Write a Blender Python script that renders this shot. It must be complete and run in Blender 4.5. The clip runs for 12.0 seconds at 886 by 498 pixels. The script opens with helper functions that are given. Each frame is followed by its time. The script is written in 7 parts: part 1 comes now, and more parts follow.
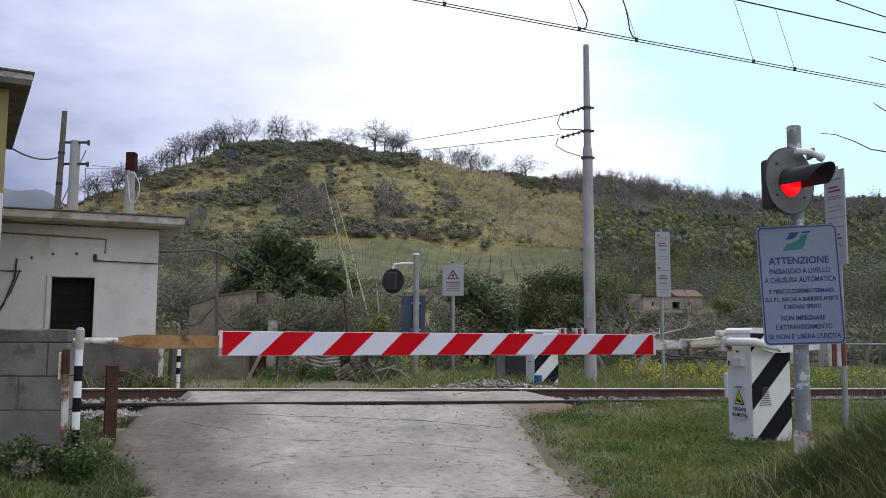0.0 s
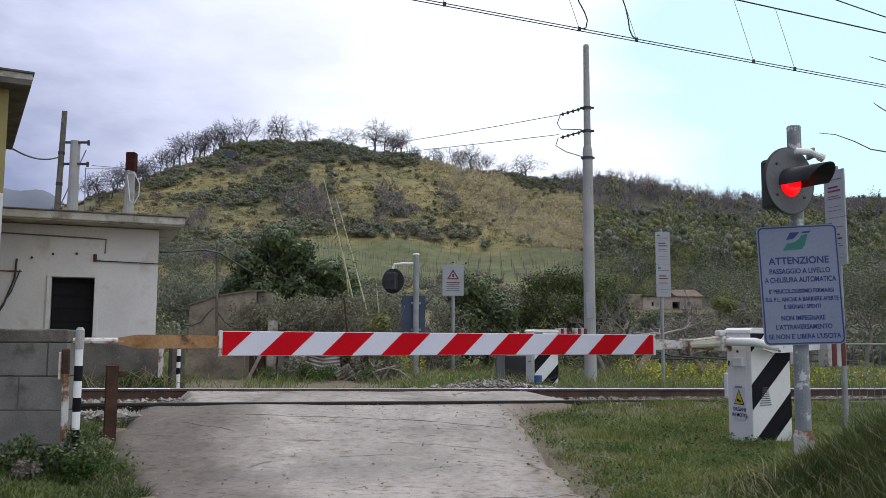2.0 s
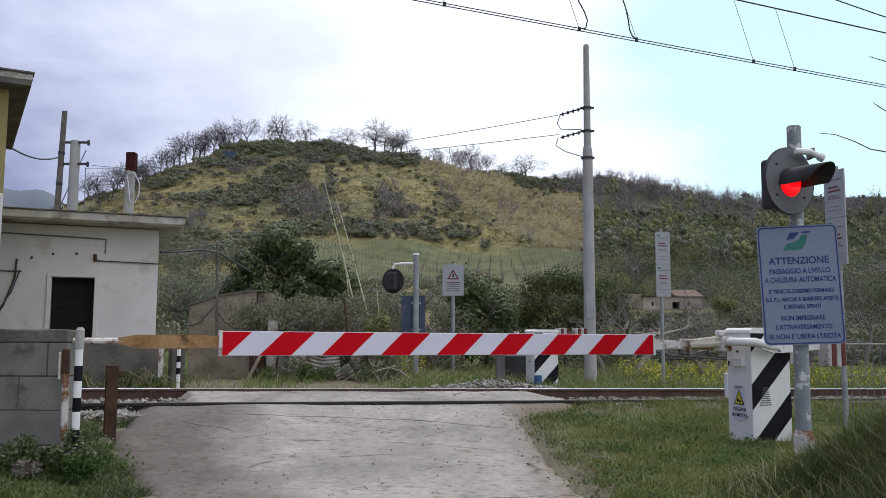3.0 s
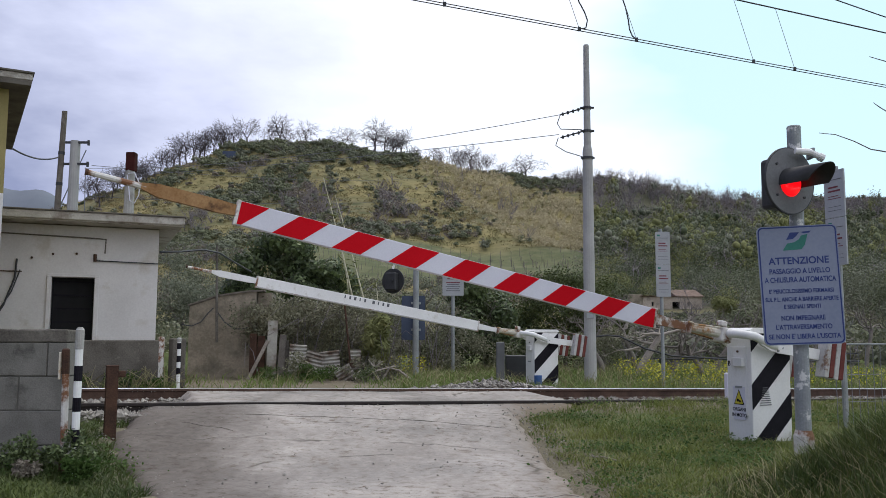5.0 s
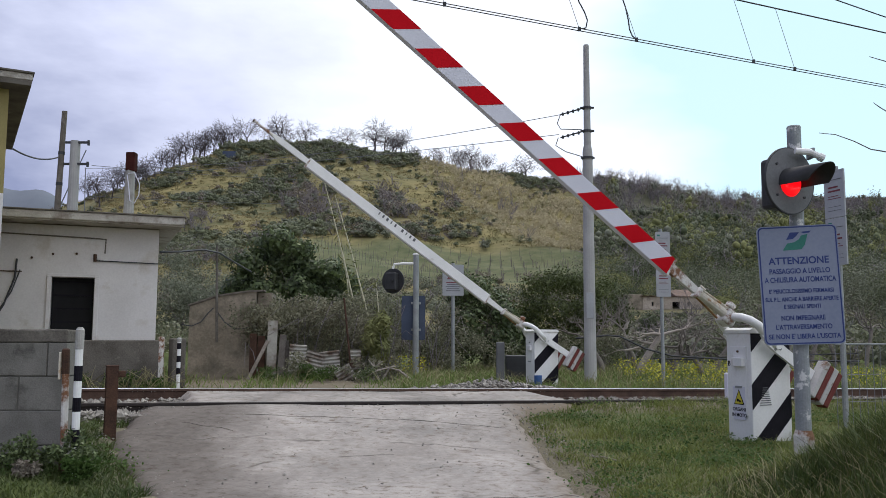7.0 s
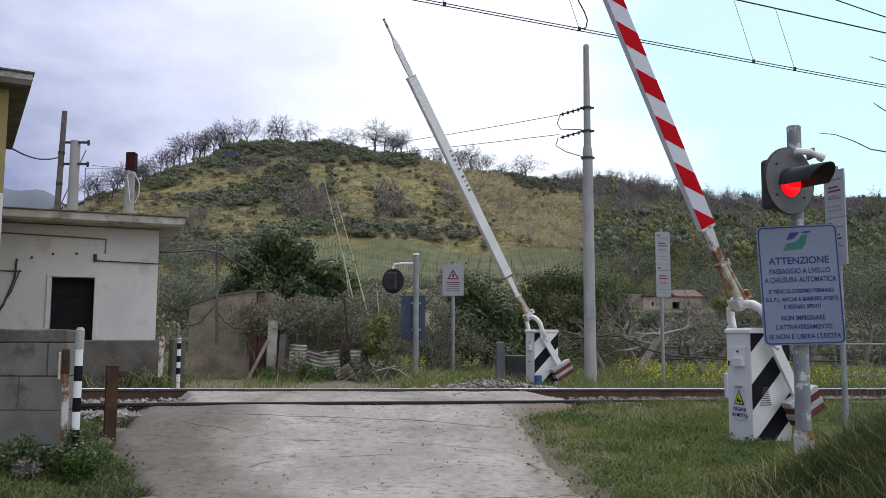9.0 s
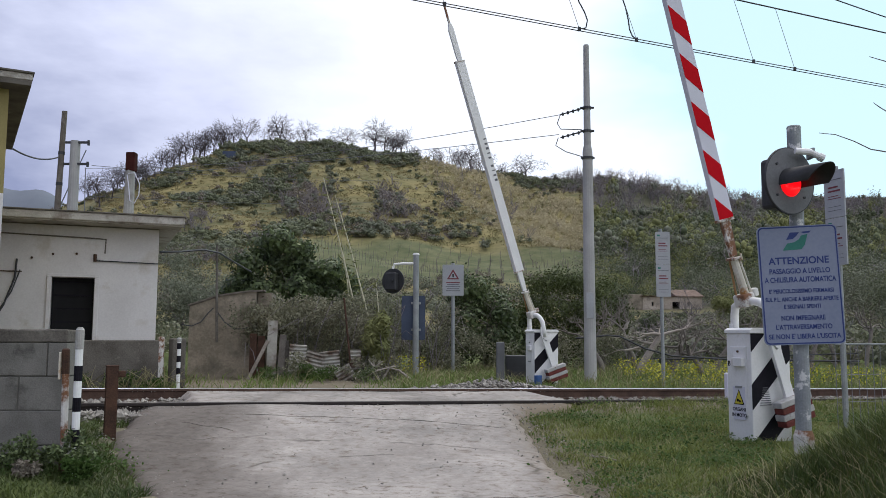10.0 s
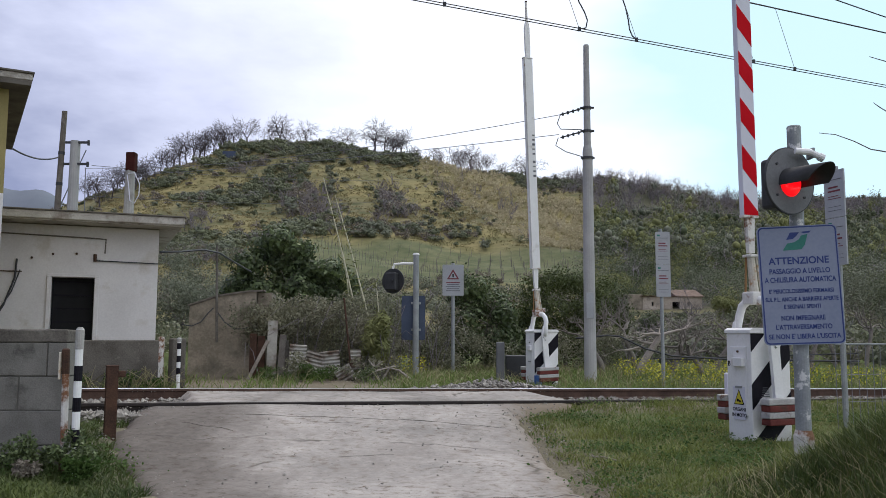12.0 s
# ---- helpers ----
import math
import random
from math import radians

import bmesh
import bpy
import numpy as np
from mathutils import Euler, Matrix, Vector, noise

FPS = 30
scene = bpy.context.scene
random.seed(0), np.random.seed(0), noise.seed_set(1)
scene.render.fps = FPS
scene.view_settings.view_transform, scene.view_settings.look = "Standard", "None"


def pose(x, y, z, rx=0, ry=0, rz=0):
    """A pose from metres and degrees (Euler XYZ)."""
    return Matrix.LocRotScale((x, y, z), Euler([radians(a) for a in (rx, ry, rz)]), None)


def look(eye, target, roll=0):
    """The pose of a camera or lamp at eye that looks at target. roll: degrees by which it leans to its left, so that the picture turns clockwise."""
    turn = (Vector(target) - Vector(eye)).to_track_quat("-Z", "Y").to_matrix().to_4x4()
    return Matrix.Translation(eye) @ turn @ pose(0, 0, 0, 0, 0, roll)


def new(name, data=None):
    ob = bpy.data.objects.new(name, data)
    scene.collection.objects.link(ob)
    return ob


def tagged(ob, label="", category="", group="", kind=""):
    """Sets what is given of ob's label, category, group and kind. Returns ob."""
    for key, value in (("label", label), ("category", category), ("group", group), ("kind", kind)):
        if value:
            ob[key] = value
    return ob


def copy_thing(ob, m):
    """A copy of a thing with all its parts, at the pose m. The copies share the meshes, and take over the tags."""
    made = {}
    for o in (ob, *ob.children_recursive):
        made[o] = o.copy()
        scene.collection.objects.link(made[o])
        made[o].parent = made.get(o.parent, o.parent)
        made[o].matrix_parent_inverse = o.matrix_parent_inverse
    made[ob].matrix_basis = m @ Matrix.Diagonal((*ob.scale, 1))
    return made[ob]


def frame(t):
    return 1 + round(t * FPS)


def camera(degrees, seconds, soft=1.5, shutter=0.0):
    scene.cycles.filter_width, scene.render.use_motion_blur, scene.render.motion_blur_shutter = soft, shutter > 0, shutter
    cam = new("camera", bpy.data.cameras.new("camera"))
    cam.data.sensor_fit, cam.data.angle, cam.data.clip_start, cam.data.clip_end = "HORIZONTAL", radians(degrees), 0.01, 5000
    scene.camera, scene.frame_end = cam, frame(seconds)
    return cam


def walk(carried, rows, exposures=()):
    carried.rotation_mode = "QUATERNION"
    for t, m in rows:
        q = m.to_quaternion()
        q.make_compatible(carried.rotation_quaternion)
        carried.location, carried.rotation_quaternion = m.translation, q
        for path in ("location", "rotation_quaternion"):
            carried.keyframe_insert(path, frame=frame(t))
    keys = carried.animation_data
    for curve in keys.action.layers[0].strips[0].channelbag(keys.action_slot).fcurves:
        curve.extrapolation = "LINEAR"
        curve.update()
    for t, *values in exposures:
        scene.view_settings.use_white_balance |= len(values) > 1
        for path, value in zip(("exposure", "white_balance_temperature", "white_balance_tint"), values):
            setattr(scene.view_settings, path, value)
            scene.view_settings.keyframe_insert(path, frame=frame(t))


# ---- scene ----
cam = camera(55.82, 12.0, soft=0.8)
EYE = (0.0, 0.0, 1.2)
VIEW = look(EYE, (0, 10, 1.2 + 10 * math.tan(radians(5.82))), 0.22)
walk(cam, [(0, VIEW), (12, VIEW)], exposures=[(0, 0.0), (12, 0.0)])

# ---- world and sun: bright broken overcast, veiled sun ahead ----
SUN_EL, SUN_AZ = radians(64), radians(25)
world = bpy.data.worlds.new("world")
scene.world = world
world.use_nodes = True


def build_world():
    nt = world.node_tree
    nt.nodes.clear()
    N, L = nt.nodes.new, nt.links.new
    out, bg = N("ShaderNodeOutputWorld"), N("ShaderNodeBackground")
    sky = N("ShaderNodeTexSky")
    sky.sky_type, sky.sun_disc, sky.sun_elevation, sky.sun_rotation = "NISHITA", False, SUN_EL, SUN_AZ
    sky.dust_density, sky.air_density = 1.5, 1.0
    gain = N("ShaderNodeVectorMath")
    gain.operation = "SCALE"
    gain.inputs["Scale"].default_value = 0.26
    L(sky.outputs[0], gain.inputs[0])
    co, mp = N("ShaderNodeTexCoord"), N("ShaderNodeMapping")
    mp.inputs["Scale"].default_value = (1.0, 1.0, 2.6)
    mp.inputs["Location"].default_value = (0.35, 0.2, 0.1)
    L(co.outputs["Generated"], mp.inputs[0])
    big, fine = N("ShaderNodeTexNoise"), N("ShaderNodeTexNoise")
    for n, s, d, r in ((big, 1.7, 5.0, 0.5), (fine, 3.1, 6.0, 0.55)):
        n.inputs["Scale"].default_value, n.inputs["Detail"].default_value, n.inputs["Roughness"].default_value = s, d, r
        L(mp.outputs[0], n.inputs["Vector"])
    cover, tone = N("ShaderNodeValToRGB"), N("ShaderNodeValToRGB")
    cover.color_ramp.elements[0].position, cover.color_ramp.elements[1].position = 0.33, 0.41
    tone.color_ramp.elements[0].position, tone.color_ramp.elements[1].position = 0.30, 0.60
    tone.color_ramp.elements[0].color = (0.31, 0.355, 0.56, 1)
    tone.color_ramp.elements[1].color = (1.04, 1.10, 1.24, 1)
    mid = tone.color_ramp.elements.new(0.45)
    mid.color = (0.74, 0.79, 1.02, 1)
    # the bank of grey-blue cloud lies to the left and low, the sky clears to the right
    dot, calm, add, thin = N("ShaderNodeVectorMath"), N("ShaderNodeMath"), N("ShaderNodeMath"), N("ShaderNodeMath")
    dot.operation = "DOT_PRODUCT"
    dot.inputs[1].default_value = (0.80, 0.10, 0.34)
    L(co.outputs["Generated"], dot.inputs[0])
    calm.operation, add.operation, thin.operation = "MULTIPLY_ADD", "ADD", "MULTIPLY_ADD"
    calm.inputs[1].default_value, calm.inputs[2].default_value = 0.45, 0.28
    L(fine.outputs[0], calm.inputs[0])
    L(dot.outputs["Value"], add.inputs[0])
    L(calm.outputs[0], add.inputs[1])
    L(add.outputs[0], tone.inputs[0])
    gap = N("ShaderNodeVectorMath")
    gap.operation = "DOT_PRODUCT"
    gap.inputs[1].default_value = (0.75, 0.50, 0.35)
    L(co.outputs["Generated"], gap.inputs[0])
    thin.inputs[1].default_value = -1.0
    L(gap.outputs["Value"], thin.inputs[0])
    soft_big = N("ShaderNodeMath")
    soft_big.operation = "MULTIPLY_ADD"
    soft_big.inputs[1].default_value, soft_big.inputs[2].default_value = 0.50, 0.875
    L(big.outputs[0], soft_big.inputs[0])
    L(soft_big.outputs[0], thin.inputs[2])
    L(thin.outputs[0], cover.inputs[0])
    veil = N("ShaderNodeMix")
    veil.data_type = "RGBA"
    veil.inputs["Factor"].default_value = 0.86
    L(gain.outputs[0], veil.inputs["A"])
    veil.inputs["B"].default_value = (0.68, 0.95, 1.06, 1)
    mix = N("ShaderNodeMix")
    mix.data_type = "RGBA"
    L(cover.outputs[0], mix.inputs["Factor"])
    L(veil.outputs["Result"], mix.inputs["A"])
    L(tone.outputs[0], mix.inputs["B"])
    L(mix.outputs["Result"], bg.inputs["Color"])
    bg.inputs["Strength"].default_value = 1.0
    L(bg.outputs[0], out.inputs["Surface"])


build_world()
sun = new("sun", bpy.data.lights.new("sun", "SUN"))
sun.data.energy, sun.data.angle, sun.data.color = 1.30, radians(30), (1.0, 0.92, 0.82)
sun.matrix_world = look((60 * math.cos(SUN_EL) * math.sin(SUN_AZ), 60 * math.cos(SUN_EL) * math.cos(SUN_AZ), 60 * math.sin(SUN_EL)), (0, 0, 0))


# ---- materials ----
def mat(name, a, b, scale=6.0, rough=0.8, bump=0.15, fine=60.0, metal=0.0, c=None, c_scale=1.5, c_at=(0.55, 0.7), rand=0.0, island=False, trans=0.0, spec=0.4):
    """Colours a and b mixed by a coarse and a fine grain, spots of c on top; rand: change of brightness from piece to piece."""
    m = bpy.data.materials.new(name)
    m.use_nodes = True
    nt = m.node_tree
    N, L = nt.nodes.new, nt.links.new
    p = nt.nodes["Principled BSDF"]
    geo = N("ShaderNodeNewGeometry")
    n1, n2 = N("ShaderNodeTexNoise"), N("ShaderNodeTexNoise")
    for n, s, d in ((n1, scale, 5), (n2, fine, 4)):
        n.inputs["Scale"].default_value, n.inputs["Detail"].default_value = s, d
        L(geo.outputs["Position"], n.inputs["Vector"])
    mean = N("ShaderNodeMath")
    mean.operation = "MULTIPLY_ADD"
    mean.inputs[1].default_value = 0.4
    L(n2.outputs[0], mean.inputs[0])
    half = N("ShaderNodeMath")
    half.operation = "MULTIPLY"
    half.inputs[1].default_value = 0.6
    L(n1.outputs[0], half.inputs[0])
    L(half.outputs[0], mean.inputs[2])
    ramp = N("ShaderNodeValToRGB")
    ramp.color_ramp.elements[0].position, ramp.color_ramp.elements[1].position = 0.36, 0.64
    ramp.color_ramp.elements[0].color, ramp.color_ramp.elements[1].color = (*a, 1), (*b, 1)
    L(mean.outputs[0], ramp.inputs[0])
    col = ramp.outputs[0]
    if c:
        n3, r3, mx = N("ShaderNodeTexNoise"), N("ShaderNodeValToRGB"), N("ShaderNodeMix")
        n3.inputs["Scale"].default_value, n3.inputs["Detail"].default_value, n3.inputs["Roughness"].default_value = c_scale, 7, 0.65
        L(geo.outputs["Position"], n3.inputs["Vector"])
        r3.color_ramp.elements[0].position, r3.color_ramp.elements[1].position = c_at
        L(n3.outputs[0], r3.inputs[0])
        mx.data_type = "RGBA"
        L(r3.outputs[0], mx.inputs["Factor"])
        L(col, mx.inputs["A"])
        mx.inputs["B"].default_value = (*c, 1)
        col = mx.outputs["Result"]
    if rand:
        hs, mr = N("ShaderNodeHueSaturation"), N("ShaderNodeMapRange")
        src = geo.outputs["Random Per Island"] if island else N("ShaderNodeObjectInfo").outputs["Random"]
        L(src, mr.inputs[0])
        mr.inputs["To Min"].default_value, mr.inputs["To Max"].default_value = 1 - rand, 1 + rand
        L(mr.outputs[0], hs.inputs["Value"])
        L(col, hs.inputs["Color"])
        col = hs.outputs[0]
    L(col, p.inputs["Base Color"])
    p.inputs["Roughness"].default_value, p.inputs["Metallic"].default_value = rough, metal
    p.inputs["Specular IOR Level"].default_value = spec
    if bump:
        bp = N("ShaderNodeBump")
        bp.inputs["Strength"].default_value, bp.inputs["Distance"].default_value = bump, 0.02
        L(mean.outputs[0], bp.inputs["Height"])
        L(bp.outputs[0], p.inputs["Normal"])
    if trans:
        tr, ms = N("ShaderNodeBsdfTranslucent"), N("ShaderNodeMixShader")
        L(col, tr.inputs["Color"])
        ms.inputs[0].default_value = trans
        L(p.outputs[0], ms.inputs[1])
        L(tr.outputs[0], ms.inputs[2])
        L(ms.outputs[0], nt.nodes["Material Output"].inputs["Surface"])
    return m


def glow(name, color, strength):
    m = bpy.data.materials.new(name)
    m.use_nodes = True
    p = m.node_tree.nodes["Principled BSDF"]
    p.inputs["Base Color"].default_value = (*color, 1)
    p.inputs["Emission Color"].default_value = (*color, 1)
    p.inputs["Emission Strength"].default_value = strength
    p.inputs["Roughness"].default_value = 0.3
    return m


def land():
    """Ground cover: grass, dry grass, earth and field by the 'cover' attribute, broken up by noise."""
    m = bpy.data.materials.new("land")
    m.use_nodes = True
    nt = m.node_tree
    N, L = nt.nodes.new, nt.links.new
    p = nt.nodes["Principled BSDF"]
    at, geo = N("ShaderNodeAttribute"), N("ShaderNodeNewGeometry")
    at.attribute_name = "cover"
    noises = []
    for s, d in ((0.035, 8), (0.3, 7), (5.0, 6), (60, 4)):
        n = N("ShaderNodeTexNoise")
        n.inputs["Scale"].default_value, n.inputs["Detail"].default_value, n.inputs["Roughness"].default_value = s, d, 0.62
        L(geo.outputs["Position"], n.inputs["Vector"])
        noises.append(n.outputs[0])

    def ramp(src, p0, c0, p1, c1):
        r = N("ShaderNodeValToRGB")
        r.color_ramp.elements[0].position, r.color_ramp.elements[1].position = p0, p1
        r.color_ramp.elements[0].color, r.color_ramp.elements[1].color = (*c0, 1), (*c1, 1)
        L(src, r.inputs[0])
        return r.outputs[0]

    def blend(f, a, b):
        x = N("ShaderNodeMix")
        x.data_type = "RGBA"
        L(f, x.inputs["Factor"])
        L(a, x.inputs["A"])
        L(b, x.inputs["B"])
        return x.outputs["Result"]

    sep = N("ShaderNodeSeparateColor")
    L(at.outputs["Color"], sep.inputs[0])
    grass = ramp(noises[2], 0.35, (0.06, 0.085, 0.022), 0.65, (0.125, 0.14, 0.05))
    dry = ramp(noises[1], 0.35, (0.150, 0.138, 0.058), 0.65, (0.300, 0.246, 0.115))
    scrub = ramp(noises[1], 0.38, (0.085, 0.092, 0.046), 0.62, (0.19, 0.172, 0.095))
    hill = blend(ramp(noises[0], 0.42, (0, 0, 0), 0.62, (1, 1, 1)), dry, scrub)
    earth = ramp(noises[3], 0.35, (0.11, 0.088, 0.063), 0.65, (0.26, 0.22, 0.17))
    field = ramp(noises[1], 0.35, (0.085, 0.10, 0.046), 0.65, (0.16, 0.16, 0.082))
    c = blend(sep.outputs[0], grass, hill)
    c = blend(sep.outputs[1], c, earth)
    c = blend(sep.outputs[2], c, field)
    floor = ramp(noises[1], 0.38, (0.050, 0.054, 0.032), 0.62, (0.105, 0.098, 0.062))
    keep = N("ShaderNodeMath")
    keep.operation = "SUBTRACT"
    keep.inputs[0].default_value = 1.0
    L(at.outputs["Alpha"], keep.inputs[1])
    c = blend(keep.outputs[0], c, floor)
    L(c, p.inputs["Base Color"])
    p.inputs["Roughness"].default_value = 0.95
    p.inputs["Specular IOR Level"].default_value = 0.15
    bp = N("ShaderNodeBump")
    bp.inputs["Strength"].default_value, bp.inputs["Distance"].default_value = 0.6, 0.06
    L(noises[2], bp.inputs["Height"])
    L(bp.outputs[0], p.inputs["Normal"])
    return m


def road_material(dark_left):
    """Pale worn asphalt with fine grit, darker old patches and a net of cracks."""
    m = mat("worn_asphalt", (0.275, 0.245, 0.222), (0.455, 0.410, 0.376), 1.1, 0.95, 0.35, 22, c=(0.17, 0.158, 0.145), c_scale=0.55, c_at=(0.50, 0.68), spec=0.2)
    nt = m.node_tree
    N, L = nt.nodes.new, nt.links.new
    p = nt.nodes["Principled BSDF"]
    geo, wob, mp, vo = N("ShaderNodeNewGeometry"), N("ShaderNodeTexNoise"), N("ShaderNodeMapping"), N("ShaderNodeTexVoronoi")
    wob.inputs["Scale"].default_value, wob.inputs["Detail"].default_value = 2.2, 6
    L(geo.outputs["Position"], wob.inputs["Vector"])
    off = N("ShaderNodeVectorMath")
    off.operation = "MULTIPLY_ADD"
    off.inputs[1].default_value = (0.7, 0.5, 0.5)
    L(wob.outputs["Color"], off.inputs[0])
    L(geo.outputs["Position"], off.inputs[2])
    mp.inputs["Scale"].default_value = (0.40, 1.15, 0.0)
    L(off.outputs[0], mp.inputs[0])
    vo.feature = "DISTANCE_TO_EDGE"
    vo.inputs["Scale"].default_value = 0.9
    L(mp.outputs[0], vo.inputs["Vector"])
    rp, gate, gr, mul, mx = N("ShaderNodeValToRGB"), N("ShaderNodeTexNoise"), N("ShaderNodeValToRGB"), N("ShaderNodeMath"), N("ShaderNodeMix")
    rp.color_ramp.elements[0].position, rp.color_ramp.elements[1].position = 0.004, 0.016
    rp.color_ramp.elements[0].color, rp.color_ramp.elements[1].color = (1, 1, 1, 1), (0, 0, 0, 1)
    L(vo.outputs["Distance"], rp.inputs[0])
    gate.inputs["Scale"].default_value, gate.inputs["Detail"].default_value = 0.8, 5
    L(geo.outputs["Position"], gate.inputs["Vector"])
    gr.color_ramp.elements[0].position, gr.color_ramp.elements[1].position = 0.54, 0.62
    L(gate.outputs[0], gr.inputs[0])
    mul.operation = "MULTIPLY"
    L(rp.outputs[0], mul.inputs[0])
    L(gr.outputs[0], mul.inputs[1])
    mx.data_type = "RGBA"
    L(mul.outputs[0], mx.inputs["Factor"])
    L(p.inputs["Base Color"].links[0].from_socket, mx.inputs["A"])
    mx.inputs["B"].default_value = (0.13, 0.115, 0.10, 1)
    # streaks left by wheels along the lane
    sm, sn, sr, sg = N("ShaderNodeMapping"), N("ShaderNodeTexNoise"), N("ShaderNodeMapRange"), N("ShaderNodeHueSaturation")
    sm.inputs["Scale"].default_value = (2.6, 0.22, 1.0)
    L(off.outputs[0], sm.inputs[0])
    sn.inputs["Scale"].default_value, sn.inputs["Detail"].default_value, sn.inputs["Roughness"].default_value = 1.0, 8, 0.7
    L(sm.outputs[0], sn.inputs["Vector"])
    sr.inputs["From Min"].default_value, sr.inputs["From Max"].default_value = 0.3, 0.7
    sr.inputs["To Min"].default_value, sr.inputs["To Max"].default_value = 0.78, 1.22
    L(sn.outputs[0], sr.inputs[0])
    L(sr.outputs[0], sg.inputs["Value"])
    L(mx.outputs["Result"], sg.inputs["Color"])
    # loose dark grit
    g2, r2, m2 = N("ShaderNodeTexVoronoi"), N("ShaderNodeValToRGB"), N("ShaderNodeMix")
    g2.inputs["Scale"].default_value = 14.0
    L(geo.outputs["Position"], g2.inputs["Vector"])
    r2.color_ramp.elements[0].position, r2.color_ramp.elements[1].position = 0.10, 0.17
    r2.color_ramp.elements[0].color, r2.color_ramp.elements[1].color = (0.6, 0.6, 0.6, 1), (0, 0, 0, 1)
    L(g2.outputs["Distance"], r2.inputs[0])
    m2.data_type = "RGBA"
    L(r2.outputs[0], m2.inputs["Factor"])
    L(sg.outputs[0], m2.inputs["A"])
    m2.inputs["B"].default_value = (0.16, 0.14, 0.12, 1)
    # brown dirt trodden into the surface, in drifts of specks
    d1, d2, dr, dp, dm, m4 = N("ShaderNodeTexNoise"), N("ShaderNodeTexNoise"), N("ShaderNodeValToRGB"), N("ShaderNodeValToRGB"), N("ShaderNodeMath"), N("ShaderNodeMix")
    d1.inputs["Scale"].default_value, d1.inputs["Detail"].default_value, d1.inputs["Roughness"].default_value = 11.0, 7, 0.72
    d2.inputs["Scale"].default_value, d2.inputs["Detail"].default_value = 1.1, 4
    L(geo.outputs["Position"], d1.inputs["Vector"])
    L(geo.outputs["Position"], d2.inputs["Vector"])
    dr.color_ramp.elements[0].position, dr.color_ramp.elements[1].position = 0.51, 0.65
    dp.color_ramp.elements[0].position, dp.color_ramp.elements[1].position = 0.36, 0.66
    dp.color_ramp.elements[0].color = (0.42, 0.42, 0.42, 1)
    L(d1.outputs[0], dr.inputs[0])
    L(d2.outputs[0], dp.inputs[0])
    dm.operation = "MULTIPLY"
    L(dr.outputs[0], dm.inputs[0])
    L(dp.outputs[0], dm.inputs[1])
    m4.data_type = "RGBA"
    L(dm.outputs[0], m4.inputs["Factor"])
    L(m2.outputs["Result"], m4.inputs["A"])
    m4.inputs["B"].default_value = (0.15, 0.115, 0.085, 1)
    m2 = m4
    if not dark_left:
        L(m2.outputs["Result"], p.inputs["Base Color"])
        return m
    # left side multiplied darker: older asphalt, with shade painted in
    sx, ad, r3, m3 = N("ShaderNodeSeparateXYZ"), N("ShaderNodeMath"), N("ShaderNodeValToRGB"), N("ShaderNodeMix")
    L(geo.outputs["Position"], sx.inputs[0])
    ad.operation = "MULTIPLY_ADD"
    ad.inputs[1].default_value = 1.6
    L(gate.outputs[0], ad.inputs[0])
    along = N("ShaderNodeMath")
    along.operation = "MULTIPLY_ADD"
    along.inputs[1].default_value = 0.25
    L(sx.outputs["Y"], along.inputs[0])
    L(sx.outputs["X"], along.inputs[2])
    L(along.outputs[0], ad.inputs[2])
    r3.color_ramp.elements[0].position, r3.color_ramp.elements[1].position = 0.0, 0.75
    r3.color_ramp.elements[0].color, r3.color_ramp.elements[1].color = (0.92, 0.92, 0.92, 1), (0, 0, 0, 1)
    sh = N("ShaderNodeMath")
    sh.operation = "ADD"
    sh.inputs[1].default_value = -0.60
    L(ad.outputs[0], sh.inputs[0])
    L(sh.outputs[0], r3.inputs[0])
    m3.data_type, m3.blend_type = "RGBA", "MULTIPLY"
    L(r3.outputs[0], m3.inputs["Factor"])
    L(m2.outputs["Result"], m3.inputs["A"])
    m3.inputs["B"].default_value = (0.42, 0.40, 0.385, 1)
    # brown earth carried onto the crumbling verge side
    va, vr, vm = N("ShaderNodeMath"), N("ShaderNodeValToRGB"), N("ShaderNodeMix")
    va.operation = "MULTIPLY_ADD"
    va.inputs[1].default_value = 0.9
    L(d1.outputs[0], va.inputs[0])
    L(sx.outputs["X"], va.inputs[2])
    vr.color_ramp.elements[0].position, vr.color_ramp.elements[1].position = 0.55, 0.78
    half = N("ShaderNodeMath")
    half.operation = "MULTIPLY"
    half.inputs[1].default_value = 0.5
    L(va.outputs[0], half.inputs[0])
    L(half.outputs[0], vr.inputs[0])
    vm.data_type = "RGBA"
    L(vr.outputs[0], vm.inputs["Factor"])
    L(m3.outputs["Result"], vm.inputs["A"])
    vm.inputs["B"].default_value = (0.19, 0.150, 0.112, 1)
    L(vm.outputs["Result"], p.inputs["Base Color"])
    return m


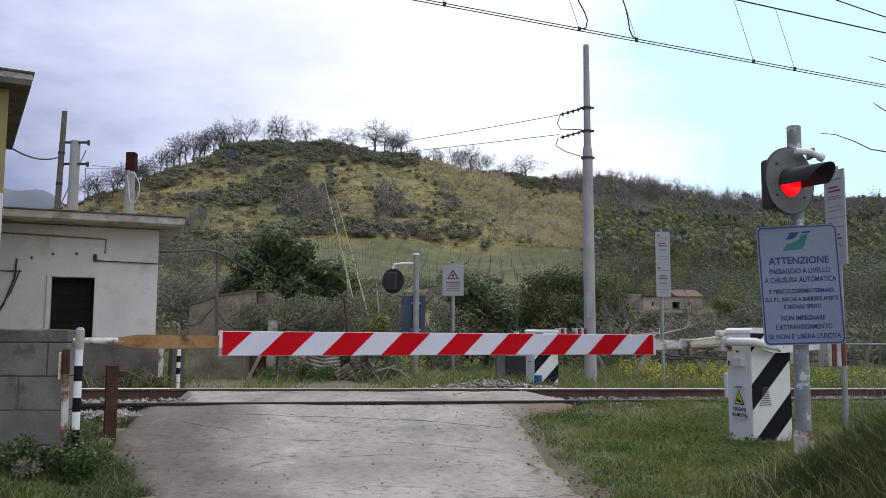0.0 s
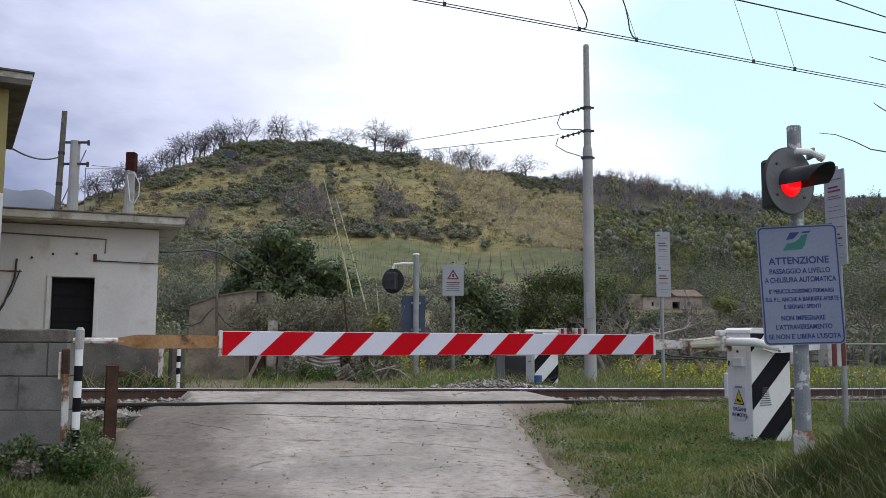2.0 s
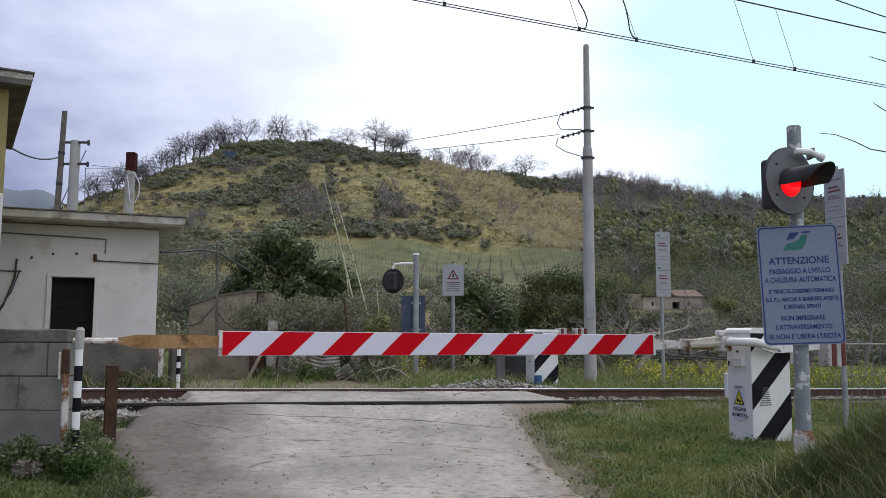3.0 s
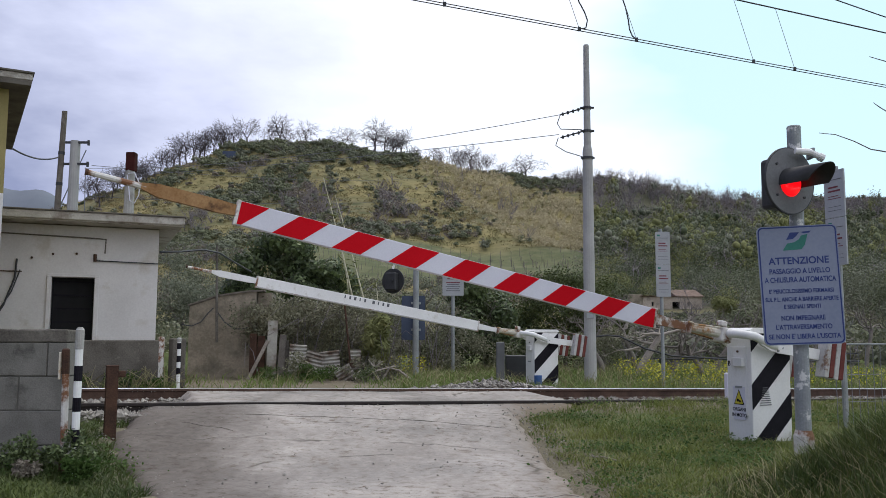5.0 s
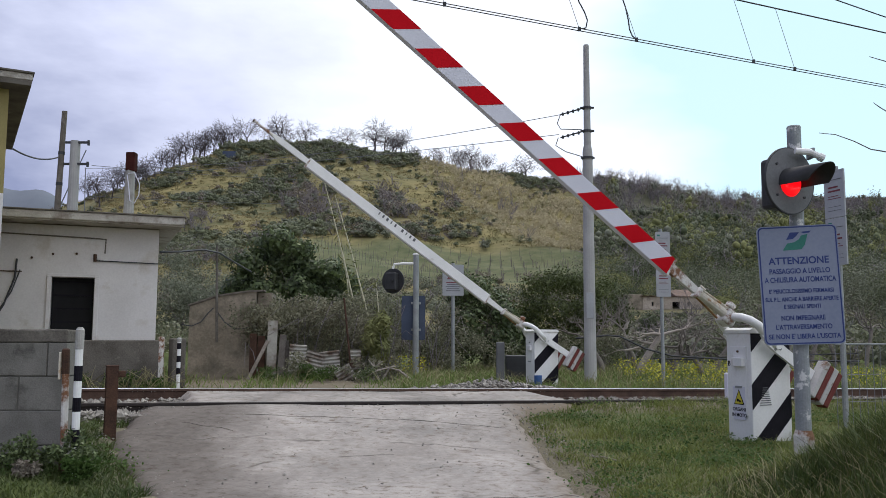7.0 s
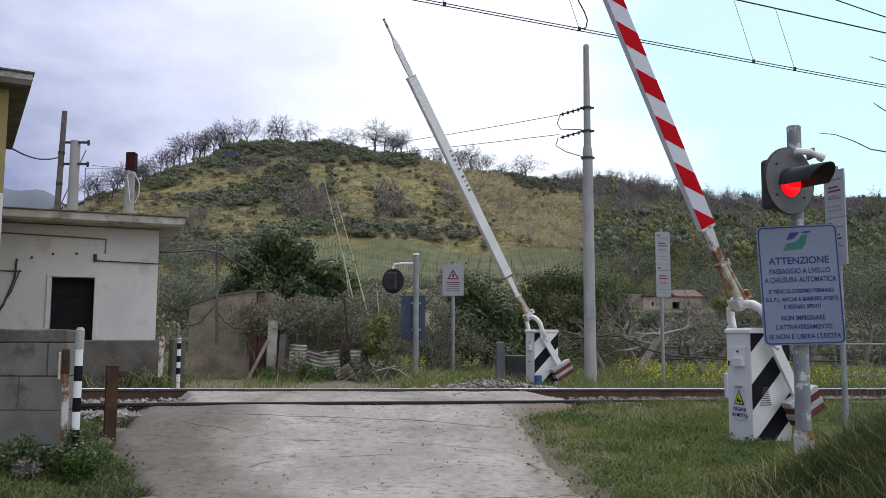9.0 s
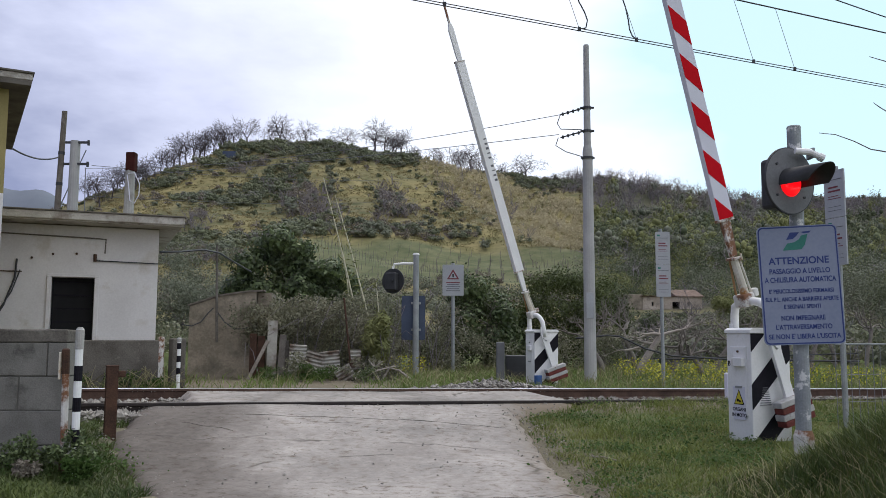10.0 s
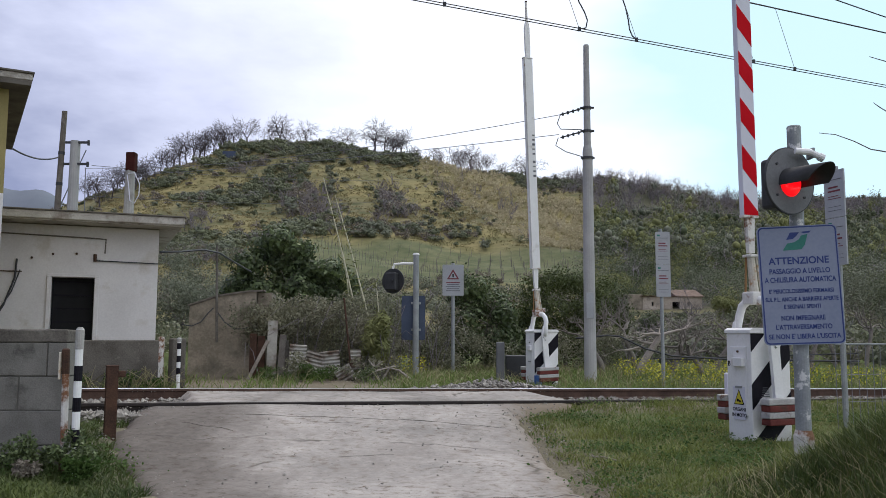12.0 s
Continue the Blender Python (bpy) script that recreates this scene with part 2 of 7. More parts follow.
M_LAND = land()
M_ROAD = road_material(True)
M_PANEL = road_material(False)
M_CONC = mat("weathered_concrete", (0.30, 0.29, 0.27), (0.46, 0.44, 0.41), 3, 0.9, 0.3, 50, c=(0.16, 0.15, 0.13), c_scale=2, c_at=(0.56, 0.74))
M_BLOCK = mat("concrete_block", (0.150, 0.141, 0.124), (0.235, 0.221, 0.197), 5, 0.95, 0.4, 90, rand=0.07, c=(0.07, 0.066, 0.056), c_scale=3)
M_MORTAR = mat("mortar", (0.08, 0.076, 0.068), (0.15, 0.14, 0.125), 8, 0.95, 0.3)
M_PLASTER = mat("white_plaster", (0.61, 0.58, 0.565), (0.72, 0.69, 0.675), 1.2, 0.9, 0.12, 30, c=(0.45, 0.39, 0.31), c_scale=1.6, c_at=(0.56, 0.80))
M_YELLOW = mat("yellow_plaster", (0.25, 0.205, 0.085), (0.34, 0.28, 0.12), 1.5, 0.9, 0.1)
M_EAVE = mat("stained_eave", (0.34, 0.305, 0.27), (0.54, 0.51, 0.46), 3, 0.9, 0.2, c=(0.16, 0.12, 0.09), c_scale=2.2, c_at=(0.50, 0.68))
M_DARKWALL = mat("dark_damp_wall", (0.072, 0.062, 0.052), (0.165, 0.147, 0.125), 2.5, 0.95, 0.4, c=(0.27, 0.245, 0.21), c_scale=4, c_at=(0.60, 0.78))
M_TUFF = mat("grey_tuff", (0.195, 0.165, 0.125), (0.35, 0.295, 0.23), 1.8, 0.95, 0.5, 22, c=(0.12, 0.105, 0.08), c_scale=1.6, c_at=(0.48, 0.66))
M_RUIN = mat("ruin_stone", (0.35, 0.29, 0.235), (0.56, 0.48, 0.40), 1.0, 0.95, 0.4, 12, rand=0.08, c=(0.2, 0.17, 0.14), c_scale=0.8)
M_ROOFTILE = mat("weathered_roof_tile", (0.13, 0.088, 0.068), (0.25, 0.178, 0.140), 2.0, 0.95, 0.5, 8, c=(0.09, 0.085, 0.06), c_scale=1.5)
# near black that stands in for the shade inside rooms and openings
M_DARK = mat("painted_inside_shade", (0.006, 0.006, 0.007), (0.012, 0.012, 0.013), 4, 0.9, 0)
M_WHITE = mat("white_enamel", (0.76, 0.745, 0.725), (0.86, 0.845, 0.825), 3, 0.45, 0.05, 40, c=(0.52, 0.47, 0.40), c_scale=4.5, c_at=(0.60, 0.80))
M_BLACK = mat("black_paint", (0.008, 0.007, 0.010), (0.016, 0.014, 0.020), 5, 0.6, 0.05, spec=0.12)
M_RED = mat("red_reflective_film", (0.52, 0.003, 0.010), (0.60, 0.006, 0.015), 2, 0.7, 0.02, 80, spec=0.08)
M_WFILM = mat("white_reflective_film", (0.64, 0.63, 0.70), (0.73, 0.72, 0.79), 2, 0.6, 0.02, 80, spec=0.15)
M_OCHRE = mat("rusty_orange_paint", (0.27, 0.13, 0.045), (0.42, 0.245, 0.11), 5, 0.75, 0.2, 50, c=(0.09, 0.04, 0.018), c_scale=7, c_at=(0.53, 0.68))
M_IVORY = mat("ivory_flaking_paint", (0.52, 0.46, 0.36), (0.68, 0.64, 0.56), 6, 0.6, 0.2, 50, c=(0.36, 0.18, 0.06), c_scale=5, c_at=(0.52, 0.62))
M_TIP = mat("flaking_white_on_rust", (0.62, 0.58, 0.54), (0.74, 0.72, 0.68), 6, 0.7, 0.2, 50, c=(0.22, 0.10, 0.05), c_scale=5, c_at=(0.47, 0.56))
M_IVORYWHITE = mat("grimy_and_shaded_white", (0.36, 0.34, 0.33), (0.52, 0.50, 0.48), 6, 0.7, 0.2, 50, c=(0.20, 0.12, 0.08), c_scale=7, c_at=(0.58, 0.66))
M_RUST = mat("dark_rust", (0.042, 0.023, 0.016), (0.105, 0.052, 0.032), 7, 0.9, 0.4, 70)
M_BRICKRED = mat("faded_red_paint", (0.11, 0.022, 0.018), (0.19, 0.045, 0.036), 5, 0.8, 0.2, c=(0.09, 0.04, 0.028), c_scale=5)
M_COWL = mat("dark_red_rust", (0.035, 0.012, 0.010), (0.07, 0.020, 0.017), 6, 0.9, 0.3, spec=0.1)
M_RAIL = mat("rusty_rail", (0.055, 0.032, 0.024), (0.12, 0.07, 0.05), 5, 0.85, 0.2, 60)
M_RAILDARK = mat("blackened_rail", (0.016, 0.013, 0.012), (0.04, 0.03, 0.026), 5, 0.8, 0.2, 60)
# polished steel, with the sky's reflection painted in as a pale base
M_RAILTOP = mat("sheen_pale_rail_head", (0.60, 0.62, 0.66), (0.75, 0.77, 0.80), 3, 0.45, 0.02, 60, metal=0.3)
M_STONE = mat("ballast_stone", (0.18, 0.163, 0.142), (0.37, 0.34, 0.30), 3, 0.95, 0.3, 60, rand=0.3, island=True)
M_POLE = mat("concrete_pole", (0.33, 0.32, 0.31), (0.45, 0.435, 0.42), 2, 0.85, 0.15, 40)
M_GALV = mat("galvanised_steel", (0.24, 0.25, 0.25), (0.36, 0.37, 0.37), 5, 0.6, 0.05, 60, metal=0.2)
M_PEEL = mat("peeling_white_paint", (0.22, 0.235, 0.24), (0.33, 0.345, 0.35), 5, 0.65, 0.1, 60, metal=0.1, c=(0.66, 0.65, 0.63), c_scale=6, c_at=(0.55, 0.60))
M_GREYSIGN = mat("grey_sign_face", (0.34, 0.345, 0.36), (0.42, 0.425, 0.44), 2, 0.5, 0.02, 40, c=(0.28, 0.28, 0.28), c_scale=3, c_at=(0.6, 0.85))
M_SIGNFACE = mat("pale_blue_sign_face", (0.22, 0.25, 0.34), (0.27, 0.30, 0.385), 1.5, 0.5, 0.02, 40, spec=0.2)
M_SIGNBACK = mat("dull_blue_grey_sheet", (0.045, 0.06, 0.10), (0.07, 0.09, 0.14), 3, 0.6, 0.05)
M_BLUE = mat("blue_print", (0.018, 0.035, 0.16), (0.025, 0.05, 0.20), 5, 0.5, 0)
M_GREEN = mat("green_print", (0.02, 0.15, 0.12), (0.03, 0.20, 0.15), 5, 0.5, 0)
M_REDPRINT = mat("red_print", (0.15, 0.03, 0.038), (0.20, 0.04, 0.05), 5, 0.5, 0)
M_GREYPRINT = mat("grey_print", (0.10, 0.10, 0.11), (0.15, 0.15, 0.16), 5, 0.5, 0)
M_YELLOWPRINT = mat("yellow_print", (0.60, 0.50, 0.03), (0.68, 0.56, 0.05), 5, 0.5, 0)
M_BLUEPAINT = mat("blue_paint", (0.03, 0.09, 0.26), (0.06, 0.14, 0.34), 8, 0.6, 0.1)
M_DISC = mat("grey_backboard", (0.13, 0.13, 0.135), (0.19, 0.19, 0.195), 3, 0.7, 0.05, 50)
M_VISOR = mat("matt_black_visor", (0.03, 0.03, 0.032), (0.05, 0.05, 0.053), 5, 0.6, 0.05)
M_LENS = glow("lit_red_lens", (1.0, 0.004, 0.010), 1.0)
M_WIRE = mat("dark_wire", (0.03, 0.03, 0.035), (0.06, 0.06, 0.065), 8, 0.6, 0)
M_CUP = mat("wire_grey", (0.16, 0.16, 0.18), (0.22, 0.22, 0.24), 8, 0.6, 0)
M_WOODPOLE = mat("weathered_wood", (0.10, 0.085, 0.07), (0.19, 0.165, 0.14), 6, 0.9, 0.3, 40)
M_PLANK = mat("grey_plank", (0.09, 0.078, 0.066), (0.19, 0.17, 0.15), 5, 0.9, 0.3, 40, rand=0.25)
M_TIN = mat("corrugated_sheet", (0.30, 0.285, 0.25), (0.46, 0.44, 0.39), 4, 0.8, 0.1, 40, metal=0.0, c=(0.11, 0.065, 0.04), c_scale=2.5, c_at=(0.45, 0.62))
M_BARK = mat("grey_bark", (0.13, 0.112, 0.098), (0.27, 0.235, 0.205), 5, 0.95, 0.4, 40)
M_OAK = mat("dark_oak_bark", (0.060, 0.050, 0.056), (0.105, 0.090, 0.098), 0.6, 0.95, 0)
M_PALEBARK = mat("pale_pruned_wood", (0.25, 0.215, 0.185), (0.42, 0.37, 0.32), 5, 0.95, 0.3, 40)
M_TWIG = mat("winter_twigs", (0.175, 0.15, 0.155), (0.26, 0.23, 0.235), 1, 0.95, 0)
M_CANE = mat("dry_cane", (0.50, 0.46, 0.32), (0.66, 0.62, 0.46), 6, 0.8, 0.1)
M_LEAFDARK = mat("dark_evergreen_leaf", (0.040, 0.060, 0.022), (0.135, 0.17, 0.068), 1.1, 0.5, 0, rand=0.55, island=True, trans=0.2)
M_LEAFDEEP = mat("deep_green_leaf", (0.070, 0.088, 0.050), (0.155, 0.17, 0.098), 0.15, 0.9, 0, 1.6, rand=0.12, island=True, trans=0.1, spec=0.1)
M_WEED = mat("weed_leaf", (0.038, 0.072, 0.018), (0.092, 0.145, 0.040), 3.0, 0.75, 0, rand=0.3, island=True, trans=0.3, spec=0.15)
M_LEAFBUSH = mat("bright_evergreen_leaf", (0.045, 0.062, 0.018), (0.108, 0.125, 0.038), 1.2, 0.65, 0, rand=0.3, island=True, trans=0.25)
M_LEAFMID = mat("mid_green_leaf", (0.125, 0.140, 0.085), (0.215, 0.222, 0.138), 0.12, 0.9, 0, 1.6, rand=0.10, island=True, trans=0.1, spec=0.1)
M_LEAFLIGHT = mat("fresh_yellow_green_leaf", (0.165, 0.18, 0.072), (0.285, 0.285, 0.125), 0.4, 0.85, 0, 1.6, rand=0.14, island=True, trans=0.15, spec=0.1)
M_OLIVE = mat("olive_leaf", (0.135, 0.150, 0.105), (0.24, 0.245, 0.18), 0.25, 0.9, 0, 1.6, rand=0.12, island=True, trans=0.1, spec=0.1)
M_BRAMBLE = mat("dull_bramble_leaf", (0.140, 0.150, 0.092), (0.29, 0.268, 0.185), 1.2, 0.8, 0, rand=0.35, island=True, trans=0.25)
M_BROWN = mat("brown_dry_scrub", (0.16, 0.138, 0.11), (0.27, 0.23, 0.185), 0.3, 0.9, 0, rand=0.12, island=True, trans=0.15)
M_GRASS = mat("grass_blade", (0.085, 0.130, 0.026), (0.235, 0.245, 0.070), 1.6, 0.6, 0, rand=0.3, island=True, trans=0.35)
M_FRESH = mat("fresh_grass_blade", (0.11, 0.165, 0.035), (0.20, 0.255, 0.075), 0.7, 0.6, 0, rand=0.3, island=True, trans=0.35)
M_LUSH = mat("lush_grass_blade", (0.045, 0.072, 0.018), (0.118, 0.142, 0.042), 1.6, 0.6, 0, rand=0.35, island=True, trans=0.3)
M_DRYGRASS = mat("dry_grass_blade", (0.20, 0.18, 0.09), (0.36, 0.32, 0.18), 1.2, 0.8, 0, rand=0.3, island=True, trans=0.25)
M_HILLGRASS = mat("dry_hill_grass", (0.15, 0.142, 0.062), (0.30, 0.235, 0.115), 0.05, 0.9, 0, rand=0.18, island=True, trans=0.25)
M_REED = mat("pale_dry_reed", (0.40, 0.35, 0.22), (0.54, 0.47, 0.32), 0.3, 0.9, 0, rand=0.15, island=True, trans=0.25)
M_FLOWER = mat("yellow_flower", (0.42, 0.40, 0.03), (0.55, 0.50, 0.06), 3, 0.6, 0, rand=0.2, island=True, trans=0.2)
# forest colour with the blue of distance haze painted in
M_MOUNT = mat("haze_blue_mountain", (0.125, 0.142, 0.172), (0.17, 0.188, 0.222), 0.01, 1.0, 0)


# ---- mesh helpers ----
def part(name, bm, material, parent=None, label="", smooth=False):
    me = bpy.data.meshes.new(name)
    bm.normal_update()
    bm.to_mesh(me)
    bm.free()
    return mesh_part(name, me, material, parent, label, smooth)


def mesh_part(name, me, material, parent=None, label="", smooth=False):
    if material:
        me.materials.append(material)
    if smooth:
        me.polygons.foreach_set("use_smooth", [True] * len(me.polygons))
    ob = new(name, me)
    ob.parent = parent
    if label:
        ob["label"] = label
    return ob


def thing(name, m, label, category, group="", kind=""):
    ob = new(name)
    ob.empty_display_size = 0.2
    ob.matrix_world = m
    return tagged(ob, label, category, group, kind)


def box(bm, c, s, bevel=0.0, m=None):
    """A box with centre c and sizes s, its edges rounded by bevel."""
    t = Matrix.Translation(c) @ Matrix.Diagonal((*s, 1))
    r = bmesh.ops.create_cube(bm, size=1, matrix=(m @ t) if m else t)
    if bevel:
        es = list({e for v in r["verts"] for e in v.link_edges})
        bmesh.ops.bevel(bm, geom=es, offset=bevel, segments=2, affect="EDGES", profile=0.5)
    return bm


def B(c, s, bevel=0.0, m=None):
    return box(bmesh.new(), c, s, bevel, m)


def tube(bm, pts, radii, seg=8, cap=True):
    """A round tube along pts."""
    pts = [Vector(p) for p in pts]
    if not hasattr(radii, "__len__"):
        radii = [radii] * len(pts)
    radii = [float(r) for r in radii]
    rings, ref = [], None
    for i, p in enumerate(pts):
        d = (pts[min(i + 1, len(pts) - 1)] - pts[max(i - 1, 0)]).normalized()
        if ref is None:
            ref = Vector((0, 0, 1)) if abs(d.z) < 0.9 else Vector((1, 0, 0))
        a = d.cross(ref).normalized()
        b = d.cross(a).normalized()
        ref = a.cross(d) if abs(a.cross(d).dot(ref)) > 0.2 else ref
        rings.append([bm.verts.new(p + radii[i] * (math.cos(2 * math.pi * k / seg) * a + math.sin(2 * math.pi * k / seg) * b)) for k in range(seg)])
    for r0, r1 in zip(rings, rings[1:]):
        for k in range(seg):
            bm.faces.new((r0[k], r0[(k + 1) % seg], r1[(k + 1) % seg], r1[k]))
    if cap:
        bm.faces.new(rings[0][::-1])
        bm.faces.new(rings[-1])
    return bm


def T(pts, radii, seg=8):
    return tube(bmesh.new(), pts, radii, seg)


def prism(bm, outline, axis, lo, hi):
    """An outline in the two other axes, drawn out from lo to hi along the axis 'x', 'y' or 'z'."""
    i = "xyz".index(axis)

    def at(p, h):
        q = list(p)
        q.insert(i, h)
        return bm.verts.new(q)

    a, b = [at(p, lo) for p in outline], [at(p, hi) for p in outline]
    n = len(a)
    bm.faces.new(a)
    bm.faces.new(b[::-1])
    for k in range(n):
        bm.faces.new((a[k], b[k], b[(k + 1) % n], a[(k + 1) % n]))
    bmesh.ops.recalc_face_normals(bm, faces=bm.faces)
    return bm


def rounded(w, h, r, n=5):
    """A rounded rectangle round the origin."""
    out = []
    for cx, cy, a0 in ((w / 2 - r, h / 2 - r, 0), (-w / 2 + r, h / 2 - r, 90), (-w / 2 + r, -h / 2 + r, 180), (w / 2 - r, -h / 2 + r, 270)):
        for k in range(n + 1):
            a = radians(a0 + 90 * k / n)
            out.append((cx + r * math.cos(a), cy + r * math.sin(a)))
    return out


def sag(a, b, drop, n=14):
    a, b = Vector(a), Vector(b)
    return [a.lerp(b, k / n) - Vector((0, 0, 4 * drop * (k / n) * (1 - k / n))) for k in range(n + 1)]


def lettering(text, size, material, parent, m, name="text_line", width=0.0):
    cu = bpy.data.curves.new(name, "FONT")
    cu.body, cu.size, cu.align_x, cu.align_y, cu.extrude, cu.offset = text, size, "CENTER", "CENTER", 0.0008, size * 0.02
    tmp = bpy.data.objects.new(name, cu)
    scene.collection.objects.link(tmp)
    dg = bpy.context.evaluated_depsgraph_get()
    me = bpy.data.meshes.new_from_object(tmp.evaluated_get(dg))
    bpy.data.objects.remove(tmp)
    if width:
        xs = [v.co.x for v in me.vertices]
        me.transform(Matrix.Diagonal((width / (max(xs) - min(xs)), 1, 1, 1)))
    ob = mesh_part(name, me, material, parent)
    ob.matrix_local = m
    return ob


def raw(name, verts, faces, material, smooth=False):
    me = bpy.data.meshes.new(name)
    me.from_pydata(np.asarray(verts).tolist(), [], faces)
    me.materials.append(material)
    if smooth:
        me.polygons.foreach_set("use_smooth", [True] * len(me.polygons))
    return me


# ---- lie of the land ----
YAW = radians(22.8)
CS, SN = math.cos(YAW), math.sin(YAW)
GRADE = 0.0215


def um(x, y):
    """Along and across the track."""
    return CS * x + SN * y, -SN * x + CS * y


def xy(u, m):
    return CS * u - SN * m, SN * u + CS * m


def sstep(a, b, v):
    t = np.clip((v - a) / (b - a), 0, 1)
    return t * t * (3 - 2 * t)


def near_rail_z(u):
    return 0.435 - GRADE * np.clip(u, -40, 40)


def far_rail_z(u):
    return 0.505 - GRADE * np.clip(u, -40, 40)


M_NEAR, M_FAR = 10.07, 11.57
HX = np.array([-900, -400, -220, -150, -110, -90, -78, -65, -52, -40, -22, -11, 3, 20, 37, 53, 70, 87, 132, 220, 400, 900.0])
HZ = np.array([0, 6, 16, 28, 39.5, 48.5, 54, 58.2, 59.5, 59.8, 58.2, 55.2, 51.5, 50, 48.2, 47, 44, 41.6, 41.2, 38, 32, 20.0])
SY = np.array([-3000, 26, 45, 60, 80, 100, 140, 200, 245, 262, 290, 400, 700, 3000.0])
SF = np.array([0, 0, 0.014, 0.035, 0.075, 0.125, 0.26, 0.60, 0.95, 1.0, 0.97, 0.75, 0.4, 0.15])


def ground_z(x, y):
    x, y = np.asarray(x, float), np.asarray(y, float)
    u, m = um(x, y)
    bed = 0.5 * (near_rail_z(u) + far_rail_z(u)) - 0.17
    near = 0.10 + 0.10 * sstep(-2.2, -3.0, x)
    z = near + (bed - near) * sstep(7.4, 9.6, m)
    z = z + (0.22 - z) * sstep(12.6, 17.0, m)
    z = z + 0.50 * sstep(1.9, 3.2, x) * sstep(7.3, 5.2, y) * sstep(-3, 2, y)
    z = z + (near_rail_z(u) - 0.03 - z) * sstep(8.6, 9.8, m) * sstep(10.02, 9.98, m) * sstep(5.2, 6.4, u)
    hill = np.interp(x, HX, HZ) * np.interp(y, SY, SF)
    rough = 0.9 * np.sin(x * 0.11 + 1.3) * np.sin(y * 0.083) + 0.5 * np.sin(x * 0.23 + y * 0.19)
    hill = hill + rough * sstep(60, 120, y)
    return z + hill


def spaced(stops):
    out = []
    for a, b, n in stops:
        out += list(np.linspace(a, b, n, endpoint=False))
    return np.array(out + [stops[-1][1]])


def road_edges(y):
    """The left and right edge of the lane at y."""
    l = -1.95 - 1.2 * sstep(5.4, 8.2, y) - 0.25 * sstep(8.2, 9.5, y)
    r = 1.07 - 0.13 * sstep(6.0, 9.8, y) + 0.95 * sstep(10.2, 11.7, y)
    return l, r


def make_ground():
    xs = spaced([(-2600, -400, 24), (-400, -130, 30), (-130, -30, 45), (-30, -6, 36), (-6, 8, 62), (8, 40, 36), (40, 140, 40), (140, 400, 22), (400, 2600, 20)])
    ys = spaced([(-400, -10, 16), (-10, 3, 16), (3, 20, 74), (20, 40, 30), (40, 120, 40), (120, 300, 60), (300, 800, 30), (800, 3000, 26)])
    X, Y = np.meshgrid(xs, ys)
    Z = ground_z(X, Y)
    nx, ny = len(xs), len(ys)
    near = (Y < 30) & (np.abs(X) < 30)
    Z = Z + np.where(near, 0.018 * np.sin(X * 7.1 + np.cos(Y * 5)) * np.sin(Y * 6.3), 0)
    u, m = um(X, Y)
    le, re = road_edges(Y)
    under = sstep(le + 0.05, le + 0.25, X) * sstep(re - 0.05, re - 0.25, X) * sstep(9.9, 9.6, m) * (Y > -7)
    cross = sstep(0.9, 1.3, u) * sstep(6.2, 5.8, u) * sstep(9.4, 9.8, m) * sstep(13.4, 12.9, m)
    Z = Z - 0.16 * np.maximum(under, cross)
    verts = np.stack([X, Y, Z], -1).reshape(-1, 3)
    i = np.arange(nx * ny).reshape(ny, nx)
    faces = np.stack([i[:-1, :-1], i[:-1, 1:], i[1:, 1:], i[1:, :-1]], -1).reshape(-1, 4)
    me = raw("ground", verts, faces.tolist(), M_LAND, True)
    u, m = um(X, Y)
    wob = 0.06 * np.sin(X * 0.3) + 0.05 * np.sin(Y * 0.37 + X * 0.11)
    hill = sstep(42, 62, Y + 8 * wob)
    earth = np.maximum(sstep(8.9, 9.5, m) * sstep(12.9, 12.3, m), 0.92 * sstep(12.5, 13.2, m) * sstep(20.5, 18.5, m) * sstep(-0.2, -1.6, X))
    le, re = road_edges(Y)
    side = np.maximum(sstep(re + 0.9, re + 0.1, X) * (X > -1), sstep(le - 0.5, le, X) * (X < 0)) * (Y < 14)
    earth = np.maximum(earth, 0.8 * side)
    field = sstep(96, 102, Y + 60 * wob) * sstep(152, 147, Y + 30 * wob) * sstep(-0.17, -0.15, X / np.maximum(Y, 1)) * sstep(0.19, 0.17, X / np.maximum(Y, 1))
    wooded = sstep(0.165, 0.19, X / np.maximum(Y, 1) + 0.15 * wob) * sstep(66, 80, Y)
    col = np.stack([hill, earth, field, 1 - wooded], -1).reshape(-1, 4).astype(np.float32)
    ca = me.color_attributes.new("cover", "FLOAT_COLOR", "POINT")
    ca.data.foreach_set("color", col.ravel())
    ob = new("ground", me)
    tagged(ob, "grassy ground rising to a scrub-covered hill", "ground", kind="structure")


make_ground()


def far_mountain():
    """A wooded mountain far beyond the valley, distance haze painted into its colour."""
    xs, ys = np.linspace(-1700, -380, 90), np.linspace(1150, 1850, 40)
    X, Y = np.meshgrid(xs, ys)
    Z = 258 * np.exp(-((X + 850) / 300) ** 4 - ((Y - 1500) / 230) ** 2) + 9 * np.sin(X * 0.021) * np.sin(Y * 0.017) + 5 * np.sin(X * 0.06 + Y * 0.03)
    Z = Z * sstep(1150, 1250, Y) * sstep(1850, 1750, Y) + 4
    i = np.arange(X.size).reshape(X.shape)
    f = np.stack([i[:-1, :-1], i[:-1, 1:], i[1:, 1:], i[1:, :-1]], -1).reshape(-1, 4)
    ob = new("backdrop", raw("backdrop", np.stack([X, Y, Z], -1).reshape(-1, 3), f.tolist(), M_MOUNT, True))
    tagged(ob, "wooded mountain in the distance, blue-grey haze painted into its colour", "mountain", kind="structure")


far_mountain()


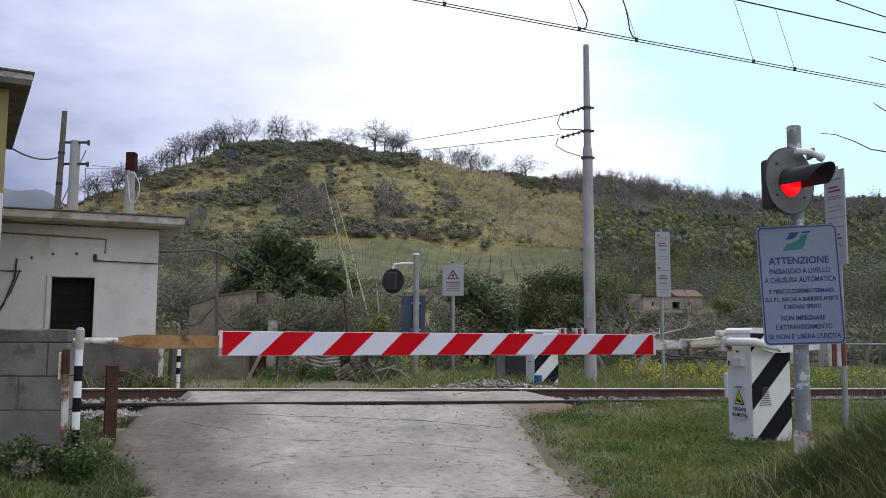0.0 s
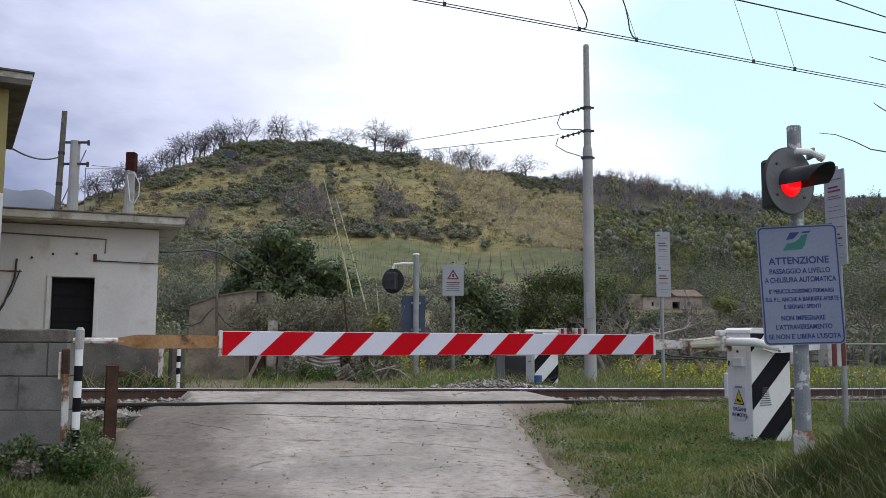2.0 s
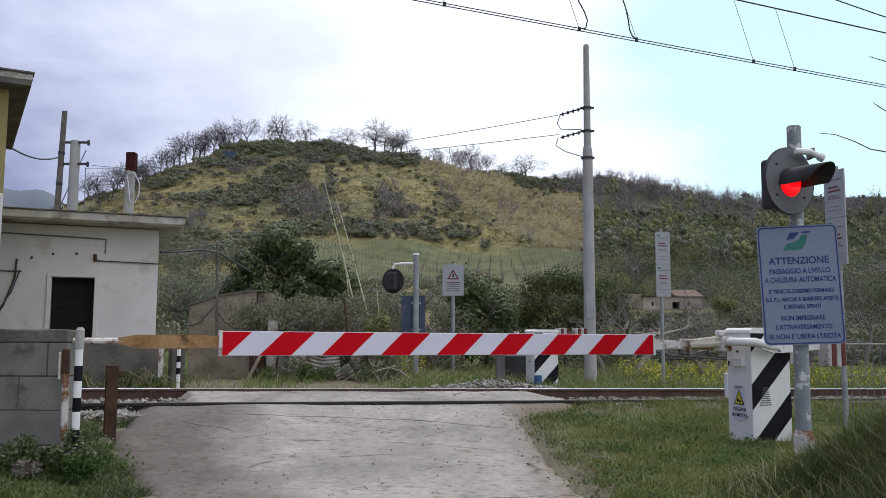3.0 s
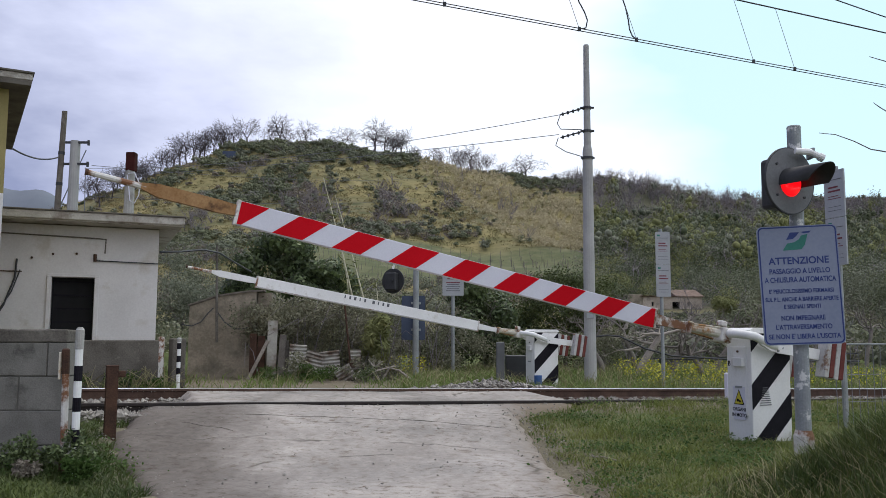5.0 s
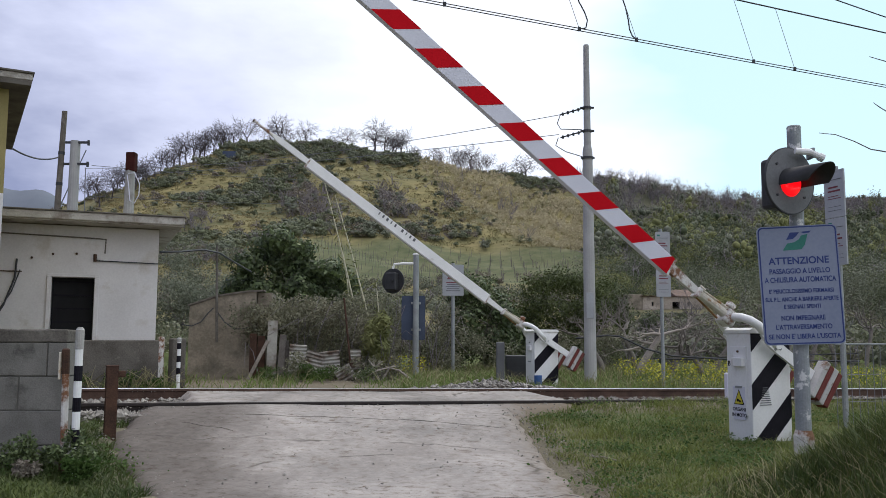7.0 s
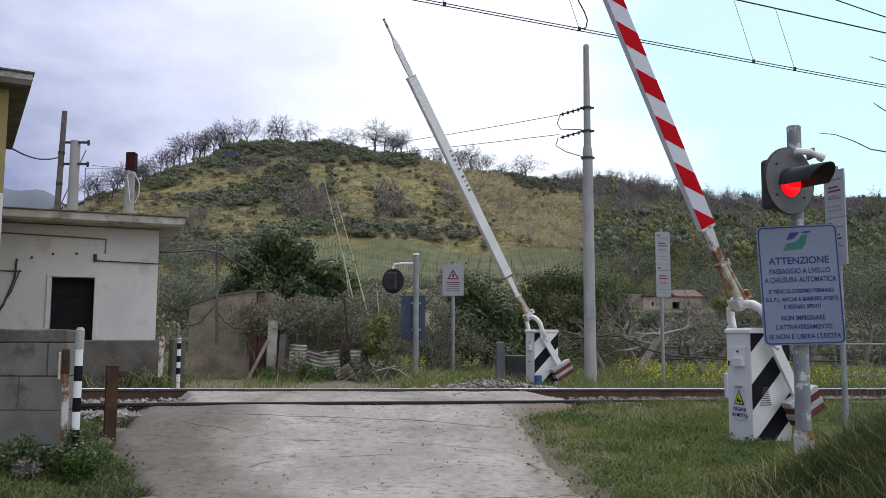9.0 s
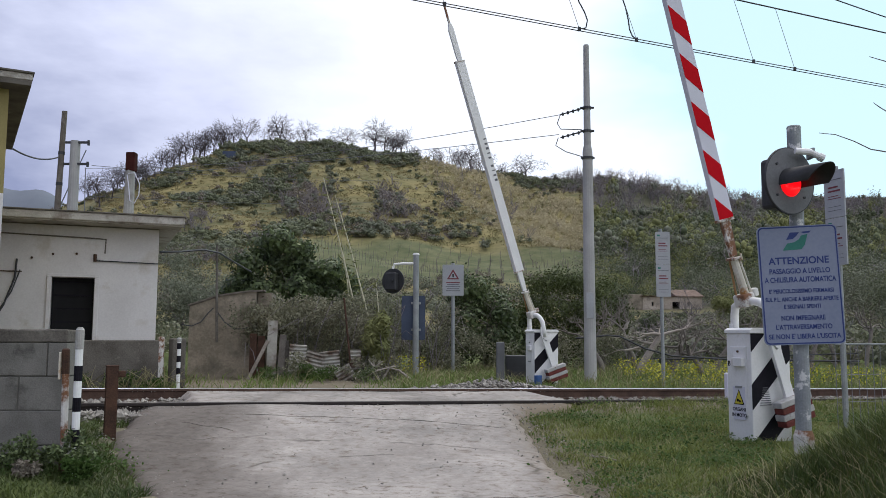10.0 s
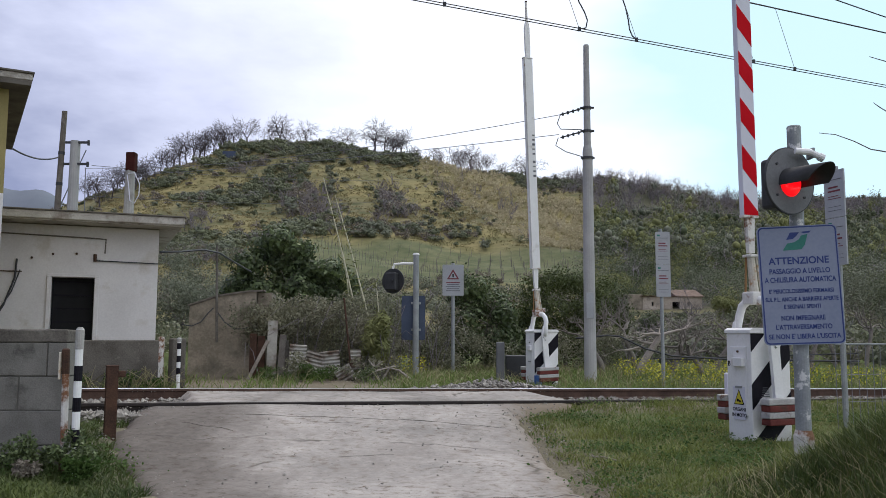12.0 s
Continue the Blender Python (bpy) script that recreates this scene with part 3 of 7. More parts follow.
def surface_z(x, y):
    """Top of the lane: the ground, brought up to the rail heads at the crossing."""
    u, m = um(x, y)
    top = np.interp(m, [M_NEAR, M_FAR], [0, 1]) * 0.07 + near_rail_z(u) - 0.035
    g = 0.10 - 0.02 * sstep(0.9, 1.6, np.abs(x + 1.0))
    z = g + (top - g) * sstep(6.2, 9.95, m)
    return z + (ground_z(x, y) + 0.03 - z) * sstep(12.0, 13.2, m)


def lane():
    # approach on the camera's side
    ys = np.linspace(-6, 13.2, 120)
    verts, faces = [], []
    nx = 44
    rng = np.random.RandomState(3)
    jl, jr = rng.uniform(-0.07, 0.07, len(ys)), rng.uniform(-0.06, 0.06, len(ys))
    for j, y in enumerate(ys):
        l, r = road_edges(y)
        l, r = l + jl[j], r + jr[j]
        for i in range(nx):
            x = l + (r - l) * i / (nx - 1)
            # stop against the near rail
            yy = min(y, (M_NEAR - 0.045 + SN * x) / CS)
            z = surface_z(x, yy) + 0.006 * noise.noise((x * 3, yy * 3, 0)) + 0.02 * noise.noise((x * 0.7, yy * 0.7, 4))
            if i in (0, nx - 1):
                z -= 0.10
            elif i in (1, nx - 2):
                z -= 0.02
            verts.append((x, yy, z))
    for j in range(len(ys) - 1):
        for i in range(nx - 1):
            a = j * nx + i
            q = (a, a + 1, a + 1 + nx, a + nx)
            if abs(verts[a][1] - verts[a + nx][1]) > 1e-5 or abs(verts[a + 1][1] - verts[a + 1 + nx][1]) > 1e-5:
                faces.append(q)
    ob = new("road", raw("road", verts, faces, M_ROAD, True))
    tagged(ob, "worn pale asphalt lane with cracks and crumbling edges", "road", kind="structure")
    for k, (x, y, dx, dy, n) in enumerate(((-2.1, 9.05, 0.16, 0.015, 11), (-0.5, 9.25, 0.15, -0.01, 9), (0.35, 5.86, 0.10, 0.012, 7), (0.36, 5.87, -0.02, -0.10, 5), (-2.6, 8.5, 0.11, -0.04, 6), (-0.9, 7.4, 0.12, 0.05, 5))):
        pts = []
        for j in range(n):
            px, py = x + dx * j + 0.03 * noise.noise((j * 0.9, k, 2)), y + dy * j + 0.07 * noise.noise((j * 0.9, k, 5))
            pts.append((px, py, float(surface_z(px, py)) + 0.006 * noise.noise((px * 3, py * 3, 0)) + 0.02 * noise.noise((px * 0.7, py * 0.7, 4)) - 0.004))
        part("crack", T(pts, [0.006 + 0.010 * abs(noise.noise((j * 1.7, k, 9))) for j in range(n)], 6), M_DARKWALL, ob, "dark open crack in the asphalt")
    # panel between the rails, and the far side
    for name, m0, m1, u0, u1, lab in (("crossing_panel", M_NEAR + 0.10, M_FAR - 0.045, 1.15, 6.3, "worn crossing surface between the rails"),
                                 ("far_road", M_FAR + 0.045, 13.6, 0.5, 5.0, "pale worn surface beyond the rails")):
        verts, faces = [], []
        nu, nm = 70, 16
        for j in range(nm + 1):
            for i in range(nu + 1):
                m = m0 + (m1 - m0) * j / nm
                k = rng.uniform(-0.09, 0.09) if i in (0, nu) or (name == "far_road" and j == nm) else 0
                u = u0 + (u1 - u0) * i / nu + k
                if name == "far_road":
                    u -= 2.0 * sstep(12.2, 13.6, m) * (i / nu)
                x, y = xy(u, m)
                edge = 0.09 if i in (0, nu) or (j == nm and name == "far_road") else 0
                verts.append((x, y, surface_z(x, y) - edge + 0.012 * noise.noise((x * 2, y * 2, 1))))
        for j in range(nm):
            for i in range(nu):
                a = j * (nu + 1) + i
                faces.append((a, a + 1, a + nu + 2, a + nu + 1))
        ob = new(name, raw(name, verts, faces, M_PANEL, True))
        tagged(ob, lab, "road", kind="structure")


lane()


def rail(m, zf, label, head, body):
    prof = [(-0.07, -0.16), (0.07, -0.16), (0.07, -0.148), (0.012, -0.128), (0.010, -0.045), (0.035, -0.034), (0.035, -0.006), (0.028, 0.0), (-0.028, 0.0), (-0.035, -0.006), (-0.035, -0.034), (-0.010, -0.045), (-0.012, -0.128), (-0.07, -0.148)]
    us = np.linspace(-40, 40, 81)
    verts, faces = [], []
    n = len(prof)
    for u in us:
        for dm, dz in prof:
            x, y = xy(u, m + dm)
            verts.append((x, y, float(zf(u)) + dz))
    heads, dusty = [], []
    for j in range(len(us) - 1):
        for k in range(n):
            a, b = j * n + k, j * n + (k + 1) % n
            road_part = 1.0 < us[j] + 0.5 < 6.3
            ((dusty if road_part else heads) if k in (6, 7, 8) else faces).append((a, b, b + n, a + n))
    root = thing("rail", pose(0, 0, 0), label, "rail", "railway track")
    mesh_part("web", raw("web", verts, faces, body), None, root)
    mesh_part("head", raw("head", verts, heads, head), None, root, "worn running surface")
    mesh_part("dusty_head", raw("dusty_head", verts, dusty, M_RAILDARK if head == M_RAILDARK else M_CONC), None, root, "dusty running surface in the road")


rail(M_NEAR, near_rail_z, "blackened steel rail with a worn head, let into the road", M_RAILDARK, M_RAILDARK)
rail(M_FAR, far_rail_z, "rusty steel rail with a polished head, sky sheen painted in", M_RAILTOP, M_RAIL)


def lump(rng, r):
    """A small angular stone: a deformed octahedron-like body."""
    base = np.array([(1, 0, 0), (-1, 0, 0), (0, 1, 0), (0, -1, 0), (0, 0, 1), (0, 0, -1)], float)
    v = base * rng.uniform(0.6, 1.2, (6, 1)) + rng.uniform(-0.35, 0.35, (6, 3))
    f = [(0, 2, 4), (2, 1, 4), (1, 3, 4), (3, 0, 4), (2, 0, 5), (1, 2, 5), (3, 1, 5), (0, 3, 5)]
    return v * r, f


def stones(name, spots, r0, r1, label, seed):
    rng = np.random.RandomState(seed)
    V, F = [], []
    for x, y, z in spots:
        v, f = lump(rng, rng.uniform(r0, r1))
        b = len(V)
        V += (v * (1, 1, 0.75) + (x, y, z)).tolist()
        F += [tuple(i + b for i in t) for t in f]
    ob = new(name, raw(name, V, F, M_STONE))
    tagged(ob, label, "gravel", kind="stuff")


def ballast():
    rng = np.random.RandomState(5)
    spots = []
    for u0, u1, m0, m1, n in ((-9, 0.7, 9.2, 10.0, 2700), (-9, 1.15, 10.15, 11.5, 3600), (-9, 0.5, 11.65, 12.5, 1400), (6.4, 24, 10.15, 11.5, 3500), (5.2, 20, 11.65, 12.6, 3000)):
        for _ in range(n):
            u, m = rng.uniform(u0, u1), rng.uniform(m0, m1)
            x, y = xy(u, m)
            base = 0.5 * (near_rail_z(u) + far_rail_z(u)) - 0.15 + rng.uniform(-0.02, 0.05)
            spots.append((x, y, float(base)))
    for _ in range(900):  # heap beside the far barrier
        u, m = rng.normal(6.2, 0.7), rng.normal(12.4, 0.25)
        x, y = xy(u, max(m, 11.75))
        spots.append((x, y, float(far_rail_z(u)) - 0.12 + rng.uniform(0, 0.22) * math.exp(-abs(u - 6.2))))
    stones("ballast", spots, 0.025, 0.055, "pale grey crushed stone ballast round the rails", 6)


ballast()


def pebbles():
    """Loose crumbs of asphalt and stones along the lane's edges and by the rails."""
    rng = np.random.RandomState(15)
    spots = []
    for _ in range(420):
        y = rng.uniform(5.5, 11.0)
        l, r = road_edges(y)
        x = (r + rng.normal() * 0.16) if rng.rand() < 0.6 else (l + rng.normal() * 0.18)
        if um(x, y)[1] < 9.9:
            spots.append((x, y, float(surface_z(x, y)) + 0.0))
    for _ in range(500):
        u, m = rng.uniform(0.3, 6.5), rng.choice([9.85, 11.45, 11.75, 13.0]) + rng.normal() * 0.07
        x, y = xy(u, m)
        spots.append((x, y, float(surface_z(x, y)) + 0.005))
    for _ in range(170):
        x, y = rng.uniform(-2.8, 1.0), rng.uniform(5.5, 10)
        if um(x, y)[1] < 9.8:
            spots.append((x, y, float(surface_z(x, y)) + 0.004))
    stones("loose_stones", spots, 0.004, 0.015, "loose small stones along the lane and rails", 16)


pebbles()


# ---- barriers ----
def barrier(name, m, back, label):
    """Barrier machine with its boom; local x points along the lowered boom, y to the striped face, z up."""
    root = thing(name, m, label, "level crossing barrier", "level crossing barriers")
    x0, x1, y0, y1, H = -0.255, 0.275, -0.15, 0.21, 1.125
    cx, cy = (x0 + x1) / 2, (y0 + y1) / 2
    cab = part("cabinet", B((cx, cy, H / 2 - 0.0175), (x1 - x0, y1 - y0, H + 0.035), 0.012), M_WHITE, root, "white steel machine cabinet")
    bm = bmesh.new()
    prism(bm, [(x0 - 0.008, H), (x1 + 0.014, H), (x1 + 0.014, H + 0.03), (x1 - 0.03, H + 0.055), (x0 + 0.03, H + 0.055), (x0 - 0.008, H + 0.03)], "y", y0 - 0.01, y1 + 0.012)
    part("lid", bm, M_WHITE, root)
    part("plinth", B((cx, cy, -0.055), (x1 - x0 + 0.1, y1 - y0 + 0.1, 0.1), 0.01), M_CONC, root, "low concrete base")
    # diagonal black bands on the long face, proud by 3 mm
    for a in (-0.27, 0.328, 0.925):
        poly = clip_band([(x1, a), (x0, a + 0.52), (x0, a + 0.784), (x1, a + 0.264)], x0, x1, -0.03, H - 0.005)
        if len(poly) > 2:
            part("black_band", prism(bmesh.new(), poly, "y", y1, y1 + 0.003), M_BLACK, cab, "black diagonal warning band")
    # fittings on the narrow face
    part("door_plate", B((x1 + 0.004, cy, 0.62), (0.008, 0.24, 0.72), 0.003), M_WHITE, cab)
    part("lock_box", B((x1 + 0.03, cy + 0.02, 0.82), (0.05, 0.15, 0.09), 0.006), M_WHITE, cab)
    part("keyhole", T([(x1 + 0.008, cy, 0.93), (x1 + 0.02, cy, 0.93)], 0.012), M_RUST, cab)
    part("hasp", B((x1 + 0.015, cy, 0.56), (0.02, 0.09, 0.02), 0.003), M_GALV, cab)
    part("foot_bolt", T([(x1 + 0.002, cy + 0.1, 0.03), (x1 + 0.02, cy + 0.1, 0.03)], 0.018), M_RUST, cab)
    if not back:
        part("plate", prism(bmesh.new(), [(cy - 0.09, 0.22), (cy + 0.09, 0.22), (cy + 0.09, 0.56), (cy - 0.09, 0.56)], "x", x1 + 0.0085, x1 + 0.0105), M_WFILM, cab)
        part("triangle_sign", prism(bmesh.new(), [(cy - 0.075, 0.375), (cy + 0.075, 0.375), (cy, 0.535)], "x", x1 + 0.0105, x1 + 0.0125), M_BLACK, cab)
        part("triangle_face", prism(bmesh.new(), [(cy - 0.06, 0.384), (cy + 0.06, 0.384), (cy, 0.515)], "x", x1 + 0.0125, x1 + 0.0140), M_YELLOWPRINT, cab)
        part("gear_mark", T([(x1 + 0.014, cy - 0.015, 0.42), (x1 + 0.0155, cy - 0.015, 0.42)], 0.017), M_BLACK, cab)
        part("gear_mark", T([(x1 + 0.014, cy + 0.015, 0.41), (x1 + 0.0155, cy + 0.015, 0.41)], 0.013), M_BLACK, cab)
        for txt, z, s in (("ORGANI", 0.325, 0.05), ("IN MOTO", 0.265, 0.05)):
            lettering(txt, s, M_BLACK, cab, pose(x1 + 0.0118, cy, z, 90, 0, 90))
        lettering("B", 0.075, M_BLACK, cab, pose(x1 + 0.0012, cy - 0.145 + 0.0, 0.80, 90, 0, 90))
        for k in range(9):
            part("vent_slot", B((0.10, y1 + 0.006, 0.38 + 0.022 * k), (0.15 - 0.01 * k, 0.006, 0.008)), M_GREYPRINT, cab)
    else:
        part("blue_tin", T([(x1 - 0.02, y1 + 0.10, 0.06), (x1 - 0.02, y1 + 0.10, 0.30)], 0.075, 14), M_BLUEPAINT, root, "blue paint tin")
    # the boom, turning about the pivot
    boom = part("boom", T([(0.46, 0.02, -0.01), (0.92, 0, -0.03)], [0.05, 0.042], 10), M_IVORY, root, "boom, striped red and white" if not back else "plain white boom seen from its back")
    # yoke: cross piece and two bent side arms that run on to the weights
    ya, yb = y0 - 0.09, y1 + 0.10
    yoke = [(0.02, ya, -0.05), (0.16, ya, -0.03), (0.30, ya + 0.01, 0.0), (0.39, ya + 0.05, 0.0), (0.44, ya + 0.13, 0.0), (0.455, (ya + yb) / 2, 0.0),
            (0.44, yb - 0.13, 0.0), (0.39, yb - 0.05, 0.0), (0.30, yb - 0.01, 0.0), (0.16, yb, -0.03), (0.02, yb, -0.05)]
    part("yoke", T(yoke, 0.045, 12), M_WHITE, boom, "white bent yoke astride the cabinet", True)
    for s in (-1, 1):
        ya = cy + s * ((y1 - y0) / 2 + 0.05)
        ya = ya + (s * 0.045)
        out = [(0.22, 0.02), (0.22, -0.07), (0.08, -0.11), (-0.05, -0.11), (-0.64, -0.07), (-0.64, 0.04), (-0.10, 0.01), (0.08, 0.02)]
        part("side_arm", prism(bmesh.new(), out, "y", ya - 0.02, ya + 0.02), M_WHITE, boom)
        part("pivot_boss", T([(0, ya - 0.035, -0.03), (0, ya + 0.035, -0.03)], 0.05, 14), M_WHITE, boom)
        w0 = ya + s * 0.03
        for k, mt in enumerate((M_IVORYWHITE, M_BRICKRED, M_IVORYWHITE, M_BRICKRED)):
            part("counterweight", B((-0.605 - 0.068 * k, w0 + s * 0.02, -0.04), (0.065, 0.13, 0.43 - 0.02 * (k % 2)), 0.010), mt, boom, "stacked red and white counterweight slab")
        for dx, dz in ((0.05, -0.02), (0.0, -0.07), (-0.05, -0.03)):
            part("arm_bolt", T([(dx, ya - 0.03, dz - 0.02), (dx, ya + 0.03, dz - 0.02)], 0.014, 6), M_GALV, boom)
    part("root_block", B((0.47, 0, -0.02), (0.14, 0.17, 0.16), 0.02), M_TIP, boom, "clamp with flaking paint")
    part("hinge_lug", B((0.53, 0.05, 0.09), (0.09, 0.08, 0.06), 0.015), M_TIP, boom)
    for dy, dz, r in ((0.055, 0.05, 0.011), (-0.05, -0.075, 0.012), (0.0, 0.055, 0.010)):
        part("stay_rod", T([(0.50, dy, dz), (0.93, dy * 0.7, dz * 0.55 - 0.02)], r, 6), M_OCHRE if dz < 0 else M_IVORY, boom)
    part("collar", B((0.93, 0, -0.03), (0.03, 0.13, 0.12), 0.008), M_TIP, boom)
    for dy in (-0.06, 0.06):
        part("collar_bolt", T([(0.90, dy, 0.02), (0.97, dy, 0.02)], 0.012, 6), M_IVORY, boom)
    bm = B((1.17, 0, -0.03), (0.42, 0.05, 0.075))
    for v in bm.verts:
        if v.co.x > 1.2:
            v.co.z = -0.03 + (v.co.z + 0.03) * 1.5
    part("root_box", bm, M_TIP if not back else M_WHITE, boom)
    S0, S1, ZT, ZB, TH = 1.37, 5.63, 0.069, -0.131, 0.035
    part("panel", B(((S0 + S1) / 2, 0, (ZT + ZB) / 2), (S1 - S0, 2 * TH, ZT - ZB), 0.006), M_WFILM if not back else M_WHITE, boom, "" if not back else "white box beam")
    for s in (S0 - 0.012, S1 + 0.012):
        part("end_cap", B((s, 0, (ZT + ZB) / 2), (0.03, 2 * TH + 0.012, ZT - ZB + 0.012), 0.006), M_TIP, boom)
    pitch, lean = (S1 - S0) / 8.045, 0.207
    ys = (TH, TH + 0.003) if not back else (-TH - 0.003, -TH)
    for k in range(9):
        # red bands slope with the lower edge nearer the pivot
        a = S1 + 0.04 * pitch - k * pitch
        poly = clip_band([(a, ZT), (a - pitch / 2, ZT), (a - pitch / 2 + lean, ZB), (a + lean, ZB)], S0 + 0.004, S1 - 0.004, ZB + 0.003, ZT - 0.003)
        if len(poly) > 2:
            part("red_band", prism(bmesh.new(), poly, "y", *ys), M_RED, boom)
    if back:
        for k in range(9):
            part("letter_bar", B((3.22 + 0.095 * k + (0.07 if k > 3 else 0), TH + 0.002, 0.02), (0.045 - 0.012 * (k % 3), 0.004, 0.06)), M_GREYPRINT, boom)
        # darker lip paints the shadow along the beam's lower edge
        part("flange", B(((S0 + S1) / 2, TH + 0.006, ZB + 0.012), (S1 - S0, 0.012, 0.022), 0.004), M_IVORYWHITE, boom, "lower lip of the beam, its brown shadow painted on")
    # tapered wooden end and thin tip
    bm = bmesh.new()
    prism(bm, [(S1 + 0.02, 0.028), (5.80, 0.036), (6.28, 0.036), (6.42, 0.012), (6.42, -0.036), (6.28, -0.072), (5.80, -0.072), (S1 + 0.02, -0.060)], "y", -0.025, 0.025)
    part("end_board", bm, M_OCHRE if not back else M_WHITE, boom, "rusty orange end board" if not back else "white tapered end board")
    part("tip", T([(6.38, 0, -0.015), (6.83, 0, -0.012)], [0.026, 0.022], 8), M_TIP, boom, "thin tip with flaking white paint")
    part("tip_cap", T([(6.82, 0, -0.012), (6.845, 0, -0.012)], 0.026, 8), M_RUST, boom)
    return root, boom


def clip_band(poly, x0, x1, z0, z1):
    """Cuts a polygon to a rectangle."""
    for axis, lim, keep in ((0, x0, 1), (0, x1, -1), (1, z0, 1), (1, z1, -1)):
        out = []
        for i, p in enumerate(poly):
            q = poly[(i + 1) % len(poly)]
            a, b = (p[axis] - lim) * keep, (q[axis] - lim) * keep
            if a >= 0:
                out.append(p)
            if a * b < 0:
                t = a / (a - b)
                out.append((p[0] + t * (q[0] - p[0]), p[1] + t * (q[1] - p[1])))
        poly = out
        if not poly:
            return []
    return poly


PIVOT = 1.03
near_barrier, near_boom = barrier("level_crossing_barrier", pose(3.38, 9.07, 0.10, 0, 0, 202.8), False, "white barrier machine with black bands and a red-white boom")
far_barrier, far_boom = barrier("level_crossing_barrier", pose(1.953, 16.635, 0.12, 0, 0, 202.8), True, "white barrier machine with a plain white-backed boom")


def rest_post(x, y, z, h, r, edges, grey, label):
    """A banded tube: edges are the heights between white and black, from the top, white first; bare grey above."""
    root = thing("striped_post", pose(x, y, z), label, "post", "boom rest posts")
    post = part("post", T([(0, 0, -0.15), (0, 0, h)], r, 14), M_WHITE, root)
    for hi, lo in zip(edges[0::2], edges[1::2]):
        part("black_band", T([(0, 0, lo), (0, 0, hi)], r + 0.002, 14), M_BLACK, post)
    part("cap", T([(0, 0, grey), (0, 0, h - 0.01), (0, 0, h + 0.012)], [r + 0.003, r + 0.003, r * 0.6], 14), M_CONC, post)
    return root


def block_wall():
    """Low wall of grey concrete blocks with a rough cap."""
    y, z0, x1 = 6.35, 0.10, -2.83
    wall = part("wall", B(((x1 - 6) / 2 - 0.02, y + 0.1, z0 + 0.5), (abs(-6 - x1), 0.17, 1.06)), M_MORTAR)
    tagged(wall, "low wall of grey concrete blocks with a rough cap", "wall", kind="structure")
    wall.name = "wall_block"
    rng = random.Random(4)
    c = 0.255
    for row in range(5):
        off = (0.148, 0.358, 0.53, 0.37, 0.15)[row]
        xe = x1
        first = True
        while xe > -5.9:
            w = off if first else 0.5
            first = False
            zz = 1.128 - (row + 0.5) * c
            hgt = c - 0.009
            bm = B((0, 0, 0), (w - 0.009, 0.185 + rng.uniform(0, 0.006), hgt), 0.005)
            ob = part("block", bm, M_BLOCK, wall)
            ob.location = (xe - w / 2, y + 0.1 + rng.uniform(-0.004, 0.004), zz)
            xe -= w
    bm = B(((x1 - 6) / 2, y + 0.1, 1.175), (abs(-6 - x1), 0.205, 0.10), 0.012)
    bmesh.ops.bisect_plane(bm, geom=bm.verts[:] + bm.edges[:] + bm.faces[:], plane_co=(-3.6, 0, 0), plane_no=(1, 0, 0))
    for k in range(24):
        bmesh.ops.bisect_plane(bm, geom=bm.verts[:] + bm.edges[:] + bm.faces[:], plane_co=(x1 - 0.05 - 0.045 * k, 0, 0), plane_no=(1, 0, 0))
    for v in bm.verts:
        v.co.z += 0.010 * noise.noise(v.co * 11) * (1 if v.co.z > 1.18 else 0.7)
        v.co.y += 0.008 * noise.noise(v.co * 9)
    part("cap", bm, M_DARKWALL, wall, "dark damp cement cap")


def left_posts():
    p = thing("rest_post", pose(-2.755, 6.2, 0.1), "rusty steel post with flaking white paint beside the wall", "post")
    part("post", T([(0.0, 0, -0.1), (0.0, 0, 0.3), (-0.008, 0, 0.72), (-0.015, 0, 0.96)], 0.025, 12), M_TIP, p)
    part("head", T([(-0.012, 0, 0.80), (-0.016, 0, 0.975), (-0.016, 0, 0.985)], [0.028, 0.028, 0.020], 12), M_RUST, p, "rusty brown head")
    part("rust_sleeve", T([(0.0, 0, -0.1), (0.0, 0, 0.22)], 0.028, 12), M_RUST, p)
    part("bracket", B((-0.046, -0.02, 0.86), (0.014, 0.03, 0.20), 0.004), M_IVORY, p)
    rest_post(-2.665, 6.18, 0.25, 0.98, 0.028, (0.71, 0.60, 0.48, 0.38, 0.25, 0.13, 0.0), 0.83, "black and white banded post with a grey top")
    rest_post(-4.35, 13.9, 0.42, 0.70, 0.032, (0.62, 0.52, 0.41, 0.31, 0.21, 0.11, 0.0), 0.64, "small black and white banded post beyond the track")
    b = thing("bollard", pose(-3.07, 7.85, 0.22, 0, 0, 28), "short dark rusty steel bollard with a bracket", "bollard")
    prof = [(-0.05, -0.055), (0.05, -0.055), (0.05, -0.04), (0.012, -0.036), (0.012, 0.036), (0.05, 0.04), (0.05, 0.055), (-0.05, 0.055), (-0.05, 0.04), (-0.012, 0.036), (-0.012, -0.036), (-0.05, -0.04)]
    part("beam", prism(bmesh.new(), prof, "z", -0.15, 0.67), M_RUST, b)
    part("cap_plate", B((0.0, 0, 0.676), (0.11, 0.12, 0.012), 0.003), M_RUST, b)
    part("bracket", B((0.085, 0, 0.60), (0.07, 0.045, 0.06), 0.008), M_RUST, b)


block_wall()
left_posts()


# ---- signal and signs ----
def bars(parent, rows, x0, y, mats):
    """Plain bars for writing that cannot be read."""
    for (dx, z, w, h, k) in rows:
        part("letter_bar", B((x0 + dx, y, z), (w, 0.003, h)), mats[k], parent)


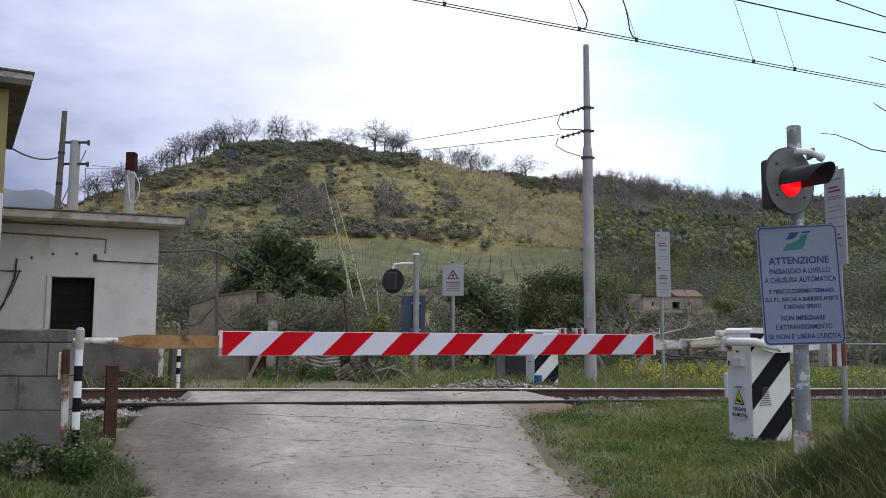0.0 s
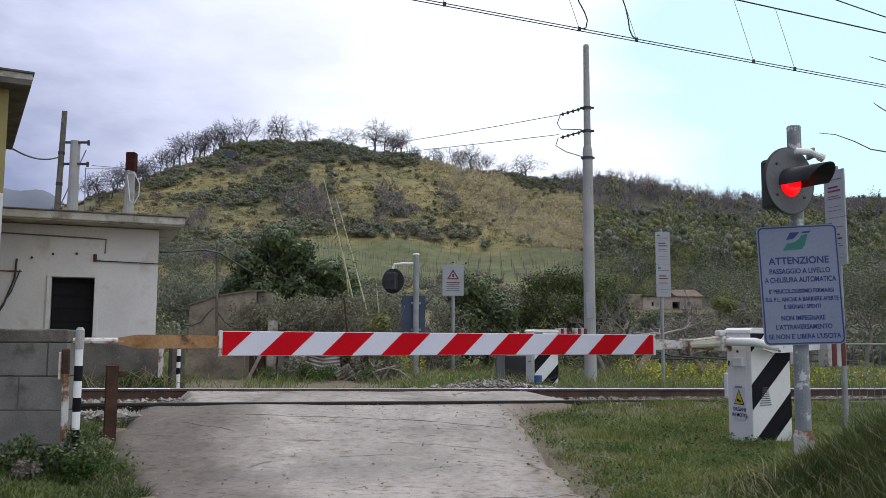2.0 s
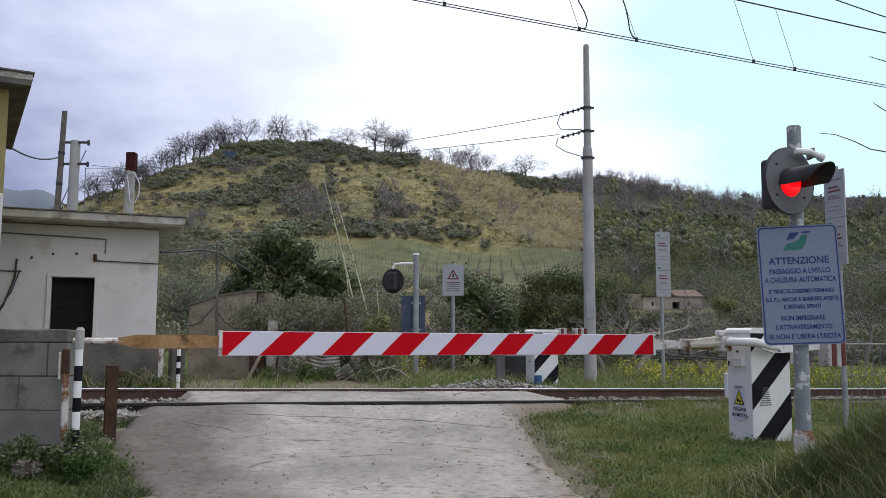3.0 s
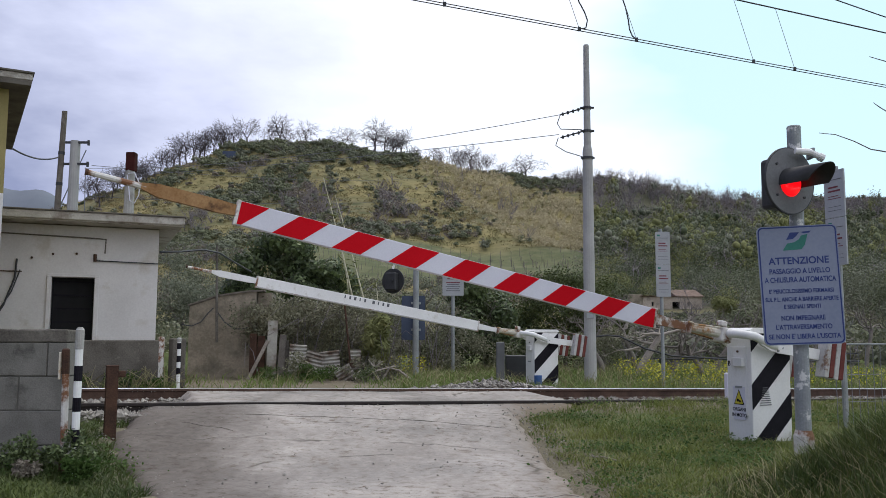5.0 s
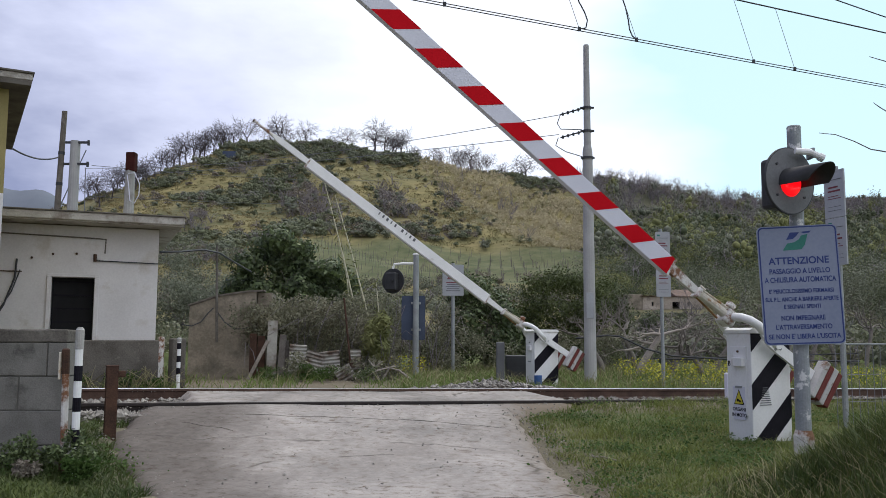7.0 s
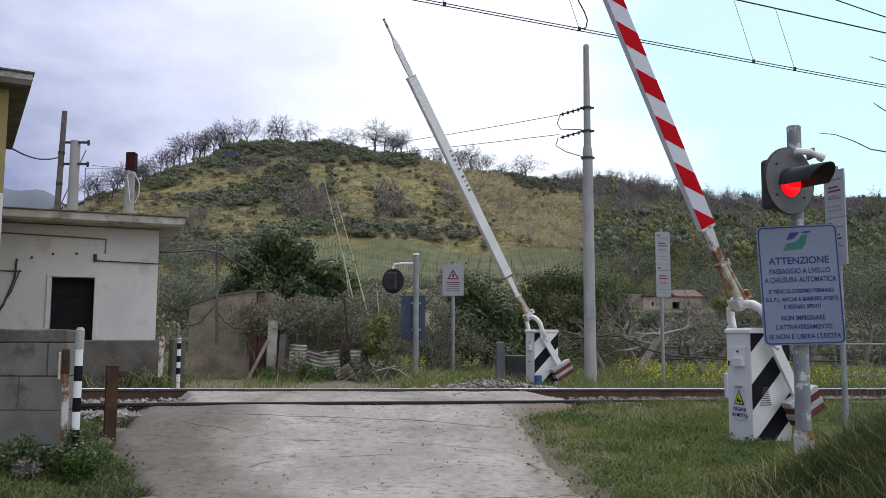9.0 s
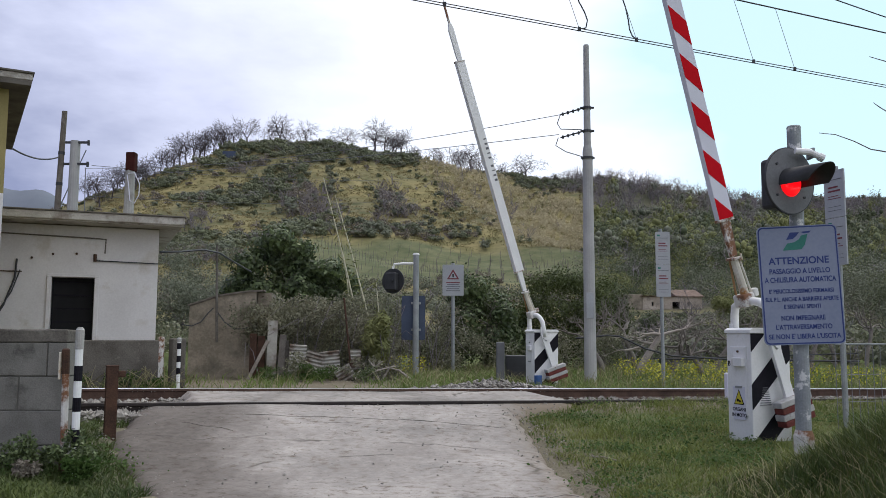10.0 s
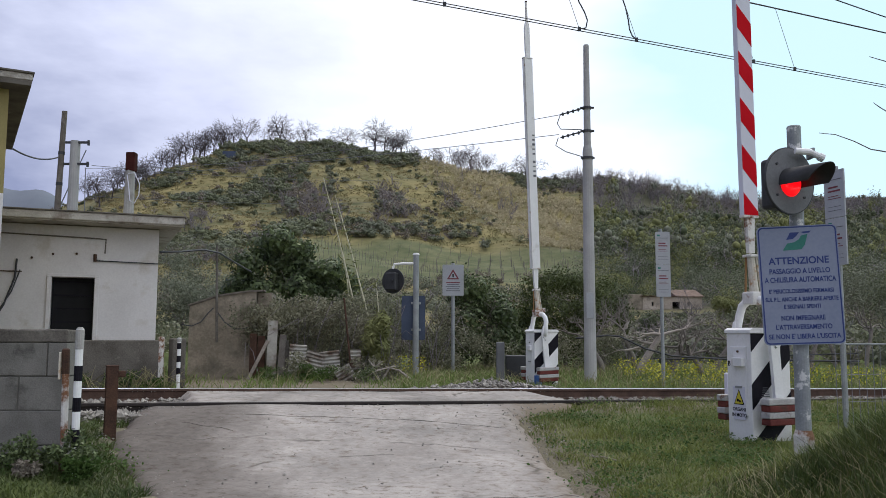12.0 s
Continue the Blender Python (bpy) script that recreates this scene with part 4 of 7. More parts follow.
def signal():
    s = thing("crossing_signal", pose(3.118, 7.34, 0.12, 0, 0.35, 0), "grey-white signal post with a lit red lamp and notice board", "traffic signal")
    post = part("post", T([(0, 0, -0.1), (0, 0, 1.3), (0, 0, 2.93)], [0.066, 0.064, 0.060], 18), M_PEEL, s, "white-grey steel post with peeling paint")
    part("post_cap", T([(0, 0, 2.93), (0, 0, 2.945)], [0.062, 0.055], 18), M_GALV, post)
    part("foot_sleeve", T([(0, 0, -0.1), (0, 0, 0.22), (0, 0, 0.27)], [0.085, 0.085, 0.068], 18), M_TIP, s, "pale flared foot sleeve")
    # lamp head, turned to the road's far corner
    head = part("backboard", prism(bmesh.new(), [(0.285 * math.cos(a), 0.285 * math.sin(a)) for a in np.linspace(0, 2 * math.pi, 48, endpoint=False)], "y", -0.012, 0.012), M_DISC, s, "round grey backboard")
    head.matrix_local = pose(-0.135, -0.19, 2.412, 0, 0, 26)
    part("rim", ring(0.285, 0.012), M_VISOR, head)
    body = part("lamp_housing", B((0, 0.10, -0.02), (0.30, 0.17, 0.44), 0.03), M_VISOR, head)
    part("lens", T([(0, -0.012, -0.018), (0, -0.03, -0.018), (0, -0.04, -0.018)], [0.122, 0.112, 0.06], 32), M_LENS, head, "lit red lens", True)
    bm = bmesh.new()
    seg, L = 28, 0.42
    prev = None
    for k in range(seg + 1):
        a = radians(-8 + 196 * k / seg)
        ln = L * (0.72 + 0.28 * math.sin(a))
        ring4 = []
        for rr in (0.140, 0.132):
            ring4.append(bm.verts.new((rr * math.cos(a), -0.012, -0.03 + rr * math.sin(a))))
            ring4.append(bm.verts.new((rr * 0.92 * math.cos(a), -0.012 - ln, -0.035 + rr * 0.92 * math.sin(a))))
        if prev:
            bm.faces.new((prev[0], prev[1], ring4[1], ring4[0]))
            bm.faces.new((prev[2], ring4[2], ring4[3], prev[3]))
            bm.faces.new((prev[1], prev[3], ring4[3], ring4[1]))
        prev = ring4
    part("visor", bm, M_VISOR, head, "long black visor", True)
    for a in (40, 140, 220, 320):
        part("screw", T([(0.21 * math.cos(radians(a)), -0.012, 0.21 * math.sin(radians(a))), (0.21 * math.cos(radians(a)), -0.024, 0.21 * math.sin(radians(a)))], 0.011, 8), M_VISOR, head)
    arm = part("bracket_arm", T([(-0.10, -0.25, 2.665), (0.03, -0.25, 2.655), (0.11, -0.24, 2.62)], 0.028, 10), M_WHITE, s, "white bracket tube")
    part("clamp", B((0.055, -0.20, 2.65), (0.03, 0.13, 0.09), 0.01), M_GALV, arm)
    part("bracket_end", T([(0.11, -0.24, 2.62), (0.145, -0.235, 2.605)], 0.036, 10), M_WHITE, arm)
    # notice board
    bd = part("notice_board", prism(bmesh.new(), rounded(0.665, 1.035, 0.045), "y", -0.008, 0.008), M_SIGNFACE, s, "pale blue-grey notice board with blue lettering")
    bd.matrix_local = pose(-0.025, -0.09, 1.520, -1.0, -2.3, -9)
    bm = bmesh.new()
    o, i = rounded(0.650, 1.020, 0.040), rounded(0.628, 0.998, 0.032)
    for yy in (-0.0095,):
        a = [bm.verts.new((p[0], yy, p[1])) for p in o]
        b = [bm.verts.new((p[0], yy, p[1])) for p in i]
        c = [bm.verts.new((p[0], -0.008, p[1])) for p in o]
        n = len(a)
        for k in range(n):
            bm.faces.new((a[k], a[(k + 1) % n], b[(k + 1) % n], b[k]))
            bm.faces.new((a[k], c[k], c[(k + 1) % n], a[(k + 1) % n]))
    part("blue_border", bm, M_BLUE, bd)
    for txt, z, h, w in (("ATTENZIONE", 0.205, 0.085, 0.50), ("PASSAGGIO A LIVELLO", 0.118, 0.062, 0.50), ("A CHIUSURA AUTOMATICA", 0.045, 0.064, 0.59), ("E' PERICOLOSISSIMO FERMARSI", -0.05, 0.050, 0.53), ("SUL P.L. ANCHE A BARRIERE APERTE", -0.118, 0.050, 0.60), ("E SEGNALI SPENTI", -0.180, 0.050, 0.30),
                         ("NON IMPEGNARE", -0.275, 0.058, 0.36), ("L'ATTRAVERSAMENTO", -0.350, 0.058, 0.46), ("SE NON E' LIBERA L'USCITA", -0.428, 0.058, 0.59)):
        lettering(txt, h, M_BLUE, bd, pose(0, -0.0095, z * 1.035 - 0.004, 90, 0, 0), width=w)
    # railway emblem as plain slanted shapes
    for poly, mt in (([(-0.09, 0.395), (-0.055, 0.458), (0.02, 0.458), (-0.005, 0.425), (-0.035, 0.40)], M_BLUE), ([(0.03, 0.46), (0.118, 0.468), (0.105, 0.450), (0.06, 0.447)], M_BLUE),
                     ([(-0.125, 0.302), (-0.085, 0.362), (-0.025, 0.372), (0.015, 0.395), (0.035, 0.428), (0.09, 0.440), (0.075, 0.39), (0.06, 0.345), (0.03, 0.307)], M_GREEN)):
        part("emblem", prism(bmesh.new(), poly, "y", -0.0105, -0.008), mt, bd)
    for z in (1.30, 1.75):
        part("board_clamp", B((0, -0.055, z), (0.17, 0.05, 0.05), 0.008), M_GALV, s)


def ring(r, t, n=40):
    bm = bmesh.new()
    rings = []
    for k in range(n):
        a = 2 * math.pi * k / n
        c, s = math.cos(a), math.sin(a)
        rings.append([bm.verts.new(((r + dx) * c, dy, (r + dx) * s)) for dx, dy in ((0, -t), (t * 0.7, -t), (t * 0.7, t), (0, t))])
    for k in range(n):
        p, q = rings[k], rings[(k + 1) % n]
        for j in range(4):
            bm.faces.new((p[j], p[(j + 1) % 4], q[(j + 1) % 4], q[j]))
    return bm


signal()


def far_signal():
    s = thing("crossing_signal", pose(-0.61, 19.0, 0.2, 0, 0, 0), "grey signal post seen from behind with a dark lamp disc", "traffic signal")
    post = part("post", T([(0, 0, -0.1), (0, 0, 2.80)], [0.072, 0.066], 14), M_GALV, s)
    part("foot_sleeve", T([(0, 0, -0.1), (0, 0, 0.1)], [0.10, 0.09], 14), M_GALV, post)
    part("cap", T([(0, 0, 2.80), (0, 0, 2.84)], [0.085, 0.06], 14), M_WHITE, post)
    d = part("backboard", prism(bmesh.new(), [(0.29 * math.cos(a), 0.29 * math.sin(a)) for a in np.linspace(0, 2 * math.pi, 40, endpoint=False)], "y", -0.012, 0.012), M_VISOR, s, "dark round backboard seen from behind")
    d.matrix_local = pose(-0.53, 0.12, 2.21, 0, 0, -28)
    part("lamp_housing", B((0.02, -0.09, -0.02), (0.28, 0.16, 0.40), 0.03), M_VISOR, d)
    part("knob", T([(0.08, -0.17, 0.0), (0.08, -0.21, 0.0)], 0.03, 10), M_VISOR, d)
    part("bracket_arm", T([(0.0, 0, 2.60), (-0.30, 0.0, 2.60), (-0.50, 0.02, 2.58), (-0.53, 0.02, 2.48)], 0.03, 8), M_WHITE, s)
    b = part("notice_board", prism(bmesh.new(), rounded(0.54, 1.0, 0.04), "y", -0.01, 0.01), M_SIGNBACK, s, "dull blue-grey back of a notice board")
    b.matrix_local = pose(-0.06, 0.10, 1.37, 0, 0, 0)
    for z in (1.1, 1.7):
        part("board_clamp", B((0, 0.05, z), (0.22, 0.06, 0.05), 0.008), M_GALV, s)


far_signal()


def triangle_notice():
    s = thing("warning_notice", pose(0.25, 20.5, 0.22), "grey warning notice with a red triangle on a thin post", "sign")
    part("post", T([(0, 0.03, -0.1), (0, 0.03, 2.72)], 0.045, 10), M_GALV, s)
    b = part("board", prism(bmesh.new(), rounded(0.52, 0.76, 0.02), "y", -0.012, 0.012), M_GREYSIGN, s)
    b.location = (0, -0.02, 2.30)
    part("triangle", prism(bmesh.new(), [(-0.15, 0.02), (0.15, 0.02), (0, 0.27)], "y", -0.016, -0.012), M_REDPRINT, b)
    part("triangle_face", prism(bmesh.new(), [(-0.095, 0.05), (0.095, 0.05), (0, 0.205)], "y", -0.019, -0.016), M_GREYSIGN, b)
    part("mark", prism(bmesh.new(), [(-0.014, 0.07), (0.014, 0.07), (0.02, 0.155), (-0.02, 0.155)], "y", -0.021, -0.019), M_BLACK, b)
    bars(b, [(0, -0.06, 0.34, 0.022, 0), (0, -0.11, 0.30, 0.018, 1), (0, -0.16, 0.36, 0.018, 1), (0, -0.21, 0.30, 0.018, 1), (0, -0.26, 0.34, 0.018, 1)], 0, -0.0135, (M_REDPRINT, M_GREYPRINT))


triangle_notice()


def info_sign(x, y, z, turn, label, top, w, h, lean=0.0):
    s = thing("platform_notice", pose(x, y, z, 0, lean, turn), label, "sign", "tall narrow notices")
    part("post", T([(0, 0.03, -0.3), (0, 0.03, top + 0.06)], 0.035, 10), M_GALV, s)
    for k in (0, 1):
        b = part("board", prism(bmesh.new(), rounded(w, h / 2 - 0.008, 0.008), "y", -0.012, 0.008), M_GREYSIGN, s)
        b.location = (0.03, -0.02, top - h / 4 - k * h / 2)
        q = h / 2
        part("emblem", B((-w * 0.28, -0.013, q * 0.38), (w * 0.2, 0.003, q * 0.05)), M_GREEN, b)
        bars(b, [(0, q * 0.30, w * 0.75, q * 0.015, 1), (-w * 0.05, q * 0.14, w * 0.50, q * 0.035, 0), (0, q * 0.06, w * 0.62, q * 0.035, 0), (-w * 0.05, -q * 0.05, w * 0.50, q * 0.014, 0),
                 (0, -q * 0.10, w * 0.66, q * 0.014, 0), (0, -q * 0.27, w * 0.65, q * 0.008, 1), (0, -q * 0.35, w * 0.7, q * 0.008, 1)], 0, -0.0135, (M_REDPRINT, M_GREYPRINT))


info_sign(4.40, 16.8, 0.15, 0, "tall grey notice with red lines on a thin post", 3.13, 0.29, 1.32)
info_sign(5.16, 10.9, 0.1, -74, "tall grey notice with red lines beside the fence", 3.27, 0.36, 1.26, 0.0)


# ---- wire fence ----
def fence():
    f = thing("wire_fence", pose(0, 0, 0), "grey wire mesh fence with steel posts in the grass", "fence")
    a, b = Vector((4.66, 10.0, 0.12)), Vector((9.5, 11.6, 0.12))
    n = 46
    for k in range(3):
        p = a.lerp(b, (0.022, 0.52, 0.95)[k])
        part("post", T([p, p + Vector((0, 0, 1.0))], 0.03, 8), M_GALV, f)
    part("top_rail", T([a + Vector((0, 0, 0.98)), b + Vector((0, 0, 0.98))], 0.012, 6), M_GALV, f)
    for k in range(n):
        p = a.lerp(b, k / (n - 1))
        part("wire", T([p + Vector((0, 0, -0.05)), p + Vector((0, 0, 0.98))], 0.0045, 4), M_CUP, f)
    for z in (0.3, 0.62):
        part("wire", T([a + Vector((0, 0, z)), b + Vector((0, 0, z))], 0.004, 4), M_CUP, f)


fence()


# ---- catenary ----
def mast():
    p = thing("catenary_mast", pose(3.155, 18.0, 0.2, 0, 0, 0), "tall grey concrete mast with wire insulators", "mast")
    part("shaft", T([(0, 0, -0.2), (0, 0, 4.85), (0, 0, 4.9)], [0.135, 0.110, 0.110], 16), M_POLE, p)
    part("upper_shaft", T([(0, 0, 4.8), (0, 0, 5.02), (0, 0, 5.12), (0, 0, 7.37)], [0.112, 0.106, 0.080, 0.062], 16), M_POLE, p, "narrower weathered upper shaft")
    part("cap", T([(0, 0, 7.37), (0, 0, 7.40)], [0.063, 0.05], 12), M_POLE, p)
    for z in (4.82, 5.42, 5.94):
        part("band", T([(0, 0, z), (0, 0, z + 0.05)], 0.13 if z < 5 else 0.10, 16), M_WIRE, p)
        part("bracket", B((0.0, -0.02, z + 0.025), (0.30, 0.05, 0.04), 0.006), M_WIRE, p)
    for z in (5.42, 5.94):
        ins = part("insulator", T([(-0.1, 0, z + 0.02), (-0.55, 0.25, z - 0.06)], 0.016, 8), M_WIRE, p)
        for k in range(4):
            c = Vector((-0.18, 0.05, z)).lerp(Vector((-0.5, 0.22, z - 0.055)), k / 3)
            part("insulator_disc", T([c - Vector((0.012, -0.006, 0)), c + Vector((0.012, -0.006, 0))], 0.04, 10), M_WIRE, ins)
    part("jumper", T([(-0.55, 0.25, 5.88), (-0.62, 0.25, 5.68), (-0.55, 0.2, 5.54), (-0.12, 0, 5.48)], 0.010, 5), M_WIRE, p)
    part("jumper", T([(-0.60, 0.25, 5.36), (-0.66, 0.25, 5.18), (-0.45, 0.15, 5.02), (-0.12, 0, 4.88)], 0.010, 5), M_WIRE, p)
    part("notice_patch", B((-0.01, -0.127, 1.62), (0.16, 0.01, 0.55), 0.004), M_GREYSIGN, p)


mast()


def wire(name, pts, r, label, mt=None):
    ob = part(name, T(pts, r, 5), mt or M_WIRE, None)
    tagged(ob, label, "wire", "overhead wires")
    return ob


def catenary():
    def over(u, z):
        x, y = xy(u, 10.82)
        return (x, y, z - GRADE * u)
    wire("contact_wire", [over(u, 6.082 + 0.0062 * (u - 3.8)) for u in np.linspace(-30, 40, 30)], 0.008, "dark copper contact wire over the track")
    wire("contact_wire", [over(u, 6.044 + 0.0057 * (u - 3.8)) for u in np.linspace(-30, 40, 30)], 0.008, "dark copper contact wire over the track")
    top = lambda u: 7.16 - 0.09 * np.exp(-((u - 3) / 5.0) ** 2)
    wire("messenger_wire", [over(u, top(u)) for u in np.linspace(-30, 40, 50)], 0.013, "dark messenger wire above the contact wire")
    for u, bend in ((4.56, 0), (6.84, 1), (7.91, -1), (10.33, 0), (11.26, 0)):
        a, b = Vector(over(u - 0.4, top(u))), Vector(over(u, 6.07 + 0.0062 * (u - 3.8)))
        wire("dropper", [a.lerp(b, t) for t in np.linspace(0, 1, 5)], 0.0045, "thin dropper wire between the overhead wires", M_CUP)
        if bend:
            z = 6.07 + 0.0062 * (u - 3.8)
            way = [(0, 0), (0.12, 0.04), (0.15, 0.17), (0.10, 0.29), (0.0, 0.44), (-0.12, 0.75), (-0.2, 1.03)] if bend > 0 else [(0, 0), (-0.08, 0.05), (-0.13, 0.15), (-0.15, 0.30), (-0.20, 0.50), (-0.32, 0.80), (-0.4, 1.05)]
            wire("jumper_cable", [over(u + du, z + dz) for du, dz in way], 0.011, "bent black jumper cable between the overhead wires")
        c = part("dropper_clamp", B(b, (0.05, 0.03, 0.07), 0.008), M_WIRE)
        tagged(c, "small dark clamp on the contact wire", "clamp", "dropper clamps")
    wire("feeder_wire", [(x, y, z) for x, y, z in sag((5.0, 12.2, 6.6), (13, 16.5, 6.35), 0.05)], 0.010, "upper dark overhead feeder wire")
    # conductors from the mast to the far left
    a, b = Vector((2.60, 18.25, 6.08)), Vector((2.57, 18.25, 5.63))
    wire("feeder_wire", sag(a, (-14.35, 33, 7.75), 0.36), 0.008, "thin feeder wire from the mast", M_CUP)
    wire("feeder_wire", sag(b, (-14.35, 33, 7.4), 0.14), 0.008, "thin feeder wire from the mast", M_CUP)


catenary()


# ---- houses ----
def white_house():
    """Single-storey keeper's house, parallel to the track; local x along its front, y to the back."""
    ox, oy = xy(1.17, 17.0)
    h = thing("white_house", pose(ox, oy, 0.15, 0, 0, 22.8), "small white plastered house with a flat projecting roof slab", "house")
    W, D, H = 9.0, 5.0, 3.04
    d0, d1, dh = -1.85, -1.12, 2.08

    def wall(name, bm):
        return part(name, bm, M_PLASTER, h)
    bm = bmesh.new()
    box(bm, ((d1 + 0) / 2, 0.15, H / 2), (0 - d1, 0.3, H))
    box(bm, ((-W + d0) / 2, 0.15, H / 2), (W + d0, 0.3, H))
    box(bm, ((d0 + d1) / 2, 0.15, (dh + H) / 2), (d1 - d0, 0.3, H - dh))
    front = wall("front_wall", bm)
    wall("side_wall", B((-0.15, D / 2 + 0.15, H / 2), (0.3, D - 0.3, H)))
    wall("side_wall", B((-W + 0.15, D / 2 + 0.15, H / 2), (0.3, D - 0.3, H)))
    wall("back_wall", B((-W / 2, D + 0.15, H / 2), (W, 0.3, H)))
    part("floor_slab", B((-W / 2, D / 2 + 0.15, 0.03), (W - 0.62, D - 0.35, 0.06)), M_DARK, h)
    for x, w in ((d0 - 0.04, 0.08), (d1 + 0.04, 0.08)):
        part("door_jamb", B((x, -0.01, dh / 2), (w, 0.05, dh), 0.006), M_PLASTER, front, "paler door surround")
    part("door_lintel", B(((d0 + d1) / 2, -0.01, dh + 0.03), (d1 - d0 + 0.16, 0.05, 0.06), 0.006), M_PLASTER, front)
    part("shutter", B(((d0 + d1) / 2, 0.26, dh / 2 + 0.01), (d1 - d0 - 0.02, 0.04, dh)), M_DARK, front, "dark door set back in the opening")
    for k in range(7):
        part("door_slat", B(((d0 + d1) / 2, 0.232, 0.5 + 0.25 * k), (d1 - d0 - 0.06, 0.012, 0.03)), M_BLACK, front)
    roof = part("roof_slab", B((-W / 2 + 0.0, D / 2 - 0.15, H + 0.09), (W + 0.78, D + 1.3, 0.14), 0.015), M_EAVE, h, "stained concrete roof slab")
    part("roof_felt", B((-W / 2 + 0.0, D / 2 - 0.15, H + 0.174), (W + 0.84, D + 1.36, 0.026), 0.006), M_DARKWALL, roof)
    part("soffit_lip", B((-W / 2 + 0.0, -0.71, H + 0.01), (W + 0.76, 0.06, 0.02)), M_EAVE, roof)
    bm = bmesh.new()
    prism(bm, [(0, 0.02), (0.36, 0.02), (0.0, -0.25)], "y", 0.05, 0.23)
    part("eave_bracket", bm, M_EAVE, h)
    # conduits and cables on the front
    part("conduit", T([(-4.4, -0.03, H - 0.15), (-1.15, -0.03, H - 0.22), (-0.95, -0.03, H - 0.23), (-0.96, -0.03, H - 0.50)], 0.014, 6), M_WOODPOLE, front)
    part("conduit", T([(-1.12, -0.04, H - 0.56), (-1.10, -0.04, H - 0.64), (0.0, -0.04, H - 0.66)], 0.012, 6), M_WIRE, front)
    part("insulator_hook", T([(-1.13, -0.06, H - 0.52), (-1.13, -0.06, H - 0.66)], 0.03, 8), M_RUST, front)
    part("cable", T([(-2.44, -0.03, H - 0.65), (-2.46, -0.04, H - 1.0), (-2.62, -0.03, H - 1.5), (-2.95, -0.03, H - 2.1)], 0.018, 6), M_WIRE, front)
    part("cable", T([(-2.38, -0.03, H - 0.85), (-2.5, -0.04, H - 1.25), (-2.75, -0.03, H - 1.7)], 0.012, 6), M_WIRE, front)
    part("bracket", T([(-2.75, -0.03, H - 0.88), (-2.35, -0.03, H - 0.88)], 0.012, 6), M_RUST, front)
    for x, z in ((-2.2, 0.62), (-1.85, 0.54), (-1.45, 0.52)):
        part("wall_anchor", T([(x, -0.04, H - z), (x, 0.0, H - z)], 0.022, 8), M_RUST, front)
    return h


white_house()


def low_wall():
    w = part("wall_low", B((-1.6, 0, 0), (3.2, 0.25, 1.0), 0.02), M_DARKWALL)
    w.matrix_world = pose(-4.9, 14.65, 0.58, 0, 0, 33)
    tagged(w, "low dark damp garden wall before the white house", "wall", kind="structure")
    for x, y, z, h, mt in ((-4.86, 14.55, 0.3, 0.84, M_TIP),):
        p = part("gate_post", B((0, 0, h / 2), (0.085, 0.085, h), 0.01), mt)
        p.location = (x, y, z)
        tagged(p, "small weathered gate post by the low wall", "post")
    w = part("wall_stub", B((0, 0, 0), (0.24, 0.25, 0.86), 0.03), M_DARKWALL)
    w.matrix_world = pose(-4.63, 14.7, 0.68, 0, 0, 33)
    tagged(w, "short dark end of the low garden wall", "wall", kind="structure")


low_wall()


def yellow_house():
    h = thing("yellow_house", pose(-6.68, 12.55, 0.3, 0, 0, 30), "yellow plastered house with a stained projecting eave", "house")
    W, D, H = 5.0, 4.7, 4.62
    bm = bmesh.new()
    box(bm, (-0.30, 0.15, H / 2), (0.6, 0.3, H))
    box(bm, ((-W - 1.5) / 2, 0.15, H / 2), (W - 1.5, 0.3, H))
    box(bm, (-1.05, 0.15, (2.9 + H) / 2), (0.9, 0.3, H - 2.9))
    front = part("front_wall", bm, M_YELLOW, h)
    part("side_wall", B((-0.15, D / 2 + 0.15, H / 2), (0.3, D - 0.3, H)), M_YELLOW, h)
    part("side_wall", B((-W + 0.15, D / 2 + 0.15, H / 2), (0.3, D - 0.3, H)), M_YELLOW, h)
    part("back_wall", B((-W / 2, D + 0.15, H / 2), (W, 0.3, H)), M_YELLOW, h)
    part("corner_strip", B((-0.06, -0.012, 1.5), (0.12, 0.03, 3.0), 0.004), M_PLASTER, front, "pale grey corner strip")
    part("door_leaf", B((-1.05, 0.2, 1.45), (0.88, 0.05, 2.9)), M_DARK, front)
    roof = part("roof_slab", B((-W / 2 + 0.04, D / 2 - 0.16, H + 0.13), (W + 0.50, D + 0.48, 0.10), 0.01), M_EAVE, h, "pale stained eave slab")
    part("roof_edge", B((-W / 2 + 0.04, D / 2 - 0.16, H + 0.195), (W + 0.55, D + 0.54, 0.03), 0.006), M_DARKWALL, roof)
    part("soffit", B((-W / 2 + 0.04, D / 2 - 0.16, H + 0.04), (W + 0.48, D + 0.46, 0.08)), M_DARKWALL, roof)


yellow_house()


